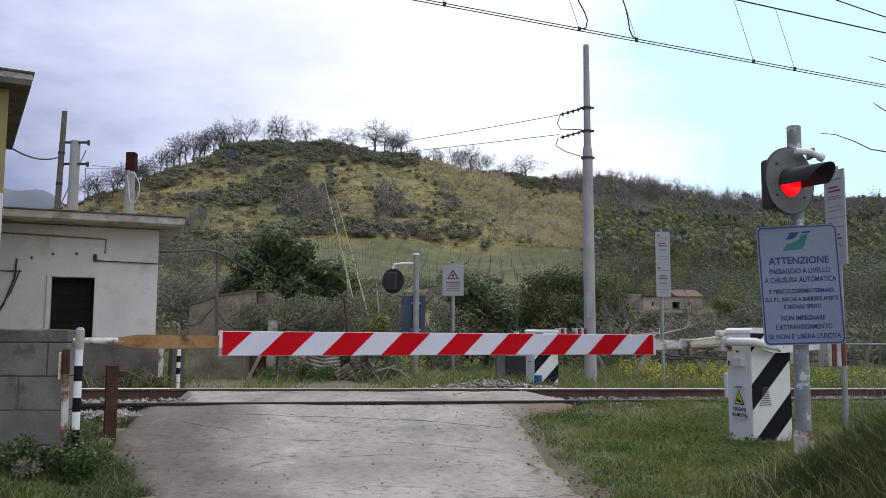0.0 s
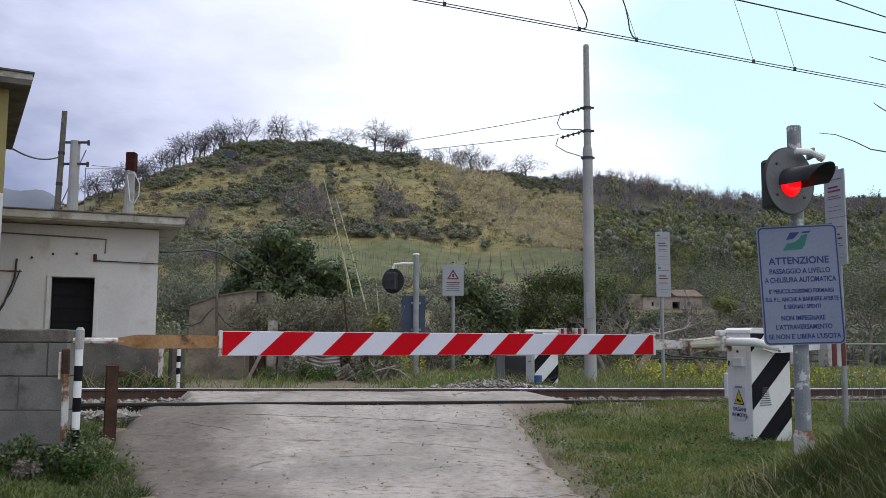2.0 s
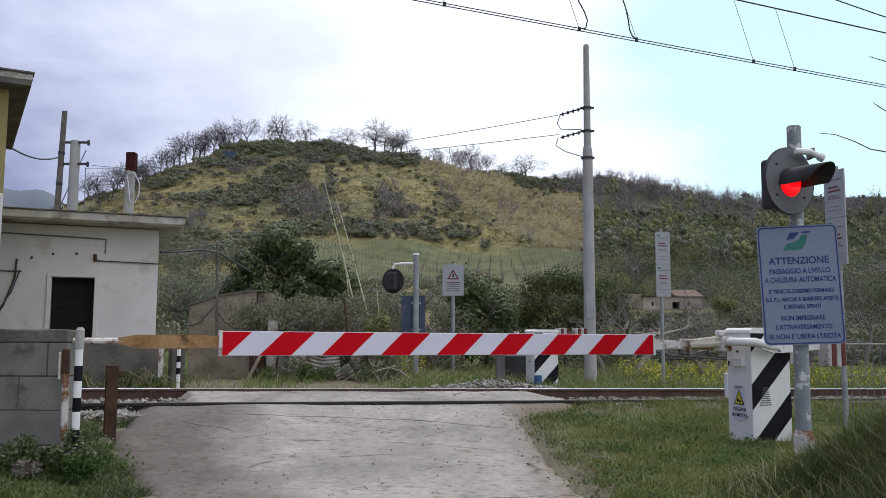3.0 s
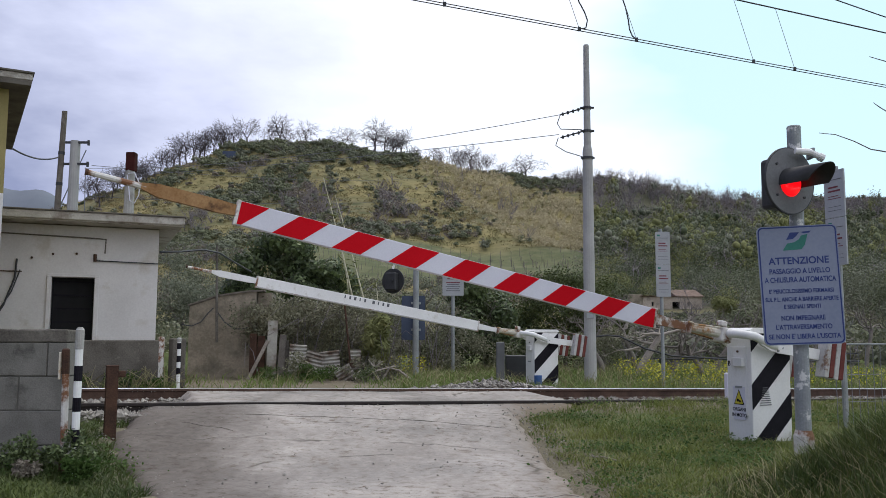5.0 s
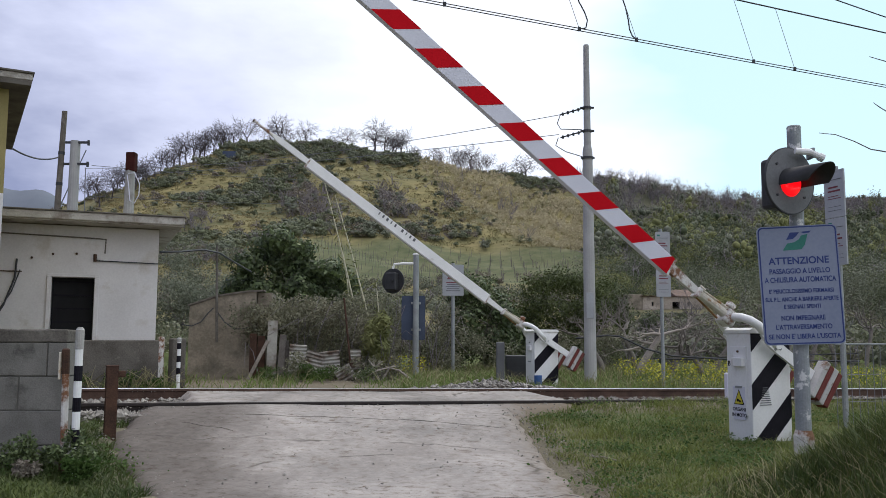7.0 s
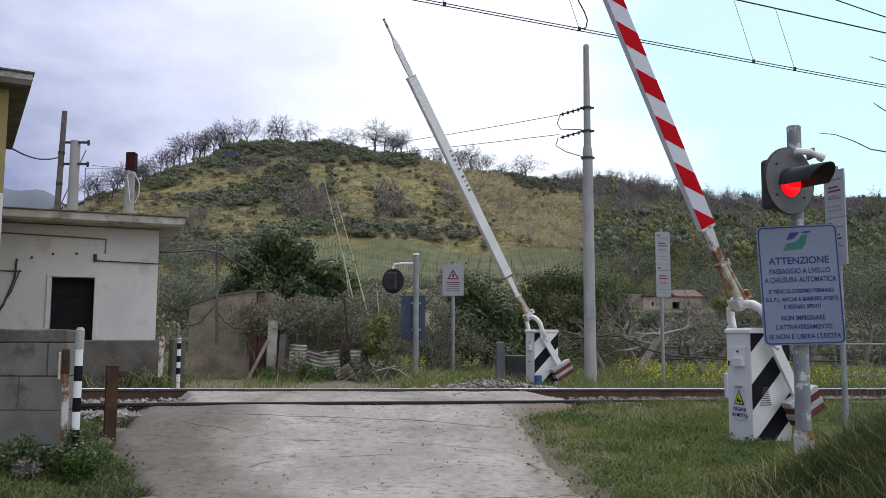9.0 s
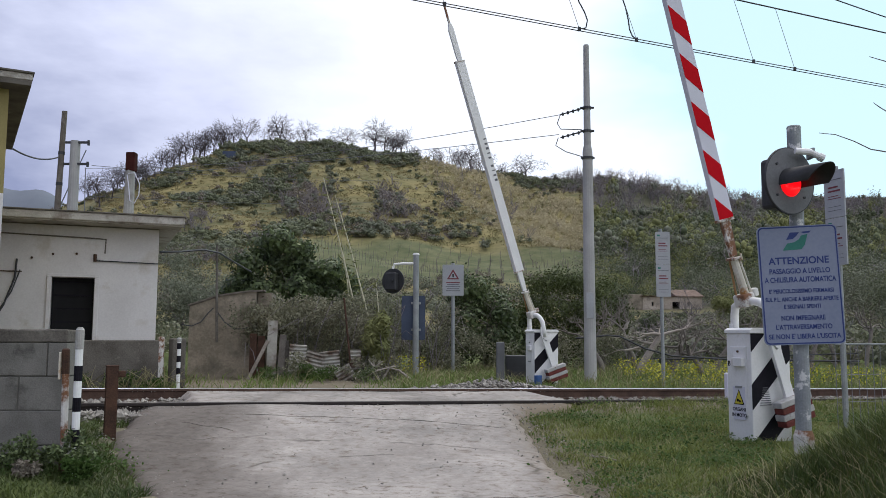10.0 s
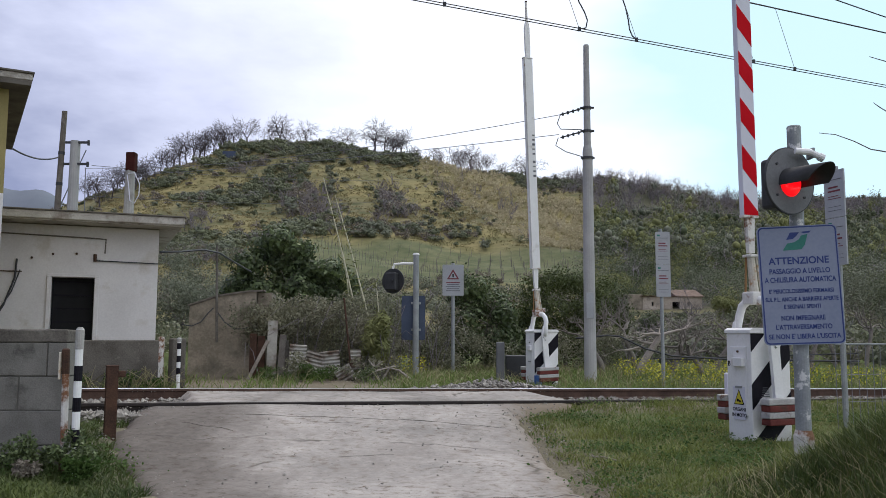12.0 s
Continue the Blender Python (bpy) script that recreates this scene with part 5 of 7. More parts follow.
def tuff_wall():
    """Rough grey wall beyond the track with a sloping top."""
    w = thing("tuff_wall", pose(-5.62, 18.6, 0.2, 0, 0, 6), "rough grey tuff wall with a sloping weathered top", "wall", kind="structure")
    bm = bmesh.new()
    prism(bm, [(0, -0.2), (1.45, -0.2), (1.45, 1.94), (1.25, 1.92), (0.62, 1.82), (0.0, 1.60)], "y", 0, 0.4)
    part("masonry", bm, M_TUFF, w)
    for a, b in (((-0.03, 1.60), (0.62, 1.82)), ((0.62, 1.82), (1.25, 1.92)), ((1.25, 1.92), (1.62, 1.94))):
        bm = bmesh.new()
        prism(bm, [(a[0], a[1] + 0.002), (b[0], b[1] + 0.002), (b[0], b[1] + 0.038), (a[0], a[1] + 0.038)], "y", -0.05, 0.45)
        part("coping", bm, M_WOODPOLE, w)
    part("return_wall", B((1.62, 0.7, 0.87), (0.3, 1.0, 2.1)), M_TUFF, w)
    p = part("cable_conduit", T([(0.06, 0, 1.0), (0.03, 0, 1.9), (0, 0, 3.15)], [0.03, 0.03, 0.024], 8), M_PLANK)
    p.location = (-5.03, 18.52, 0.0)
    tagged(p, "thin weathered pole fixed to the tuff wall", "pole")
    wire("cable", [(-5.54, 16.3, 2.78), (-5.29, 16.8, 2.84), (-5.04, 17.5, 2.95), (-4.89, 18.2, 2.95), (-4.88, 19.5, 2.86), (-4.82, 21.0, 2.74)], 0.022, "thick black cable from the white house")
    wire("cable", [(-5.74, 18.45, 1.39), (-5.51, 18.45, 1.36), (-5.32, 18.48, 1.45), (-5.18, 18.5, 1.64), (-5.06, 18.5, 1.76)], 0.013, "sagging dark cable on the wall")
    wire("cable", [(-4.97, 18.52, 1.66), (-4.81, 18.52, 1.45), (-4.6, 18.54, 1.3), (-4.44, 18.55, 1.3), (-4.25, 18.55, 1.35)], 0.013, "sagging dark cable on the wall")


tuff_wall()


def shack():
    """Collapsed lean-to: planks, sheets and stakes under the brambles."""
    rng = random.Random(8)
    for x, y, h, w, lean, mt, nm, lab in ((-4.12, 18.32, 1.0, 0.16, 0, M_RUST, "plank", "dark reddish upright plank"), (-3.95, 18.34, 0.95, 0.16, 0, M_RUST, "plank", "dark brown upright plank"), (-4.2, 18.22, 0.95, 0.075, 27, M_PALEBARK, "plank", "pale leaning broken plank"), (-3.70, 18.2, 1.28, 0.21, 1, M_TIN, "metal_panel", "pale grey upright metal panel"),
                                      (-3.50, 18.22, 0.98, 0.15, 3, M_PLANK, "plank", "brown weathered plank in the brambles"), (-3.35, 18.25, 0.85, 0.14, -4, M_PLANK, "plank", "brown weathered plank in the brambles")):
        ob = part(nm, B((0, 0, h / 2), (w, 0.03, h), 0.004), mt)
        ob.matrix_world = pose(x, y, 0.2, 0, lean, rng.uniform(-10, 10))
        tagged(ob, lab, "plank", "shack planks")
    for x, y, z, w, h, ry, rz in ((-3.10, 18.0, 0.66, 0.36, 0.62, 3, 4), (-2.76, 18.02, 0.62, 0.38, 0.42, 14, -8), (-2.46, 18.05, 0.60, 0.52, 0.46, -6, 3), (-1.86, 18.0, 0.66, 0.24, 0.42, -3, 6), (-2.04, 17.7, 0.36, 0.36, 0.34, -32, 10)):
        bm = bmesh.new()
        n = 40
        vs = []
        for k in range(n + 1):
            zz = -h / 2 + h * k / n
            yy = 0.02 * math.sin(k / n * h / 0.076 * 2 * math.pi)
            vs.append([bm.verts.new((-w / 2, yy, zz)), bm.verts.new((w / 2, yy, zz)), bm.verts.new((-w / 2, yy + 0.004, zz)), bm.verts.new((w / 2, yy + 0.004, zz))])
        for p, q in zip(vs, vs[1:]):
            bm.faces.new((p[0], p[1], q[1], q[0]))
            bm.faces.new((p[2], q[2], q[3], p[3]))
        ob = part("corrugated_sheet", bm, M_TIN, None, "", True)
        ob.matrix_world = pose(x, y, z, -6, ry, rz)
        tagged(ob, "rusty grey corrugated sheet leaning in the brambles", "metal sheet", "corrugated sheets")
    st = part("stake", T([(0, 0, 0), (-0.20, 0, 1.76)], 0.022, 6), M_RUST)
    st.location = (-1.90, 17.8, 0.2)
    tagged(st, "thin dark stake by the brambles", "stake")
    for k in range(9):
        a, b = Vector((rng.uniform(-1.9, -0.6), 17.4 + rng.uniform(-0.2, 0.3), 0.25)), Vector((rng.uniform(-1.7, -0.9), 17.5, rng.uniform(0.35, 0.75)))
        ob = part("dead_branch", T([a, a.lerp(b, 0.5) + Vector((0, 0, 0.06)), b], [0.025, 0.02, 0.008], 6), M_PALEBARK)
        tagged(ob, "bare dead branch lying in the verge", "branch", "dead branches")


shack()


def left_poles():
    p = thing("wooden_pole", pose(-10.60, 22.5, 0.2, 0, 1.5, 0), "weathered wooden telegraph pole leaning beside a concrete pole", "pole")
    part("shaft", T([(0, 0, -0.2), (0, 0, 7.06)], [0.10, 0.07], 10), M_WOODPOLE, p)
    for z in (5.0, 5.85):
        part("band", T([(0, 0, z), (0, 0, z + 0.08)], 0.092, 8), M_WIRE, p)
    c = thing("concrete_pole", pose(-10.12, 22.6, 0.2), "stout grey concrete pole with steel brackets", "pole")
    part("shaft", T([(0, 0, -0.2), (0, 0, 6.25)], [0.17, 0.13], 14), M_POLE, c)
    for z in (5.60, 6.20):
        b = part("bracket", B((0.05, -0.05, z), (0.72, 0.06, 0.06), 0.006), M_WIRE, c)
        for x in (-0.30, 0.38):
            part("insulator", T([(x, -0.05, z - 0.08), (x, -0.05, z + 0.06)], 0.035, 8), M_WIRE, b)
    part("down_wire", T([(0.33, -0.05, 5.5), (0.36, -0.05, 4.2)], 0.012, 5), M_CUP, c)
    part("stay", T([(-0.4, 0, 4.3), (0.3, 0, 6.0)], 0.015, 5), M_CUP, c)
    q = thing("flue_pipe", pose(-6.91, 18.2, 3.3), "pale pipe with a dark red top above the flat roof", "pipe")
    part("pipe", T([(0, 0, 0), (0, 0, 1.5)], [0.115, 0.10], 12), M_CONC, q)
    part("cowl", B((0.02, 0, 1.66), (0.20, 0.20, 0.42), 0.02), M_COWL, q, "dark red rusty top")
    part("loop_cable", T([(0.0, -0.12, 1.38), (0.14, -0.12, 1.40), (0.26, -0.12, 1.15), (0.25, -0.12, 0.9), (0.16, -0.12, 0.72), (0.06, -0.12, 0.78), (0.02, -0.12, 1.1), (-0.02, -0.12, 1.35)], 0.011, 6), M_WFILM, q, "white looped cable")
    wire("cable", sag((-8.79, 16.80, 4.93), (-10.5, 22.4, 5.95), 0.12), 0.02, "dark cable from the yellow house to the pole")
    wire("feeder_wire", sag((-9.6, 22.5, 5.75), (-2, 60, 12.5), 0.3), 0.008, "thin wire over the fields")
    wire("feeder_wire", sag((-9.6, 22.5, 4.9), (-2, 60, 11.0), 0.3), 0.008, "thin wire over the fields")
    b = part("relay_box", B((0, 0, 0.30), (0.44, 0.4, 0.62), 0.02), M_VISOR)
    b.location = (1.56, 17.9, 0.15)
    tagged(b, "dark metal relay cabinet behind the barrier", "cabinet")
    b2 = part("concrete_stub", B((0, 0, 0.47), (0.16, 0.2, 0.94), 0.015), M_DISC)
    b2.location = (1.185, 17.3, 0.10)
    tagged(b2, "short grey concrete post beside the relay cabinet", "post")
    rel = part("marker_stone", B((0, 0, 0.2), (0.14, 0.14, 0.4), 0.02), M_WFILM)
    rel.location = (4.62, 13.6, 0.2)
    tagged(rel, "small white marker post beside the rail", "post")


left_poles()


def ruin():
    x0, y0 = 17.9, 75.0
    z0 = float(ground_z(20.1, 75)) - 0.9
    h = thing("ruined_farmhouse", pose(x0, y0, z0, 0, 0, 6) @ Matrix.Diagonal((0.69, 0.69, 0.8, 1)), "low ruined stone farmhouse with small dark windows", "house")
    bm = bmesh.new()
    W, H = 8.0, 2.6
    xs = [0, 1.2, 1.55, 4.0, 5.0, 6.0, 6.3, W]
    z0h, z1h = 1.5, 2.0
    for i in range(len(xs) - 1):
        a, b = xs[i], xs[i + 1]
        if i in (1, 5):
            box(bm, ((a + b) / 2, 0.2, z0h / 2), (b - a, 0.4, z0h))
            box(bm, ((a + b) / 2, 0.2, (z1h + H) / 2), (b - a, 0.4, H - z1h))
        elif i == 3:
            box(bm, ((a + b) / 2, 0.2, (2.0 + H) / 2), (b - a, 0.4, H - 2.0))
        else:
            box(bm, ((a + b) / 2, 0.2, H / 2), (b - a, 0.4, H))
    part("front_wall", bm, M_RUIN, h)
    part("side_wall", B((0.2, 2.5, 1.3), (0.4, 4.2, 2.6)), M_RUIN, h)
    part("side_wall", B((W - 0.2, 2.5, 1.3), (0.4, 4.2, 2.6)), M_RUIN, h)
    # wall behind the windows, the room's darkness painted on it
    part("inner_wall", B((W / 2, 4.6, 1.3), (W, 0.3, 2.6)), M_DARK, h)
    part("annex", B((-1.0, 1.4, 1.35), (1.96, 2.8, 2.9), 0.05), M_TUFF, h, "reddish side building")
    bm = bmesh.new()
    prism(bm, [(-0.2, 2.55), (-0.2, 2.65), (2.6, 3.5), (5.0, 2.65), (5.0, 2.55)], "x", 4.4, W + 0.2)
    part("roof", bm, M_ROOFTILE, h, "weathered tiled roof")
    part("roof_edge", B((2.0, 0.1, 2.63), (4.6, 0.9, 0.08)), M_RUST, h)
    s = part("weekend_hut", B((0, 0, 1.0), (3.6, 3, 2.0), 0.05), M_SIGNBACK)
    xh, yh = -60.1, 232.0
    s.location = (xh, yh, float(ground_z(xh, yh)) + 0.2)
    tagged(s, "dark shed high on the hillside", "shed")


ruin()


# ---- plants ----
def leaves(rng, pts, size, aspect=0.5, droop=0.0, out=None):
    """Small pointed leaves as quads at pts: vertices and faces; out: directions that the leaves roughly face."""
    n = len(pts)
    d = rng.normal(size=(n, 3))
    d[:, 2] -= droop
    if out is not None:
        face = out + rng.normal(size=(n, 3)) * 0.40
        face /= np.linalg.norm(face, axis=1, keepdims=True)
        d -= face * (d * face).sum(1, keepdims=True)
    d /= np.linalg.norm(d, axis=1, keepdims=True) + 1e-9
    e = np.cross(d, rng.normal(size=(n, 3)) if out is None else face)
    e /= np.linalg.norm(e, axis=1, keepdims=True) + 1e-9
    s = (size * rng.uniform(0.6, 1.3, n))[:, None]
    p = np.asarray(pts)
    v = np.stack([p - d * s * 0.5, p + e * s * aspect * 0.5, p + d * s * 0.5, p - e * s * aspect * 0.5], 1).reshape(-1, 3)
    i = np.arange(n)[:, None] * 4
    return v, np.hstack([i, i + 1, i + 2, i + 3])


def crown_points(rng, lobes, n, hollow=0.45, ways=False):
    """Points in the outer shells of lumpy lobes (x, y, z, rx, ry, rz); ways: also the directions outward."""
    lobes = np.asarray(lobes, float)
    w = lobes[:, 3] * lobes[:, 5]
    k = rng.choice(len(lobes), n, p=w / w.sum())
    d = rng.normal(size=(n, 3))
    d /= np.linalg.norm(d, axis=1, keepdims=True)
    lump_ = 1 + 0.22 * np.sin(d[:, 0] * 7 + k) * np.sin(d[:, 2] * 6 + 2 * k) + 0.12 * np.sin(d[:, 1] * 13 + k * 3)
    r = rng.uniform(hollow, 1.0, n) ** 0.6 * lump_
    p = lobes[k, :3] + d * r[:, None] * lobes[k, 3:]
    return (p, d) if ways else p


def lobes_for(rng, n, w, h, z0, d=None):
    """Random lobes that fill a crown of width w, height h, from z0."""
    out = []
    for _ in range(n):
        a, r = rng.uniform(0, 2 * math.pi), math.sqrt(rng.uniform(0, 1)) * 0.36
        z = rng.uniform(0.22, 0.80)
        taper = 1.0 - 0.55 * abs(z - 0.4)
        s = rng.uniform(0.16, 0.30)
        out.append((math.cos(a) * r * w * taper, math.sin(a) * r * (d or w) * taper, z0 + z * h, s * w, s * (d or w), s * h * 0.95))
    return out


def branches(rng, start, way, length, radius, depth, out, spread=0.6, shrink=0.72, kids=3, gnarl=0.25):
    """Tapered bent limbs, forking; out collects (points, radii)."""
    pts, rad = [Vector(start)], [radius]
    d = Vector(way).normalized()
    steps = 4 if depth > 1 else 3
    for k in range(steps):
        d = (d + Vector(rng.normal(size=3)) * gnarl * 0.5 + Vector((0, 0, 0.04))).normalized()
        pts.append(pts[-1] + d * float(length / steps))
        rad.append(radius * (1 - 0.45 * (k + 1) / steps))
    out.append((pts, rad, depth))
    if depth == 0:
        return
    for k in range(kids if depth > 1 else kids + 1):
        t = rng.uniform(0.45, 1.0) if k else 1.0
        i = min(int(t * steps), steps)
        nd = (d + Vector(rng.normal(size=3)) * spread * (1.5 if depth >= 4 else 1.0)).normalized()
        if nd.z < -0.15:
            nd.z *= -0.5
        branches(rng, pts[i], nd, length * shrink * rng.uniform(0.75, 1.15), rad[i] * 0.68, depth - 1, out, spread, shrink, kids, gnarl)


def limb_mesh(name, limbs, material, seg=5):
    V, F = [], []
    for pts, rad, depth in limbs:
        sg = seg if depth > 1 else 3
        base = len(V)
        for i, p in enumerate(pts):
            d = (pts[min(i + 1, len(pts) - 1)] - pts[max(i - 1, 0)]).normalized()
            a = d.orthogonal().normalized()
            b = d.cross(a)
            for k in range(sg):
                V.append(tuple(p + float(rad[i]) * (math.cos(6.2832 * k / sg) * a + math.sin(6.2832 * k / sg) * b)))
        for i in range(len(pts) - 1):
            for k in range(sg):
                q = base + i * sg
                F.append((q + k, q + (k + 1) % sg, q + sg + (k + 1) % sg, q + sg + k))
    return raw(name, V, F, material, True)


def leafy(name, x, y, w, h, n, size, material, label, seed, lobes=None, trunk=0.08, z=None, d=None, hollow=0.45, aspect=0.5, lift=0.12, nl=14, cat="shrub"):
    """A shrub or tree with a trunk, limbs and a crown of single leaves."""
    rng = np.random.RandomState(seed)
    root = thing(name, pose(x, y, float(ground_z(x, y)) if z is None else z), label, cat)
    limbs = []
    branches(rng, (0, 0, -0.1), (0.05, 0, 1), h * 0.36, trunk, 3, limbs, 0.75, 0.72)
    mesh_part("trunk", limb_mesh("trunk", limbs, M_BARK), None, root)
    lb = lobes or lobes_for(rng, nl, w, h * (1 - lift), h * lift, d)
    p, d = crown_points(rng, lb, n, hollow, True)
    v, f = leaves(rng, p, size, aspect, 0.0, d)
    mesh_part("crown", raw("crown", v, f.tolist(), material), None, root)
    return root


leafy("evergreen_tree", -4.65, 24.5, 4.9, 3.95, 15000, 0.15, M_LEAFDARK, "broad dark evergreen tree behind the tuff wall", 11, trunk=0.14, cat="tree", hollow=0.25, lobes=[
    (-1.25, 0.0, 2.35, 0.55, 0.8, 0.45), (-0.95, -0.4, 2.95, 0.55, 0.7, 0.45), (-0.75, 0.2, 3.45, 0.45, 0.6, 0.40), (-0.15, -0.3, 3.65, 0.55, 0.7, 0.48), (0.1, 0.3, 3.0, 0.75, 0.9, 0.55), (0.55, -0.3, 3.40, 0.45, 0.7, 0.36),
    (0.75, 0.0, 2.75, 0.65, 0.8, 0.50), (1.35, -0.3, 2.80, 0.50, 0.7, 0.38), (1.85, 0.0, 2.45, 0.42, 0.6, 0.36), (1.35, 0.2, 2.15, 0.70, 0.8, 0.45), (0.45, -0.5, 2.2, 0.80, 0.6, 0.50), (-0.5, -0.3, 2.15, 0.80, 0.8, 0.50), (-1.6, 0.1, 2.1, 0.32, 0.5, 0.30), (0.3, 0.2, 1.7, 1.2, 0.8, 0.5)])
leafy("ivy_shrub", 1.15, 22.6, 2.1, 2.95, 9000, 0.12, M_LEAFDARK, "tall dark ivy-like shrub behind the warning notice", 12, hollow=0.25, lobes=[
    (-0.80, 0, 2.5, 0.42, 0.6, 0.40), (-0.65, 0, 2.05, 0.50, 0.6, 0.5), (-0.2, 0, 2.2, 0.5, 0.7, 0.40), (0.1, 0.1, 1.8, 0.6, 0.7, 0.5), (0.45, -0.1, 1.5, 0.55, 0.7, 0.5), (-0.5, -0.2, 1.3, 0.6, 0.7, 0.6), (0.2, -0.2, 0.8, 0.8, 0.7, 0.6), (-0.75, 0.1, 0.7, 0.6, 0.7, 0.6), (0.7, 0, 0.8, 0.4, 0.6, 0.6)])
leafy("dense_bush", 3.45, 23.6, 3.0, 2.85, 18000, 0.085, M_LEAFBUSH, "dense rounded dark green bush by the mast", 13, hollow=0.2, lobes=[
    (-0.75, 0, 2.35, 0.55, 0.8, 0.45), (-0.15, 0, 2.50, 0.65, 0.8, 0.45), (0.45, 0.1, 2.35, 0.6, 0.8, 0.42), (0.95, 0, 2.05, 0.5, 0.8, 0.45), (-1.0, 0, 1.7, 0.5, 0.8, 0.6), (-0.3, -0.2, 1.6, 0.8, 0.8, 0.7), (0.6, -0.2, 1.5, 0.75, 0.8, 0.7), (0.0, -0.2, 0.8, 1.1, 0.7, 0.7), (-0.8, 0, 0.8, 0.5, 0.7, 0.6), (1.1, 0, 1.2, 0.4, 0.7, 0.6)])
leafy("evergreen_tree", -1.9, 26.5, 2.6, 2.3, 4500, 0.15, M_LEAFMID, "low leafy tree behind the brambles", 14, trunk=0.08, cat="tree")
leafy("ivy_shrub", 2.35, 24.2, 2.0, 2.0, 4500, 0.12, M_LEAFDARK, "dark shrub between ivy and bush", 17, lift=0.0)
for k, (x, y, w, h) in enumerate(((-8.6, 34, 3.2, 3.0), (-11.0, 36, 3.4, 3.4), (-6.6, 33, 2.4, 2.4), (-13.5, 34, 3, 3.0), (-9.6, 44, 4.5, 4.2), (-14, 47, 5, 4.8))):
    leafy("olive_tree", x, y, w, h, 3800, 0.16, M_OLIVE, "silvery olive tree beyond the wall", 30 + k, trunk=0.10, aspect=0.35, cat="tree", hollow=0.3)
for k, (x, y, w, h) in enumerate(((11.5, 31, 2.6, 2.2), (17.0, 40, 3.6, 3.4), (20.5, 36, 3.2, 3.0), (24.5, 45, 4.0, 4.4), (18.5, 30, 2.6, 2.4), (15.5, 25, 2.0, 2.2), (22, 56, 4.2, 4.2), (27, 54, 4.8, 5.0), (31, 60, 5, 5))):
    leafy("olive_tree", x, y, w, h, 3200, 0.17, M_OLIVE if k % 3 else M_LEAFMID, "grey-green tree in the orchard beyond the track", 50 + k, trunk=0.10, aspect=0.4, cat="tree", hollow=0.3)


leafy("dense_bush", 5.26, 27, 1.9, 3.0, 7000, 0.12, M_LEAFBUSH, "tall yellow-green bush in the orchard by the mast", 18, lift=0.0, nl=12, hollow=0.35)
leafy("olive_shrub", 11.27, 46, 2.0, 1.25, 3000, 0.15, M_LEAFDEEP, "dark blue-green shrub before the ruined farmhouse", 24, lift=0.0, nl=10, hollow=0.4)
leafy("young_bush", 13.9, 43, 2.6, 1.2, 3500, 0.14, M_LEAFLIGHT, "pale yellow-green bush before the ruined farmhouse", 25, lift=0.0, nl=10, hollow=0.4)
leafy("young_bush", 20.06, 60, 2.4, 2.2, 3000, 0.17, M_LEAFLIGHT, "pale yellow-green bush beside the ruined farmhouse", 26, lift=0.0, nl=10, hollow=0.4)


def thicket():
    rng = np.random.RandomState(21)
    lb = []
    for _ in range(70):
        x = rng.uniform(-4.4, -1.15)
        y = rng.uniform(18.4, 21.0)
        top = 1.75 + 0.25 * math.sin(x * 2.1) - 0.35 * max(0, x + 1.4) + (y - 18.4) * 0.12
        r = rng.uniform(0.3, 0.55)
        zl = 0.95 if y < 18.7 and x < -1.2 else 0.4
        lb.append((x, y, rng.uniform(zl, max(top, zl + 0.1)), r, r, r * 0.8))
    for _ in range(9):
        r = rng.uniform(0.12, 0.22)
        lb.append((rng.uniform(-4.0, -0.6), rng.uniform(17.5, 17.9), 0.25 + rng.uniform(0.0, 0.45), r, r, r))
    for _ in range(16):
        lb.append((rng.uniform(-4.1, -3.2), rng.uniform(18.5, 19.2), rng.uniform(1.2, 1.9), 0.35, 0.3, 0.3))
    for _ in range(26):
        r = rng.uniform(0.3, 0.5)
        lb.append((rng.uniform(-1.5, 0.35), rng.uniform(20.8, 22.6), rng.uniform(0.3, 1.7), r, r, r * 0.8))
    for _ in range(26):
        x, y = rng.uniform(-0.5, 4.5), rng.uniform(20.8, 22.4)
        r = rng.uniform(0.3, 0.5)
        lb.append((x, y, rng.uniform(0.3, 1.25), r, r, r * 0.8))
    v, f = leaves(rng, crown_points(rng, lb, 72000, 0.2), 0.062, 0.6)
    ob = new("bramble_thicket", raw("bramble_thicket", v, f.tolist(), M_BRAMBLE))
    tagged(ob, "tangled dull green-brown bramble thicket over the shack", "brambles", kind="stuff")
    limbs = []
    for _ in range(170):
        x, y = rng.uniform(-4.4, 4.3), rng.uniform(18.0, 21.5)
        if x > -1.2:
            x, y = x if x < 0.1 else rng.uniform(-4.4, -1.2), rng.uniform(19.6, 21.5)
        a = Vector((x, y, 0.2))
        b = a + Vector((rng.uniform(-0.7, 0.7), rng.uniform(-0.5, 0.3), rng.uniform(0.8, 1.9)))
        c = b + Vector((rng.uniform(-0.6, 0.6), rng.uniform(-0.5, 0.0), rng.uniform(-0.7, -0.1)))
        limbs.append(([a, a.lerp(b, 0.5) + Vector((0, 0, 0.2)), b, c], [0.012, 0.010, 0.008, 0.004], 0))
    ob = new("bramble_canes", limb_mesh("bramble_canes", limbs, M_TWIG))
    tagged(ob, "bare grey-brown bramble canes", "brambles", kind="stuff")


thicket()


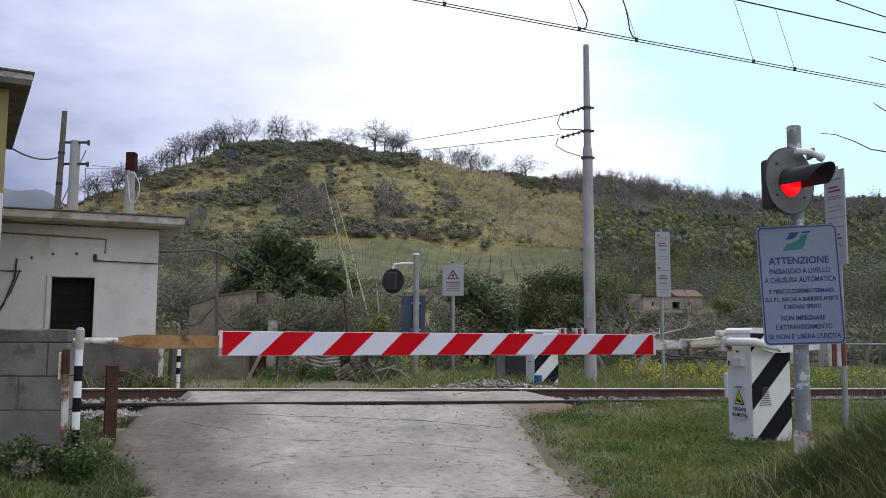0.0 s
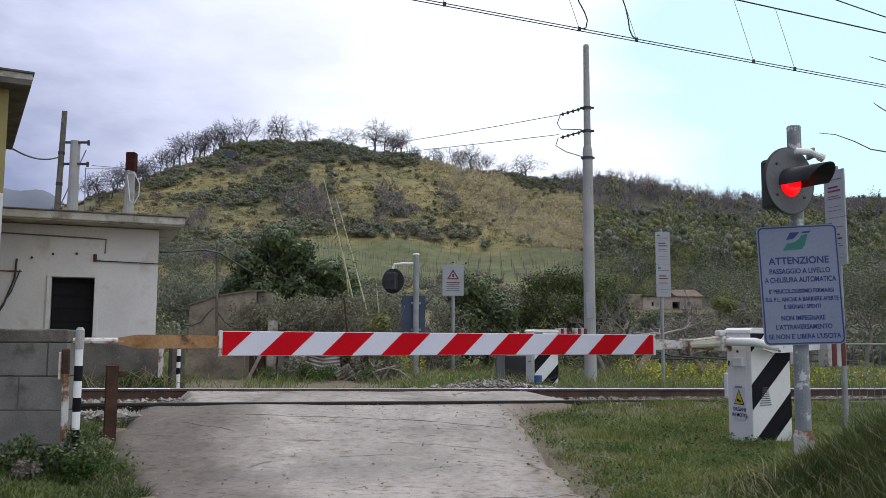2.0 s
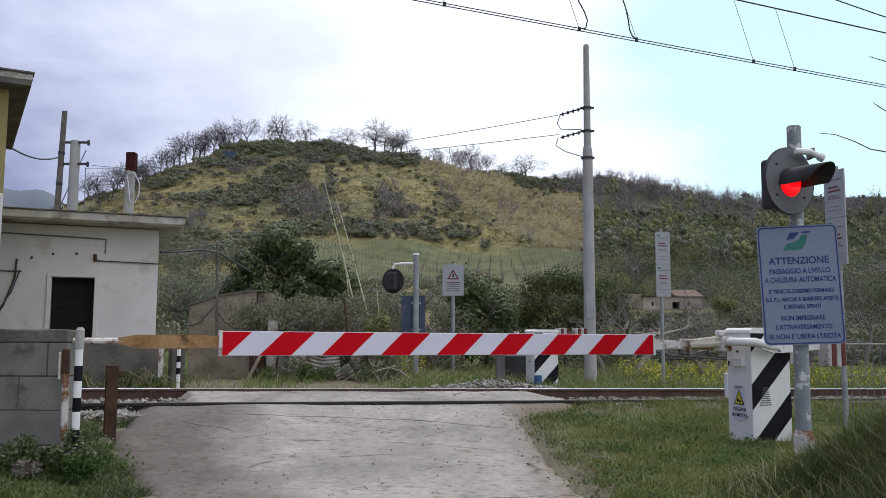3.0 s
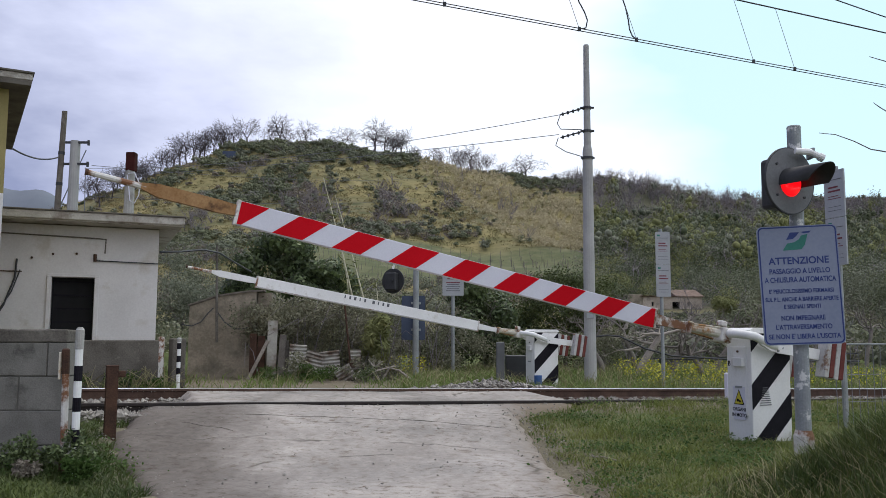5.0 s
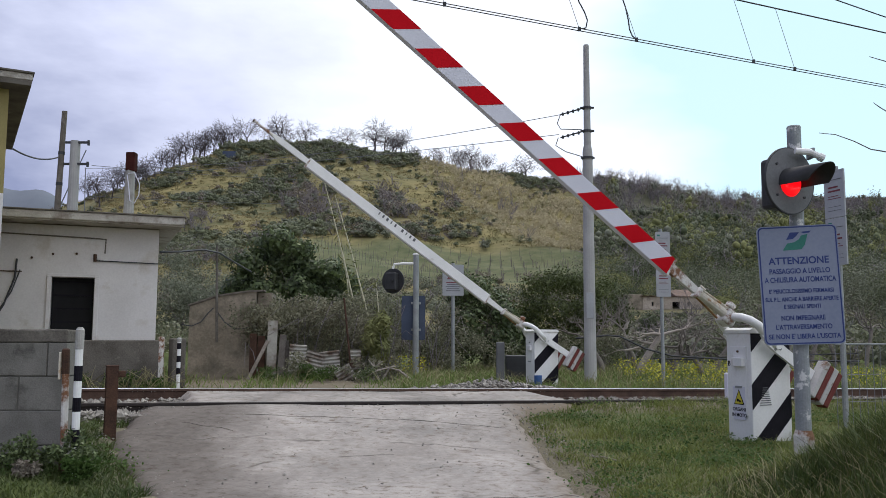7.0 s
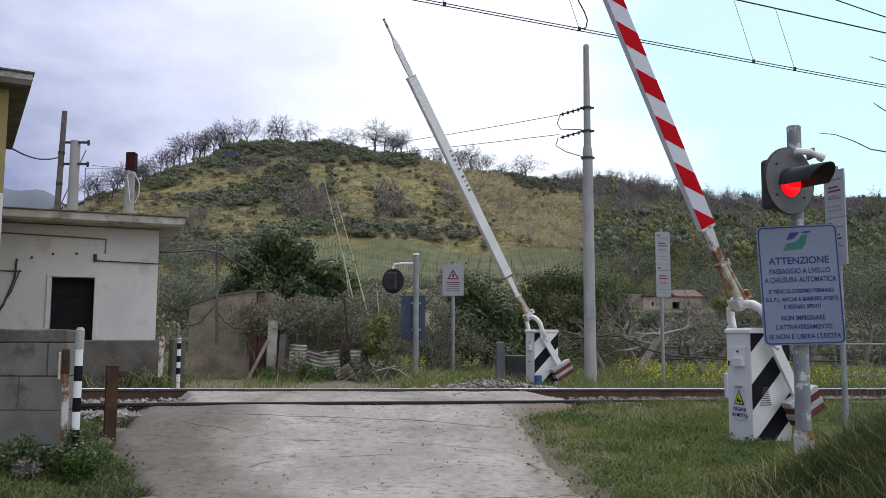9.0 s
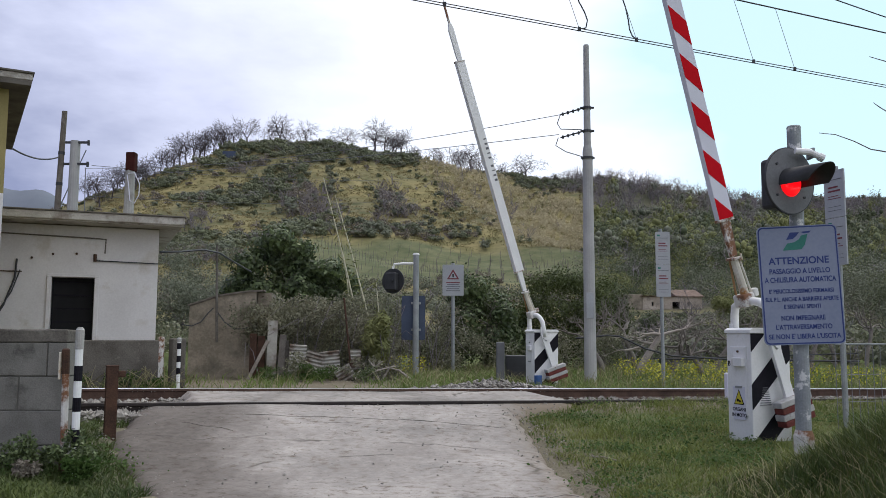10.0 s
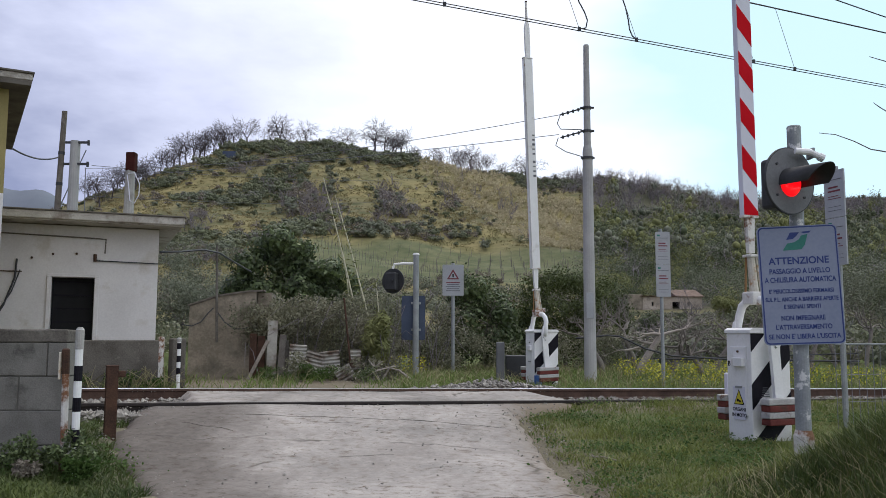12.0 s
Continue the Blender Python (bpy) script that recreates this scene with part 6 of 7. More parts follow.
def reeds():
    rng = np.random.RandomState(22)
    for k, (x, y, dx, h) in enumerate(((-1.70, 19.3, -1.12, 4.65), (-1.40, 19.3, -1.14, 4.25), (-1.95, 19.4, -0.38, 2.9), (-1.35, 19.3, -0.2, 2.2))):
        c = thing("giant_cane", pose(x, y, 0.2), "tall thin pale cane above the brambles", "cane", "giant canes")
        pts = [Vector((dx * (t ** 1.15), 0.1 * t, h * t)) for t in np.linspace(0, 1, 9)]
        part("stem", T(pts, [0.032 - 0.024 * t for t in np.linspace(0, 1, 9)], 6), M_CANE, c)
        P = [pts[3].lerp(pts[8], t) for t in rng.uniform(0, 1, 38)]
        v, f = leaves(rng, np.array(P) + rng.normal(size=(38, 3)) * (0.06, 0.06, 0.02), 0.26, 0.13)
        mesh_part("foliage", raw("foliage", v, f.tolist(), M_LEAFLIGHT), None, c)
    leafy("cane_clump", -1.42, 18.3, 0.75, 1.4, 1500, 0.20, M_LEAFLIGHT, "leafy young yellow-green canes", 23, trunk=0.02, aspect=0.16, nl=8, lift=0.1)


reeds()


def bare_tree(name, x, y, h, label, seed, material, depth=4, spread=0.55, trunk=0.1, kids=3, gnarl=0.25, z=None, lean=0.0, group="", sprays=0):
    rng = np.random.RandomState(seed)
    limbs = []
    branches(rng, (0, 0, -0.15), (lean, 0, 1), h * 0.33, trunk, depth, limbs, spread, 0.74, kids, gnarl)
    for pts, rad, dep in [l for l in limbs if l[2] == 0 and sprays]:
        for _ in range(sprays):
            a = pts[rng.randint(1, len(pts))]
            b = a + Vector(rng.normal(size=3) * (1, 1, 0.6)).normalized() * float(h * rng.uniform(0.08, 0.20))
            limbs.append(([a, b], [rad[-1] * 0.7, rad[-1] * 0.3], 0))
    root = thing(name, pose(x, y, float(ground_z(x, y)) if z is None else z), label, "tree", group)
    nt = [l for l in limbs if l[2] >= depth - 1]
    mesh_part("trunk", limb_mesh("trunk", nt, material, 7), None, root)
    mesh_part("crown", limb_mesh("crown", [l for l in limbs if l[2] < depth - 1], material), None, root)
    return root


# gnarled pruned orchard trees beyond the track, at the right
def orchard_tree(x, y, seed, material, label, trunk, arms, r):
    """A leaning trunk (points) with level, crooked arms that carry upright shoots."""
    rng = np.random.RandomState(seed)
    root = thing("pruned_orchard_tree", pose(x, y, float(ground_z(x, y))), label, "tree", "orchard trees")
    pts = [Vector(p) for p in trunk]
    n = len(pts)
    mesh_part("trunk", limb_mesh("trunk", [(pts, [r * (1 - 0.4 * k / (n - 1)) for k in range(n)], 5)], material, 8), None, root)
    limbs = []
    for way, length in arms:
        branches(rng, pts[-1] if rng.rand() < 0.6 else pts[-2], way, length, r * 0.42, 3, limbs, 0.75, 0.62, 3, 0.55)
    mesh_part("crown", limb_mesh("crown", limbs, material, 6), None, root)


orchard_tree(4.60, 20.0, 70, M_PALEBARK, "bare gnarled orchard tree with a stout pale trunk", [(0, 0, -0.1), (0.14, 0, 0.28), (0.28, 0, 0.52), (0.44, 0, 0.76), (0.60, 0, 0.98)], [((-1, 0.1, 0.25), 0.75), ((1, 0.1, 0.12), 0.75), ((0.3, 0.4, 0.8), 0.5), ((-0.6, -0.2, 0.5), 0.6)], 0.105)
for k, (x, y, ln, h) in enumerate(((3.95, 20.6, -0.3, 0.8), (5.55, 20.5, 0.25, 0.7), (6.25, 20.2, -0.35, 0.7), (6.9, 21.4, 0.4, 0.9), (7.8, 20.6, -0.3, 0.8), (8.7, 21.8, 0.3, 0.9), (5.1, 22.2, -0.3, 1.1), (6.3, 23.0, 0.3, 1.1), (9.8, 22.5, 0.2, 1.0), (11.2, 24.0, -0.2, 1.1), (4.3, 22.6, 0.2, 1.2), (12.8, 25.5, 0.2, 1.2))):
    orchard_tree(x, y, 71 + k, M_BARK, "bare gnarled orchard tree with grey-brown bark", [(0, 0, -0.1), (ln * 0.3, 0, h * 0.4), (ln * 0.9, 0, h * 0.75), (ln * 1.1, 0, h)], [((-1, 0.2, 0.2), 0.8), ((1, -0.2, 0.25), 0.8), ((0.2, 0.5, 0.8), 0.6), ((-0.4, -0.4, 0.7), 0.6), ((0.7, 0.3, 0.5), 0.6)], 0.075)
bare_tree("bare_tree", 18.38, 62, 4.6, "slender bare grey tree before the ruined farmhouse", 96, M_TWIG, 4, 0.5, 0.07, 4, 0.3)
wire("cable", [(3.1, 19.6, 1.12), (3.49, 19.5, 1.15), (3.8, 19.5, 1.19), (4.1, 19.5, 1.17), (4.71, 19.5, 0.88), (5.32, 19.5, 0.72), (6.6, 19.5, 0.65), (9.5, 19.2, 0.62)], 0.022, "sagging black cable in the orchard")
wire("cable", [(4.9, 19.6, 0.66), (5.6, 19.6, 0.64), (6.6, 19.6, 0.70), (9.5, 19.3, 0.8)], 0.016, "second black cable in the orchard")


# ---- far trees on the crest ----
def fork(rng, base, tips, radius, out, depth):
    """Limbs from base to all the tips, split again and again into two halves."""
    mid = Vector(tips.mean(0))
    if len(tips) <= 2:
        for p in tips:
            p = Vector(p)
            out.append(([base, p], [radius, radius * 0.45], 0))
        return
    node = base.lerp(mid, 0.42) + Vector(rng.normal(size=3)) * (mid - base).length * 0.045
    bow = base.lerp(node, 0.5) + Vector(rng.normal(size=3)) * (node - base).length * 0.06
    out.append(([base, bow, node], [radius, radius * 0.9, radius * 0.8], depth) if depth > 3 else ([base, node], [radius, radius * 0.8], depth))
    c = tips - tips.mean(0)
    axis = np.linalg.svd(c, full_matrices=False)[2][0] + rng.normal(size=3) * 0.15
    o = np.argsort(c @ axis)
    k = int(len(o) * rng.uniform(0.4, 0.6)) or 1
    for part_ in (o[:k], o[k:]):
        if len(part_):
            fork(rng, node, tips[part_], max(0.023, radius * (len(part_) / len(tips)) ** 0.50), out, depth - 1)


def oak_limbs(rng, h, w, n, trunk=0.21):
    """A bare round-crowned tree: short trunk, crown of n twig tips in lumpy domes."""
    lb = [(rng.uniform(-0.26, 0.26) * w, rng.uniform(-0.26, 0.26) * w, h * rng.uniform(0.40, 0.68), w * rng.uniform(0.22, 0.32), w * rng.uniform(0.22, 0.32), h * rng.uniform(0.22, 0.30)) for _ in range(7)]
    tips = crown_points(rng, lb, n, 0.3)
    tips = tips[tips[:, 2] > 0.13 * h]
    out = []
    top = Vector((rng.normal() * 0.15, 0, h * rng.uniform(0.06, 0.12)))
    out.append(([Vector((0, 0, -0.6)), top * 0.5, top], [trunk * 1.2, trunk, trunk * 0.9], 9))
    fork(rng, top, tips, trunk * 0.85, out, 8)
    return out


def crest_trees():
    kinds = []
    for s in range(8):
        rng = np.random.RandomState(200 + s)
        limbs = oak_limbs(rng, 8.0, 8.0 if s % 2 else 6.4, 760)
        t = thing("bare_oak", pose(0, 262, 0), "bare spreading oak on the hill crest", "tree", "crest oaks")
        mesh_part("trunk", limb_mesh("trunk", limbs[:1], M_OAK, 6), None, t)
        mesh_part("crown", limb_mesh("crown", limbs[1:], M_OAK, 4), None, t)
        kinds.append(t)
    rng = np.random.RandomState(31)
    # bearing, distance, height, width
    slots = ((-0.350, 236, 5.6, 6), (-0.334, 238, 6.5, 7), (-0.320, 240, 8.4, 7), (-0.304, 243, 9.2, 8), (-0.290, 246, 9.2, 7), (-0.280, 248, 8.6, 7), (-0.267, 250, 8.8, 7), (-0.256, 252, 7.0, 6), (-0.241, 255, 9.6, 7.2), (-0.213, 258, 8.6, 6.5), (-0.198, 260, 9.2, 8),
             (-0.166, 261, 6.8, 8.6), (-0.133, 262, 4.6, 5), (-0.120, 262, 7.8, 8.4), (-0.083, 262, 10.0, 11), (-0.062, 260, 8.2, 8), (-0.049, 258, 8.6, 7), (-0.030, 258, 4.6, 5), (-0.013, 258, 6.2, 6), (0.014, 258, 8.0, 7), (0.036, 258, 9.0, 8.6), (0.053, 258, 6.4, 5), (0.070, 258, 5.0, 5), (0.101, 256, 8.0, 10.2), (0.142, 256, 3.8, 5),
             (-0.312, 246, 8.4, 7), (-0.297, 250, 8.6, 7), (-0.272, 254, 8.4, 7), (-0.327, 244, 7.4, 7), (-0.343, 240, 6.6, 6), (-0.190, 264, 7.2, 6), (-0.072, 264, 8.0, 8), (-0.056, 263, 7.4, 7), (-0.040, 262, 5.8, 6), (0.022, 262, 6.6, 6), (0.046, 262, 6.4, 6),
             (-0.362, 232, 6, 6), (-0.385, 205, 7, 6), (-0.372, 208, 7, 6), (-0.400, 200, 7, 6), (-0.358, 215, 6, 6), (-0.415, 196, 6, 6), (-0.375, 230, 6, 6), (-0.395, 226, 7, 7), (-0.415, 224, 6.5, 7), (-0.43, 226, 6, 6))
    for i, (a, y, h, w) in enumerate(slots):
        t = kinds[i] if i < 8 else copy_thing(kinds[i % 8], Matrix())
        x = a * y
        k = 1.40 * w / (8.0 if i % 2 else 6.4)
        t.matrix_world = pose(x, y, float(ground_z(x, y)) - 0.2, 0, 0, rng.uniform(0, 360)) @ Matrix.Diagonal((k, k, 1.30 * h / 8.0, 1))


crest_trees()


def lump_shape():
    """Vertices and faces of a coarse lump."""
    bm = bmesh.new()
    bmesh.ops.create_icosphere(bm, subdivisions=1, radius=1.0)
    v, f = np.array([tuple(q.co) for q in bm.verts]), np.array([[q.index for q in p.verts] for p in bm.faces])
    bm.free()
    return v, f


def shrub_field(name, spots, material, leaf, per, label, seed, hollow=0.35, aspect=0.8, far_off=True, heart=0.0, faced=True):
    """Many small shrubs joined: spots are (x, y, width, height); heart: the dense inside of each lobe, as part of its size."""
    rng = np.random.RandomState(seed)
    P, D, S, V, F, n = [], [], [], [], [], 0
    bv, bf = lump_shape()
    for x, y, w, h in spots:
        z = float(ground_z(x, y))
        q = 1.0 if w < 3.2 else 0.72
        lb = [(x + rng.uniform(-0.3, 0.3) * w, y + rng.uniform(-0.3, 0.3) * w, z + h * rng.uniform(0.25, 0.75), q * w * rng.uniform(0.25, 0.42), q * w * rng.uniform(0.25, 0.42), h * rng.uniform(0.22, 0.36)) for _ in range(4 if w < 3.2 else 7)]
        p, d = crown_points(rng, lb, int(per * min(3.0, max(1.0, (165.0 / y) ** 1.3))) if far_off else per, hollow, True)
        P.append(p)
        D.append(d)
        for q in lb if heart and y > 125 else ():
            V.append(bv * np.array(q[3:]) * heart * rng.uniform(0.78, 1.18, (len(bv), 1)) + np.array(q[:3]))
            F.append(bf + n)
            n += len(bv)
        S.append(np.full(len(P[-1]), min(1.15, max(0.45, y / 170.0))))
    v, f = leaves(rng, np.concatenate(P), leaf * np.concatenate(S) if far_off else leaf, aspect, 0.0, np.concatenate(D) if faced else None)
    faces = (f + n).tolist()
    if V:
        v, faces = np.concatenate(V + [v]), np.concatenate(F).tolist() + faces
    ob = new(name, raw(name, v, faces, material, bool(heart)))
    tagged(ob, label, "shrubs", kind="stuff")


def twig_field(name, spots, material, label, seed, thick=0.08):
    """Bare bushes and thin trees joined: fans of fine twigs."""
    rng = np.random.RandomState(seed)
    limbs = []
    for x, y, w, h in spots:
        z = float(ground_z(x, y)) - 0.1
        a = Vector((x, y, z))
        for _ in range(6):
            tip = a + Vector((rng.normal() * w * 0.34, rng.normal() * w * 0.34, h * rng.uniform(0.55, 1.0)))
            mid = a.lerp(tip, 0.55) + Vector((rng.normal() * 0.08 * w, 0, 0.06 * h))
            limbs.append(([a, mid, tip], [thick, thick * 0.6, thick * 0.2], 0))
            for _ in range(2):
                b = mid.lerp(tip, rng.uniform(0, 0.7))
                limbs.append(([b, b + Vector((rng.normal() * w * 0.16, rng.normal() * w * 0.16, h * rng.uniform(0.08, 0.25)))], [thick * 0.5, thick * 0.15], 0))
    ob = new(name, limb_mesh(name, limbs, material))
    tagged(ob, label, "bare scrub", kind="stuff")


def patchy(x, y, s, off):
    return noise.noise((x * s + off, y * s * 0.7, off * 1.7))


def within(x, y, zones):
    """How deep a place lies in the nearest of some oval stretches (x, y, rx, ry): 1 in the middle, 0 at the rim."""
    return max(1.0 - math.hypot((x - a) / rx, (y - b) / ry) for a, b, rx, ry in zones)


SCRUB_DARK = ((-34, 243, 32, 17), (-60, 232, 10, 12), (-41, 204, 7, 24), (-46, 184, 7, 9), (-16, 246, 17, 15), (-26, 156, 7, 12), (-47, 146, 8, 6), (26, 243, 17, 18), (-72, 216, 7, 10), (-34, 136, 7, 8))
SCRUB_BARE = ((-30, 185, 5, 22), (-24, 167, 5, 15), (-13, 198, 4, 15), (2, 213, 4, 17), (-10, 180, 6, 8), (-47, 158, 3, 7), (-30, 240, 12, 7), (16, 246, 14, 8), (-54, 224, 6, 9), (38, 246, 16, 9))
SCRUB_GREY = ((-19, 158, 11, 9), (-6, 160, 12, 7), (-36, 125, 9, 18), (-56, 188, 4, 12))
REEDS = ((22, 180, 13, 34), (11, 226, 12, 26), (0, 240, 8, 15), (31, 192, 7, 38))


def hillside():
    rng = np.random.RandomState(41)
    dark, olive, brown, twig, straw, reed = [], [], [], [], [], []
    wood = ([], [], [])
    for _ in range(12000):
        y = 58 + 210 * rng.rand() ** 0.8
        x = rng.uniform(-0.48, 0.56) * y
        a = x / y
        r = rng.rand()
        edge = 0.24 * patchy(x, y, 0.07, 5.0) + 0.22 * patchy(x, y, 0.2, 8.0) + rng.normal() * 0.10
        if 97 < y < 151 and -0.165 * y < x < 0.185 * y:
            continue  # the vineyard
        if y < 78 and 0.19 < a < 0.34:
            continue  # the clearing before the ruin
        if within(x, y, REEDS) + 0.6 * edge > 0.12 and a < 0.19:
            if rng.rand() < 0.05:
                twig.append((x, y, rng.uniform(1.5, 3), rng.uniform(2, 4.5)))
            for _ in range(2):
                reed.append((x + rng.normal() * 2, y + rng.normal() * 2, rng.uniform(0.8, 1.8), rng.uniform(0.9, 2.0)))
            continue
        if a > 0.175 and y < 232:
            # wooded slope: rounded crowns, green below, bare above
            if rng.rand() < (0.74 if y > 120 else 0.80):
                continue
            s = rng.uniform(3.5, 7.5) * (0.75 if y < 110 else 1)
            h = s * rng.uniform(0.75, 1.1)
            b = patchy(x, y, 0.045, 20.0)
            up = y + 45 * patchy(x, y, 0.03, 12.0)
            if up > 205:
                (twig if r < 0.72 else brown if r < 0.84 else wood[1] if r < 0.94 else wood[2]).append((x, y, s * 0.8, h * 1.1))
            elif b > -0.04 and up > 145:
                (wood[2] if r < 0.42 else wood[1] if r < 0.64 else wood[0] if r < 0.82 else twig).append((x, y, s, h))
            else:
                (wood[0] if r < 0.42 else wood[1] if r < 0.66 else wood[2] if r < 0.86 else twig).append((x, y, s, h))
            continue
        s = rng.uniform(1.3, 3.2)
        h = s * rng.uniform(0.5, 0.8)
        if y < 97:
            if rng.rand() < 0.4:
                (olive if r < 0.4 else dark if r < 0.6 else twig if r < 0.8 else brown).append((x, y, s, h))
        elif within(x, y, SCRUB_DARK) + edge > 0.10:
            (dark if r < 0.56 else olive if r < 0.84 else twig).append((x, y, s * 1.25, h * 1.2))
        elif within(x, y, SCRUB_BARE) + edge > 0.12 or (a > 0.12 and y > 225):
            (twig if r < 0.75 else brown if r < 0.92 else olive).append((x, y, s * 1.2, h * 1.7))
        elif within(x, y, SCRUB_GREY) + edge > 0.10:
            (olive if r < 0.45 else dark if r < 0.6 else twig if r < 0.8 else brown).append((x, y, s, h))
        elif r < 0.13:
            (brown if r < 0.03 else twig if r < 0.07 else olive if r < 0.10 else dark).append((x, y, s * 0.7, h * 0.7))
        elif r < 0.60:
            straw.append((x + rng.normal() * 2, y + rng.normal() * 2, s * 1.3, h * 0.22))
    for _ in range(5000):  # rough grass all over the open slope
        y = rng.uniform(100, 262)
        x = rng.uniform(-0.42, 0.17) * y
        if not (97 < y < 151 and -0.165 * y < x):
            straw.append((x, y, rng.uniform(1.2, 3.0), rng.uniform(0.3, 0.9)))
    shrub_field("hillside_shrubs_dark", dark, M_LEAFMID, 0.38, 95, "dark green shrubs scattered over the hillside", 42, 0.5, heart=0.5)
    shrub_field("hillside_shrubs_grey", olive, M_OLIVE, 0.38, 95, "grey-green shrubs scattered over the hillside", 43, 0.5, heart=0.5)
    shrub_field("slope_wood_dark", wood[0], M_LEAFDEEP, 0.28, 330, "dark green round trees on the wooded slope", 52, 0.5, heart=0.36)
    shrub_field("slope_wood_grey", wood[1], M_OLIVE, 0.28, 330, "grey-green round trees on the wooded slope", 53, 0.5, heart=0.36)
    shrub_field("slope_wood_fresh", wood[2], M_LEAFLIGHT, 0.28, 330, "fresh yellow-green trees on the wooded slope", 44, 0.5, heart=0.36)
    shrub_field("hillside_shrubs_brown", brown, M_BROWN, 0.40, 90, "brown dry scrub on the hillside", 45)
    shrub_field("hillside_straw", straw, M_HILLGRASS, 0.45, 15, "tufts of dry grass on the hillside", 47, 0.2, 0.3, faced=False)
    shrub_field("hillside_reeds", reed, M_REED, 0.6, 30, "pale dry reeds on the slope", 57, 0.2, 0.2, faced=False)
    twig_field("hillside_bare_scrub", twig, M_TWIG, "bare grey-brown bushes on the hillside", 46)


hillside()


def crest_wood():
    """Bare trees in a row along the crest of the wooded slope."""
    rng = np.random.RandomState(58)
    limbs = []
    for _ in range(95):
        a = rng.uniform(0.15, 0.40)
        y = rng.uniform(236, 258)
        x = a * y
        o = Vector((x, y, float(ground_z(x, y))))
        h = rng.uniform(4.0, 8.0)
        for pts, rad, d in oak_limbs(rng, h, h * rng.uniform(0.6, 0.9), 80, 0.14):
            limbs.append(([p + o for p in pts], rad, 0))
    ob = new("crest_wood", limb_mesh("crest_wood", limbs, M_TWIG))
    tagged(ob, "bare purple-brown winter wood along the crest", "bare wood", kind="stuff")


crest_wood()


def crest_hedge():
    rng = np.random.RandomState(47)
    spots = []
    for _ in range(420):
        a = rng.uniform(-0.34, 0.36)
        y = rng.uniform(252, 266)
        s = rng.uniform(1.2, 2.2) * (1.5 if a > 0.14 else 1)
        spots.append((a * y, y, s, s * 0.7))
    shrub_field("crest_bushes", spots, M_LEAFMID, 0.42, 90, "dark bushes along the hill crest", 48)
    spots = [(a * 255, 255 + rng.uniform(-8, 8), rng.uniform(2.5, 4), rng.uniform(3.5, 6.5)) for a in list(rng.uniform(0.15, 0.37, 50)) + list(rng.uniform(-0.06, 0.1, 16)) + list(rng.uniform(-0.42, -0.27, 24))]
    twig_field("crest_bare_scrub", spots, M_TWIG, "bare thin trees along the crest", 49, 0.07)


crest_hedge()


def crest_pines():
    """Dark round pines and two pale houses on the skyline at the end of the wooded slope."""
    for k, (x, w, h) in enumerate(((96.5, 5.0, 4.4), (117.5, 3.6, 3.6), (129.0, 4.6, 4.2), (134.0, 4.2, 4.6), (138.0, 5.2, 4.6), (126.0, 3.0, 3.2))):
        leafy("umbrella_pine", x, 262, w, h, 900, 0.42, M_LEAFDEEP, "dark round pine on the skyline", 300 + k, trunk=0.14, cat="tree", lift=0.25, nl=8, hollow=0.4, aspect=0.7)
    for k, (x, w) in enumerate(((131.5, 3.4), (124.5, 2.4))):
        h = thing("far_house", pose(x, 266, float(ground_z(x, 266)) - 0.4, 0, 0, 10), "small pale house among the pines on the skyline", "house")
        part("wall", B((0, 0, 1.1), (w, 3.0, 2.6)), M_PLASTER, h)
        part("roof", prism(bmesh.new(), [(-w / 2 - 0.2, 2.4), (w / 2 + 0.2, 2.4), (0, 3.2)], "y", -1.7, 1.7), M_ROOFTILE, h)
        part("window", B((w * 0.2, -1.52, 1.3), (0.5, 0.06, 0.8)), M_DARK, h)


crest_pines()


def undergrowth():
    """Low tangled growth under the orchard and along the fields beyond the track."""
    rng = np.random.RandomState(91)
    sets = ([], [], [])
    for _ in range(520):
        y = rng.uniform(26, 62)
        a = rng.uniform(0.17, 0.56) if rng.rand() < 0.75 else rng.uniform(-0.5, -0.15)
        w = rng.uniform(0.9, 2.4)
        if 0.215 < a < 0.32 and y > 30:
            w *= 0.5
        if y < 27 and a < 0.17:
            continue
        sets[rng.randint(3)].append((a * y, y, w, w * rng.uniform(0.4, 0.65)))
    for _ in range(110):
        y = rng.uniform(40, 66)
        w = rng.uniform(1.0, 2.6)
        sets[rng.randint(3)].append((rng.uniform(0.2, 0.335) * y, y, w, min(w * 0.4, 0.6)))
    for nm, sp, mt, lab, sd in (("undergrowth_green", sets[0], M_LEAFMID, "low green undergrowth beyond the track", 92), ("undergrowth_grey", sets[1], M_OLIVE, "low grey-green undergrowth beyond the track", 93), ("undergrowth_dry", sets[2], M_BRAMBLE, "low dull brown brambles beyond the track", 94)):
        shrub_field(nm, sp, mt, 0.175, 190, lab, sd, 0.3, 0.6, far_off=False)
    sp = [(a * y, y, rng.uniform(0.8, 1.8), rng.uniform(0.8, 1.8)) for a, y in zip(rng.uniform(0.17, 0.5, 50), rng.uniform(20.5, 45, 50))]
    twig_field("undergrowth_twigs", sp, M_TWIG, "grey bare twigs in the orchard", 95, 0.018)


undergrowth()


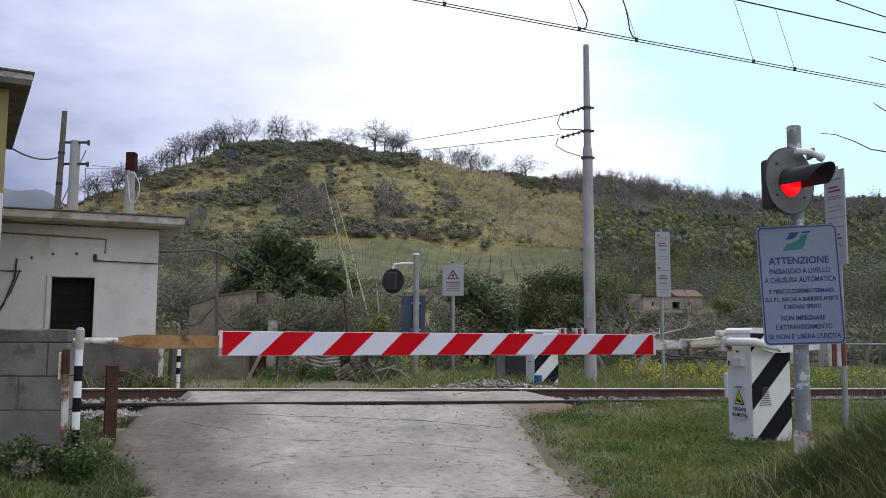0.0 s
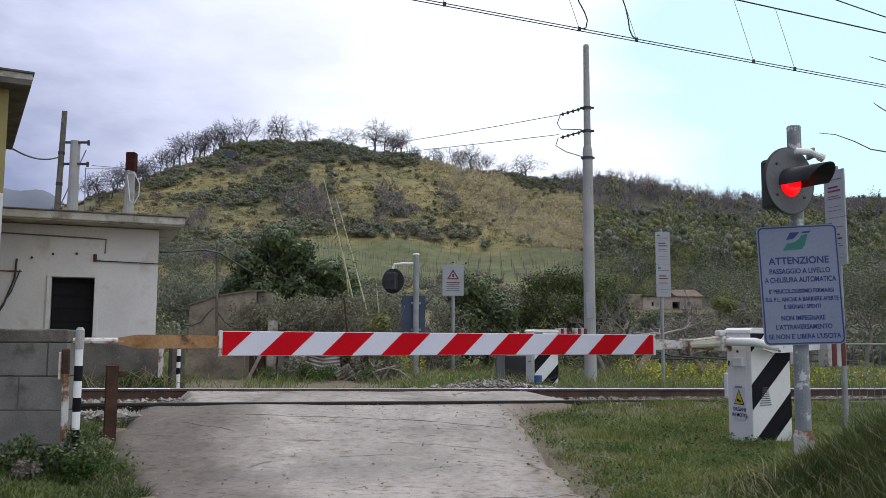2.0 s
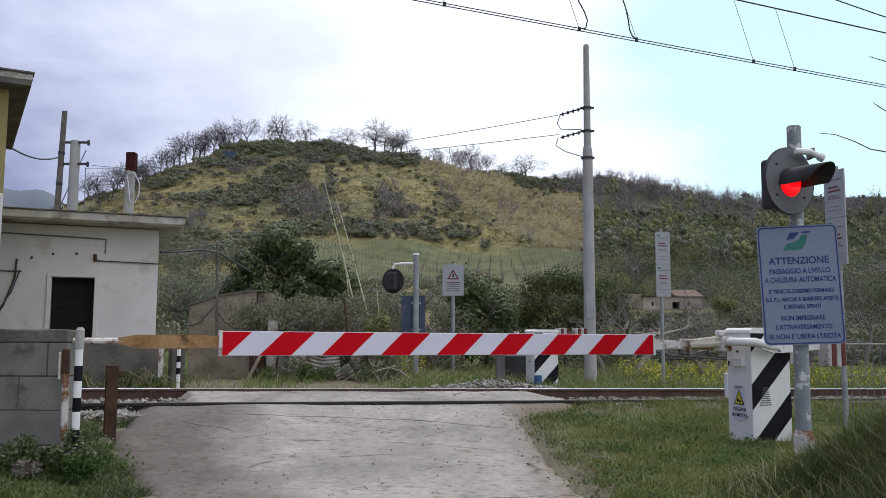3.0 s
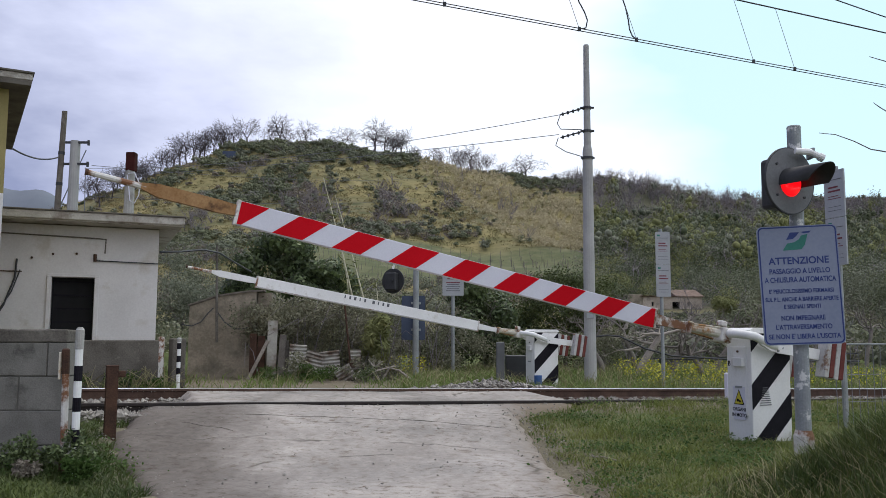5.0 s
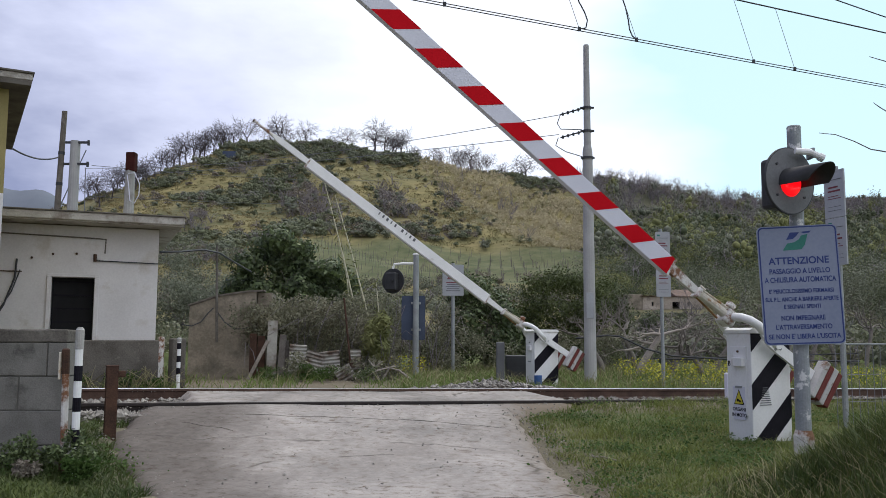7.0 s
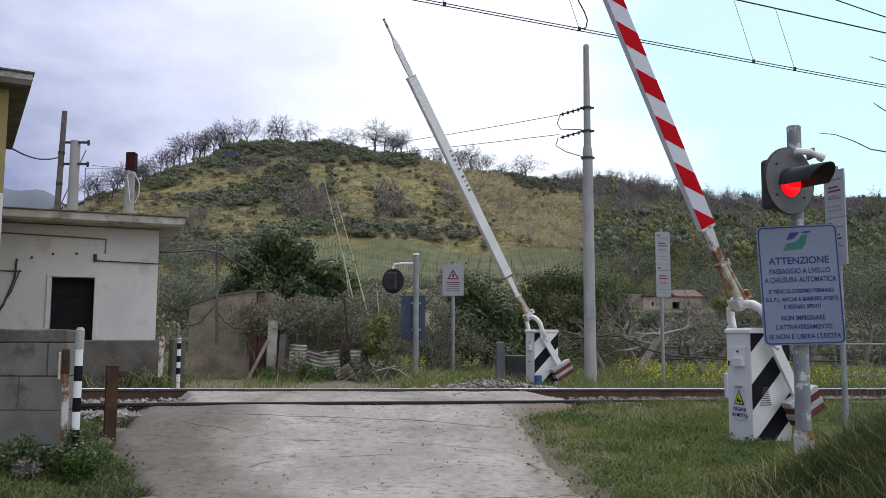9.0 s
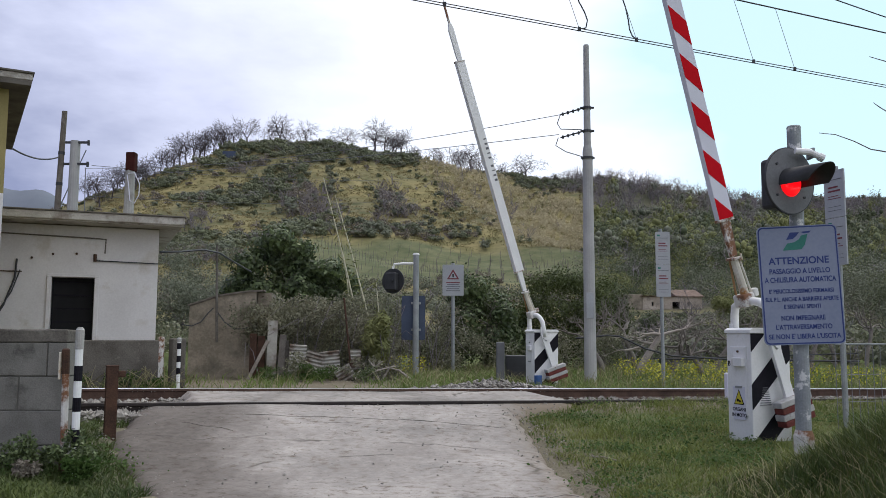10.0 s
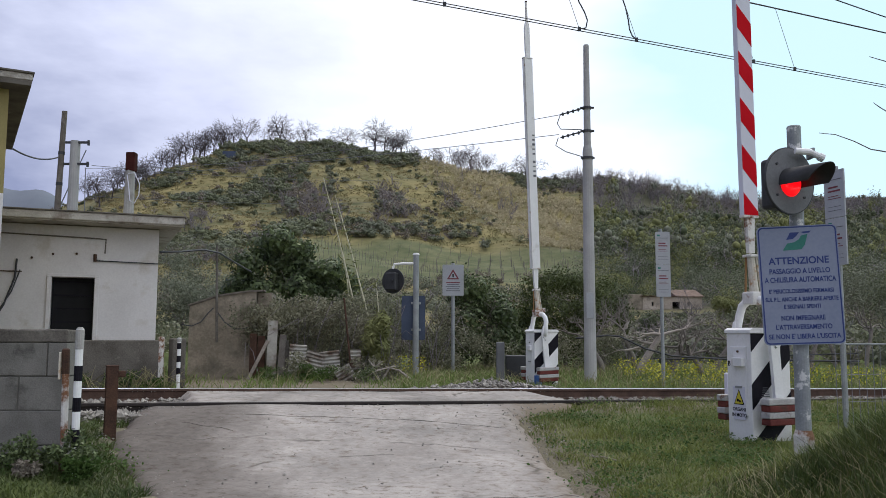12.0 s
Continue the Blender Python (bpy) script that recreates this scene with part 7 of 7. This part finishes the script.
def vineyard():
    """Rows of vine posts in the green field."""
    rng = np.random.RandomState(51)
    limbs = []
    for r in range(40):
        x = -26 + r * 1.75
        for k in range(17):
            y = 100 + k * 2.9 + rng.uniform(-0.3, 0.3)
            xx = x + 0.06 * (y - 99) + rng.uniform(-0.15, 0.15)
            if not -0.155 * y < xx < 0.18 * y:
                continue
            z = float(ground_z(xx, y))
            a = Vector((xx, y, z))
            limbs.append(([a, a + Vector((rng.uniform(-0.1, 0.1), 0, rng.uniform(0.8, 1.5)))], [0.035, 0.025], 0))
            if rng.rand() < 0.6:
                limbs.append(([a + Vector((0, 0, 0.7)), a + Vector((rng.uniform(-0.6, 0.6), rng.uniform(-0.4, 0.4), 1.0))], [0.03, 0.02], 0))
    ob = new("vineyard_posts", limb_mesh("vineyard_posts", limbs, M_BARK))
    tagged(ob, "rows of bare vines and posts in a green field", "vineyard", kind="stuff")


vineyard()


# ---- grass ----
def blades(name, spots, h0, h1, width, material, label, seed, lean=0.35, zf=None):
    """Bent tapering blades at spots (x, y)."""
    rng = np.random.RandomState(seed)
    s = np.asarray(spots)
    n = len(s)
    z = (zf or ground_z)(s[:, 0], s[:, 1])
    p = np.column_stack([s[:, :2], z - 0.02])
    a = rng.uniform(0, 2 * math.pi, n)
    side = np.column_stack([np.cos(a), np.sin(a), np.zeros(n)])
    h = rng.uniform(h0, h1, n)[:, None] * (s[:, 2:3] if s.shape[1] > 2 else 1)
    dirn = np.column_stack([rng.normal(size=n) * lean, rng.normal(size=n) * lean, np.ones(n)])
    w = side * width * rng.uniform(0.7, 1.3, (n, 1))
    mid = p + dirn * h * 0.55
    bend = dirn * (1.5, 1.5, 0.85)
    tip = p + bend * h
    v = np.stack([p - w, p + w, mid - w * 0.7, mid + w * 0.7, tip], 1).reshape(-1, 3)
    i = np.arange(n) * 5
    quads = np.column_stack([i, i + 1, i + 3, i + 2]).tolist()
    tris = np.column_stack([i + 2, i + 3, i + 4]).tolist()
    ob = new(name, raw(name, v, quads + tris, material))
    tagged(ob, label, "grass", kind="stuff")


def scatter(rng, n, x0, x1, y0, y1, keep):
    out = []
    while len(out) < n:
        x, y = rng.uniform(x0, x1), rng.uniform(y0, y1)
        if keep(x, y, rng.rand()):
            out.append((x, y))
    return out


def verge_grass():
    rng = np.random.RandomState(61)

    def right(x, y, r):
        u, m = um(x, y)
        edge = 1.14 - 0.13 * float(sstep(6.0, 9.8, y)) + 0.22 * noise.noise((x * 2, y * 2, 3)) + 0.14 * noise.noise((x * 7, y * 7, 4)) + 0.9 * float(sstep(10.2, 11.6, y))
        if x < edge or m > 9.75:
            return False
        if 3.05 < x < 3.70 and 8.75 < y < 9.4:
            return r < 0.04
        thin = 0.62 + 0.6 * noise.noise((x * 1.1, y * 1.1, 7))
        return r < thin + 0.25
    tufts = [(x, y, 0.8 + 1.3 * max(0.0, noise.noise((x * 1.7, y * 1.7, 11)) + 0.1)) for x, y in scatter(rng, 76000, 0.9, 9.5, 5.0, 14.5, right)]
    blades("verge_grass", tufts, 0.04, 0.13, 0.0050, M_GRASS, "short green verge grass beside the lane", 62)
    blades("dry_verge_grass", scatter(rng, 11000, 0.9, 9.0, 5.0, 14.5, right), 0.03, 0.15, 0.004, M_DRYGRASS, "dry straw among the verge grass", 63, 0.6)

    # clover and other low broad-leaved weeds in the verge
    pts = []
    for x, y in scatter(rng, 420, 1.0, 6.5, 5.2, 11.5, right) + [(rng.uniform(-3.6, -2.3), rng.uniform(5.2, 7.6)) for _ in range(110)]:
        if noise.noise((x * 0.9, y * 0.9, 21)) < -0.05 or (x < 0 and x > road_edges(y)[0] - 0.1):
            continue
        n, w = rng.randint(20, 70), rng.uniform(0.06, 0.20)
        q = np.column_stack([x + rng.normal(size=n) * w, y + rng.normal(size=n) * w, rng.uniform(0.01, 0.09, n)])
        q[:, 2] += ground_z(q[:, 0], q[:, 1])
        pts.append(q)
    pts = np.concatenate(pts)
    v, f = leaves(rng, pts, 0.030, 0.75, 0.0, np.tile((0.0, -0.2, 0.9), (len(pts), 1)))
    ob = new("verge_clover", raw("verge_clover", v, f.tolist(), M_WEED))
    tagged(ob, "low broad-leaved weeds and clover in the verge", "weeds", kind="stuff")
    # trodden straw and crumbs of earth along the lane's edge
    v, f = leaves(rng, np.array([(x, y, float(ground_z(x, y)) + rng.uniform(0.0, 0.012)) for x, y in zip(1.02 + np.abs(rng.normal(size=2600)) * 0.22, rng.uniform(5.3, 10.0, 2600))]), 0.035, 0.3, 0.0, np.tile((0.0, 0.0, 1.6), (2600, 1)))
    ob = new("edge_litter", raw("edge_litter", v, f.tolist(), M_BROWN))
    tagged(ob, "dead leaves and straw along the crumbling lane edge", "litter", kind="stuff")

    def bank(x, y, r):
        return x > 1.70 + 0.6 * noise.noise((x * 1.4, y * 1.4, 1)) + max(0, y - 5.6) * 0.75 and r < 0.2 + 0.9 * float(sstep(1.5, 2.9, x - max(0, y - 5.6) * 0.5))
    spots = []
    for x, y in scatter(rng, 46000, 1.4, 5.5, 3.6, 7.3, bank):
        deep = x - 1.75 - max(0, y - 5.6) * 0.75
        spots.append((x, y, (0.35 + 0.65 * float(sstep(-0.2, 1.5, deep))) * (0.75 + 0.7 * max(0.0, noise.noise((x * 2.3, y * 2.3, 14)) + 0.15))))
    blades("tall_bank_grass", spots, 0.12, 0.36, 0.0050, M_LUSH, "tall lush grass on the near bank", 64, 0.22)
    blades("dry_bank_grass", scatter(rng, 5200, 1.5, 5.5, 3.6, 7.2, bank), 0.08, 0.26, 0.004, M_DRYGRASS, "dry stalks in the tall bank grass", 65, 0.5)

    def left(x, y, r):
        l, _ = road_edges(y)
        return x < l - 0.02 + 0.12 * noise.noise((x * 3, y * 3, 5)) and (y < 6.3 or x > -2.9 or y > 6.6) and r < 0.8
    blades("left_verge_grass", scatter(rng, 16000, -4.2, -1.9, 4.8, 9.0, left), 0.03, 0.12, 0.005, M_LUSH, "green grass and weeds below the block wall", 66, 0.5)

    def far(x, y, r):
        u, m = um(x, y)
        if m < 12.7 or (m < 14.0 and u < 3.5 and u > -2.2) or (m < 13.5 and x < 2.2):
            return False
        return r < (0.55 if x > -0.8 else 0.05) + (0.7 if x > -0.8 else 0.35) * noise.noise((x * 0.8, y * 0.8, 2))
    blades("far_grass", scatter(rng, 32000, -12, 14, 12.5, 24, far), 0.06, 0.26, 0.010, M_FRESH, "green grass beyond the track", 67, 0.45)
    blades("far_dry_grass", scatter(rng, 5000, -10, 14, 12.5, 23, far), 0.12, 0.45, 0.008, M_DRYGRASS, "dry grass beyond the track", 68, 0.5)
    # mustard in flower at the right, and a few yellow weeds by the signal
    spots = scatter(rng, 520, 3.9, 11, 16.0, 19.5, lambda x, y, r: um(x, y)[1] > 13.0 and r < 0.4 + 0.8 * noise.noise((x, y, 9)))
    blades("mustard_stems", spots, 0.2, 0.5, 0.010, M_GRASS, "green mustard stems beyond the rail", 69, 0.25)
    pts = []
    for x, y in spots + scatter(rng, 70, -1.3, -0.4, 18.6, 19.6, lambda x, y, r: True):
        z = float(ground_z(x, y))
        for _ in range(4):
            pts.append((x + rng.normal() * 0.06, y + rng.normal() * 0.06, z + rng.uniform(0.18, 0.5)))
    v, f = leaves(rng, np.array(pts), 0.04, 0.9)
    ob = new("mustard_flowers", raw("mustard_flowers", v, f.tolist(), M_FLOWER))
    tagged(ob, "small yellow mustard flowers", "flowers", kind="stuff")


verge_grass()


def fallen_stick():
    ob = part("fallen_stick", T([(1.30, 7.55, float(ground_z(1.30, 7.55)) + 0.03), (1.40, 7.40, float(ground_z(1.40, 7.40)) + 0.045), (1.52, 7.28, float(ground_z(1.52, 7.28)) + 0.03)], [0.010, 0.009, 0.005], 6), M_PALEBARK)
    tagged(ob, "short pale dead stick lying in the verge", "stick")


fallen_stick()


def weeds():
    rng = np.random.RandomState(81)
    for k, (x, y, w, h, mt, lab) in enumerate(((-2.64, 6.12, 0.30, 0.36, M_LEAFDARK, "dark leafy weed at the foot of the posts"), (-2.55, 6.0, 0.26, 0.22, M_WEED, "dark leafy weed at the foot of the posts"), (-3.25, 6.15, 0.36, 0.16, M_LEAFDARK, "dark leafy weed against the block wall"), (-2.86, 5.85, 0.22, 0.16, M_BROWN, "withered brown weed in the grass"), (-3.0, 6.05, 0.30, 0.30, M_LEAFDARK, "dark leafy weed against the block wall"), (-2.78, 6.08, 0.26, 0.26, M_LEAFDARK, "dark leafy weed round the post foot"),
                                               (-5.3, 13.9, 0.8, 0.36, M_WEED, "green weed before the low wall"), (-6.1, 13.7, 0.8, 0.42, M_WEED, "green weed before the low wall"), (-4.75, 14.0, 0.5, 0.28, M_WEED, "green weed before the low wall"), (-3.5, 17.35, 0.9, 0.34, M_WEED, "green weed before the shack"), (-2.4, 17.3, 0.8, 0.36, M_WEED, "green weed before the shack"), (-2.75, 17.4, 0.5, 0.40, M_WEED, "dark green weed before the shack"), (-1.5, 17.3, 0.7, 0.5, M_LEAFDARK, "dark weed among dead branches"))):
        v, f = leaves(rng, crown_points(rng, lobes_for(rng, 7, w, h, 0.0), 900, 0.2), 0.034, 0.6)
        ob = new("weed", raw("weed", v, f.tolist(), mt))
        ob.location = (x, y, float(ground_z(x, y)))
        tagged(ob, lab, "weed", kind="stuff")
    limbs = []
    for _ in range(260):  # dry stalks before the low wall
        x, y = rng.uniform(-7.5, -4.4), rng.uniform(13.2, 14.6)
        a = Vector((x, y, float(ground_z(x, y))))
        b = a + Vector((rng.normal() * 0.25, rng.normal() * 0.1, rng.uniform(0.12, 0.42)))
        limbs.append(([a, a.lerp(b, 0.5) + Vector((0, 0, 0.05)), b], [0.008, 0.006, 0.003], 0))
    ob = new("dry_stalks", limb_mesh("dry_stalks", limbs, M_DRYGRASS))
    tagged(ob, "thin dry stalks before the low wall", "dry weeds", kind="stuff")


weeds()


def sapling():
    """A bare sapling on the bank beside the camera, whose twigs reach into the view."""
    t = thing("roadside_sapling", pose(0, 0, 0), "bare sapling on the near bank with thin hanging twigs", "tree")
    z = float(ground_z(4.3, 5.0))
    part("trunk", T([(4.3, 5.0, z - 0.1), (4.2, 5.0, 1.6), (4.05, 5.0, 2.7), (3.9, 5.0, 3.4)], [0.035, 0.028, 0.02, 0.012], 6), M_BARK, t)
    for pts in ([(4.08, 5.0, 2.35), (3.3, 5.0, 2.24), (2.94, 5.0, 2.26), (2.69, 5.0, 2.315), (2.60, 5.0, 2.33), (2.50, 5.0, 2.38), (2.39, 5.0, 2.42), (2.29, 5.0, 2.43)],
                [(4.05, 5.0, 2.6), (3.2, 5.0, 2.52), (2.71, 5.0, 2.565), (2.67, 5.0, 2.59), (2.63, 5.0, 2.62)], [(3.92, 5.0, 3.2), (3.2, 5.0, 2.90), (2.72, 5.0, 2.88), (2.62, 5.0, 2.91)]):
        part("twig", T(pts, np.linspace(0.006, 0.0022, len(pts)), 5), M_TWIG, t)


sapling()


# ---- what moves: the two booms rise ----
def motions():
    near = ((0, 0.2), (1.6, 0.2), (3.2, 0.2), (3.6, 0.3), (4.0, 2.0), (4.4, 5.4), (4.8, 9.3), (5.0, 11.3), (5.5, 16.5), (6.0, 22.5), (6.5, 28.8), (7.0, 35.7), (7.2, 38.5), (7.6, 44.2), (8.0, 50.0), (8.4, 55.8), (8.8, 61.3), (9.0, 64.0), (9.5, 69.8), (10.0, 75.0), (10.5, 79.7), (11.0, 84.0), (11.5, 87.3), (12.0, 89.6))
    far = ((0, -0.6), (1.6, -0.6), (3.2, -0.6), (3.7, -0.4), (4.0, 1.0), (4.4, 4.4), (4.8, 8.1), (5.0, 9.9), (5.5, 14.9), (6.0, 20.8), (6.5, 26.9), (7.0, 33.7), (7.2, 36.5), (7.6, 42.0), (8.0, 47.6), (8.4, 53.2), (8.8, 58.6), (9.0, 61.2), (9.5, 66.9), (10.0, 72.4), (10.5, 77.4), (11.0, 82.0), (11.5, 85.6), (12.0, 88.0))
    walk(near_boom, [(t, pose(0, 0, PIVOT, 0, -a, 0)) for t, a in near])
    walk(far_boom, [(t, pose(0.05, 0, PIVOT, 0, -a, 0)) for t, a in far])


motions()
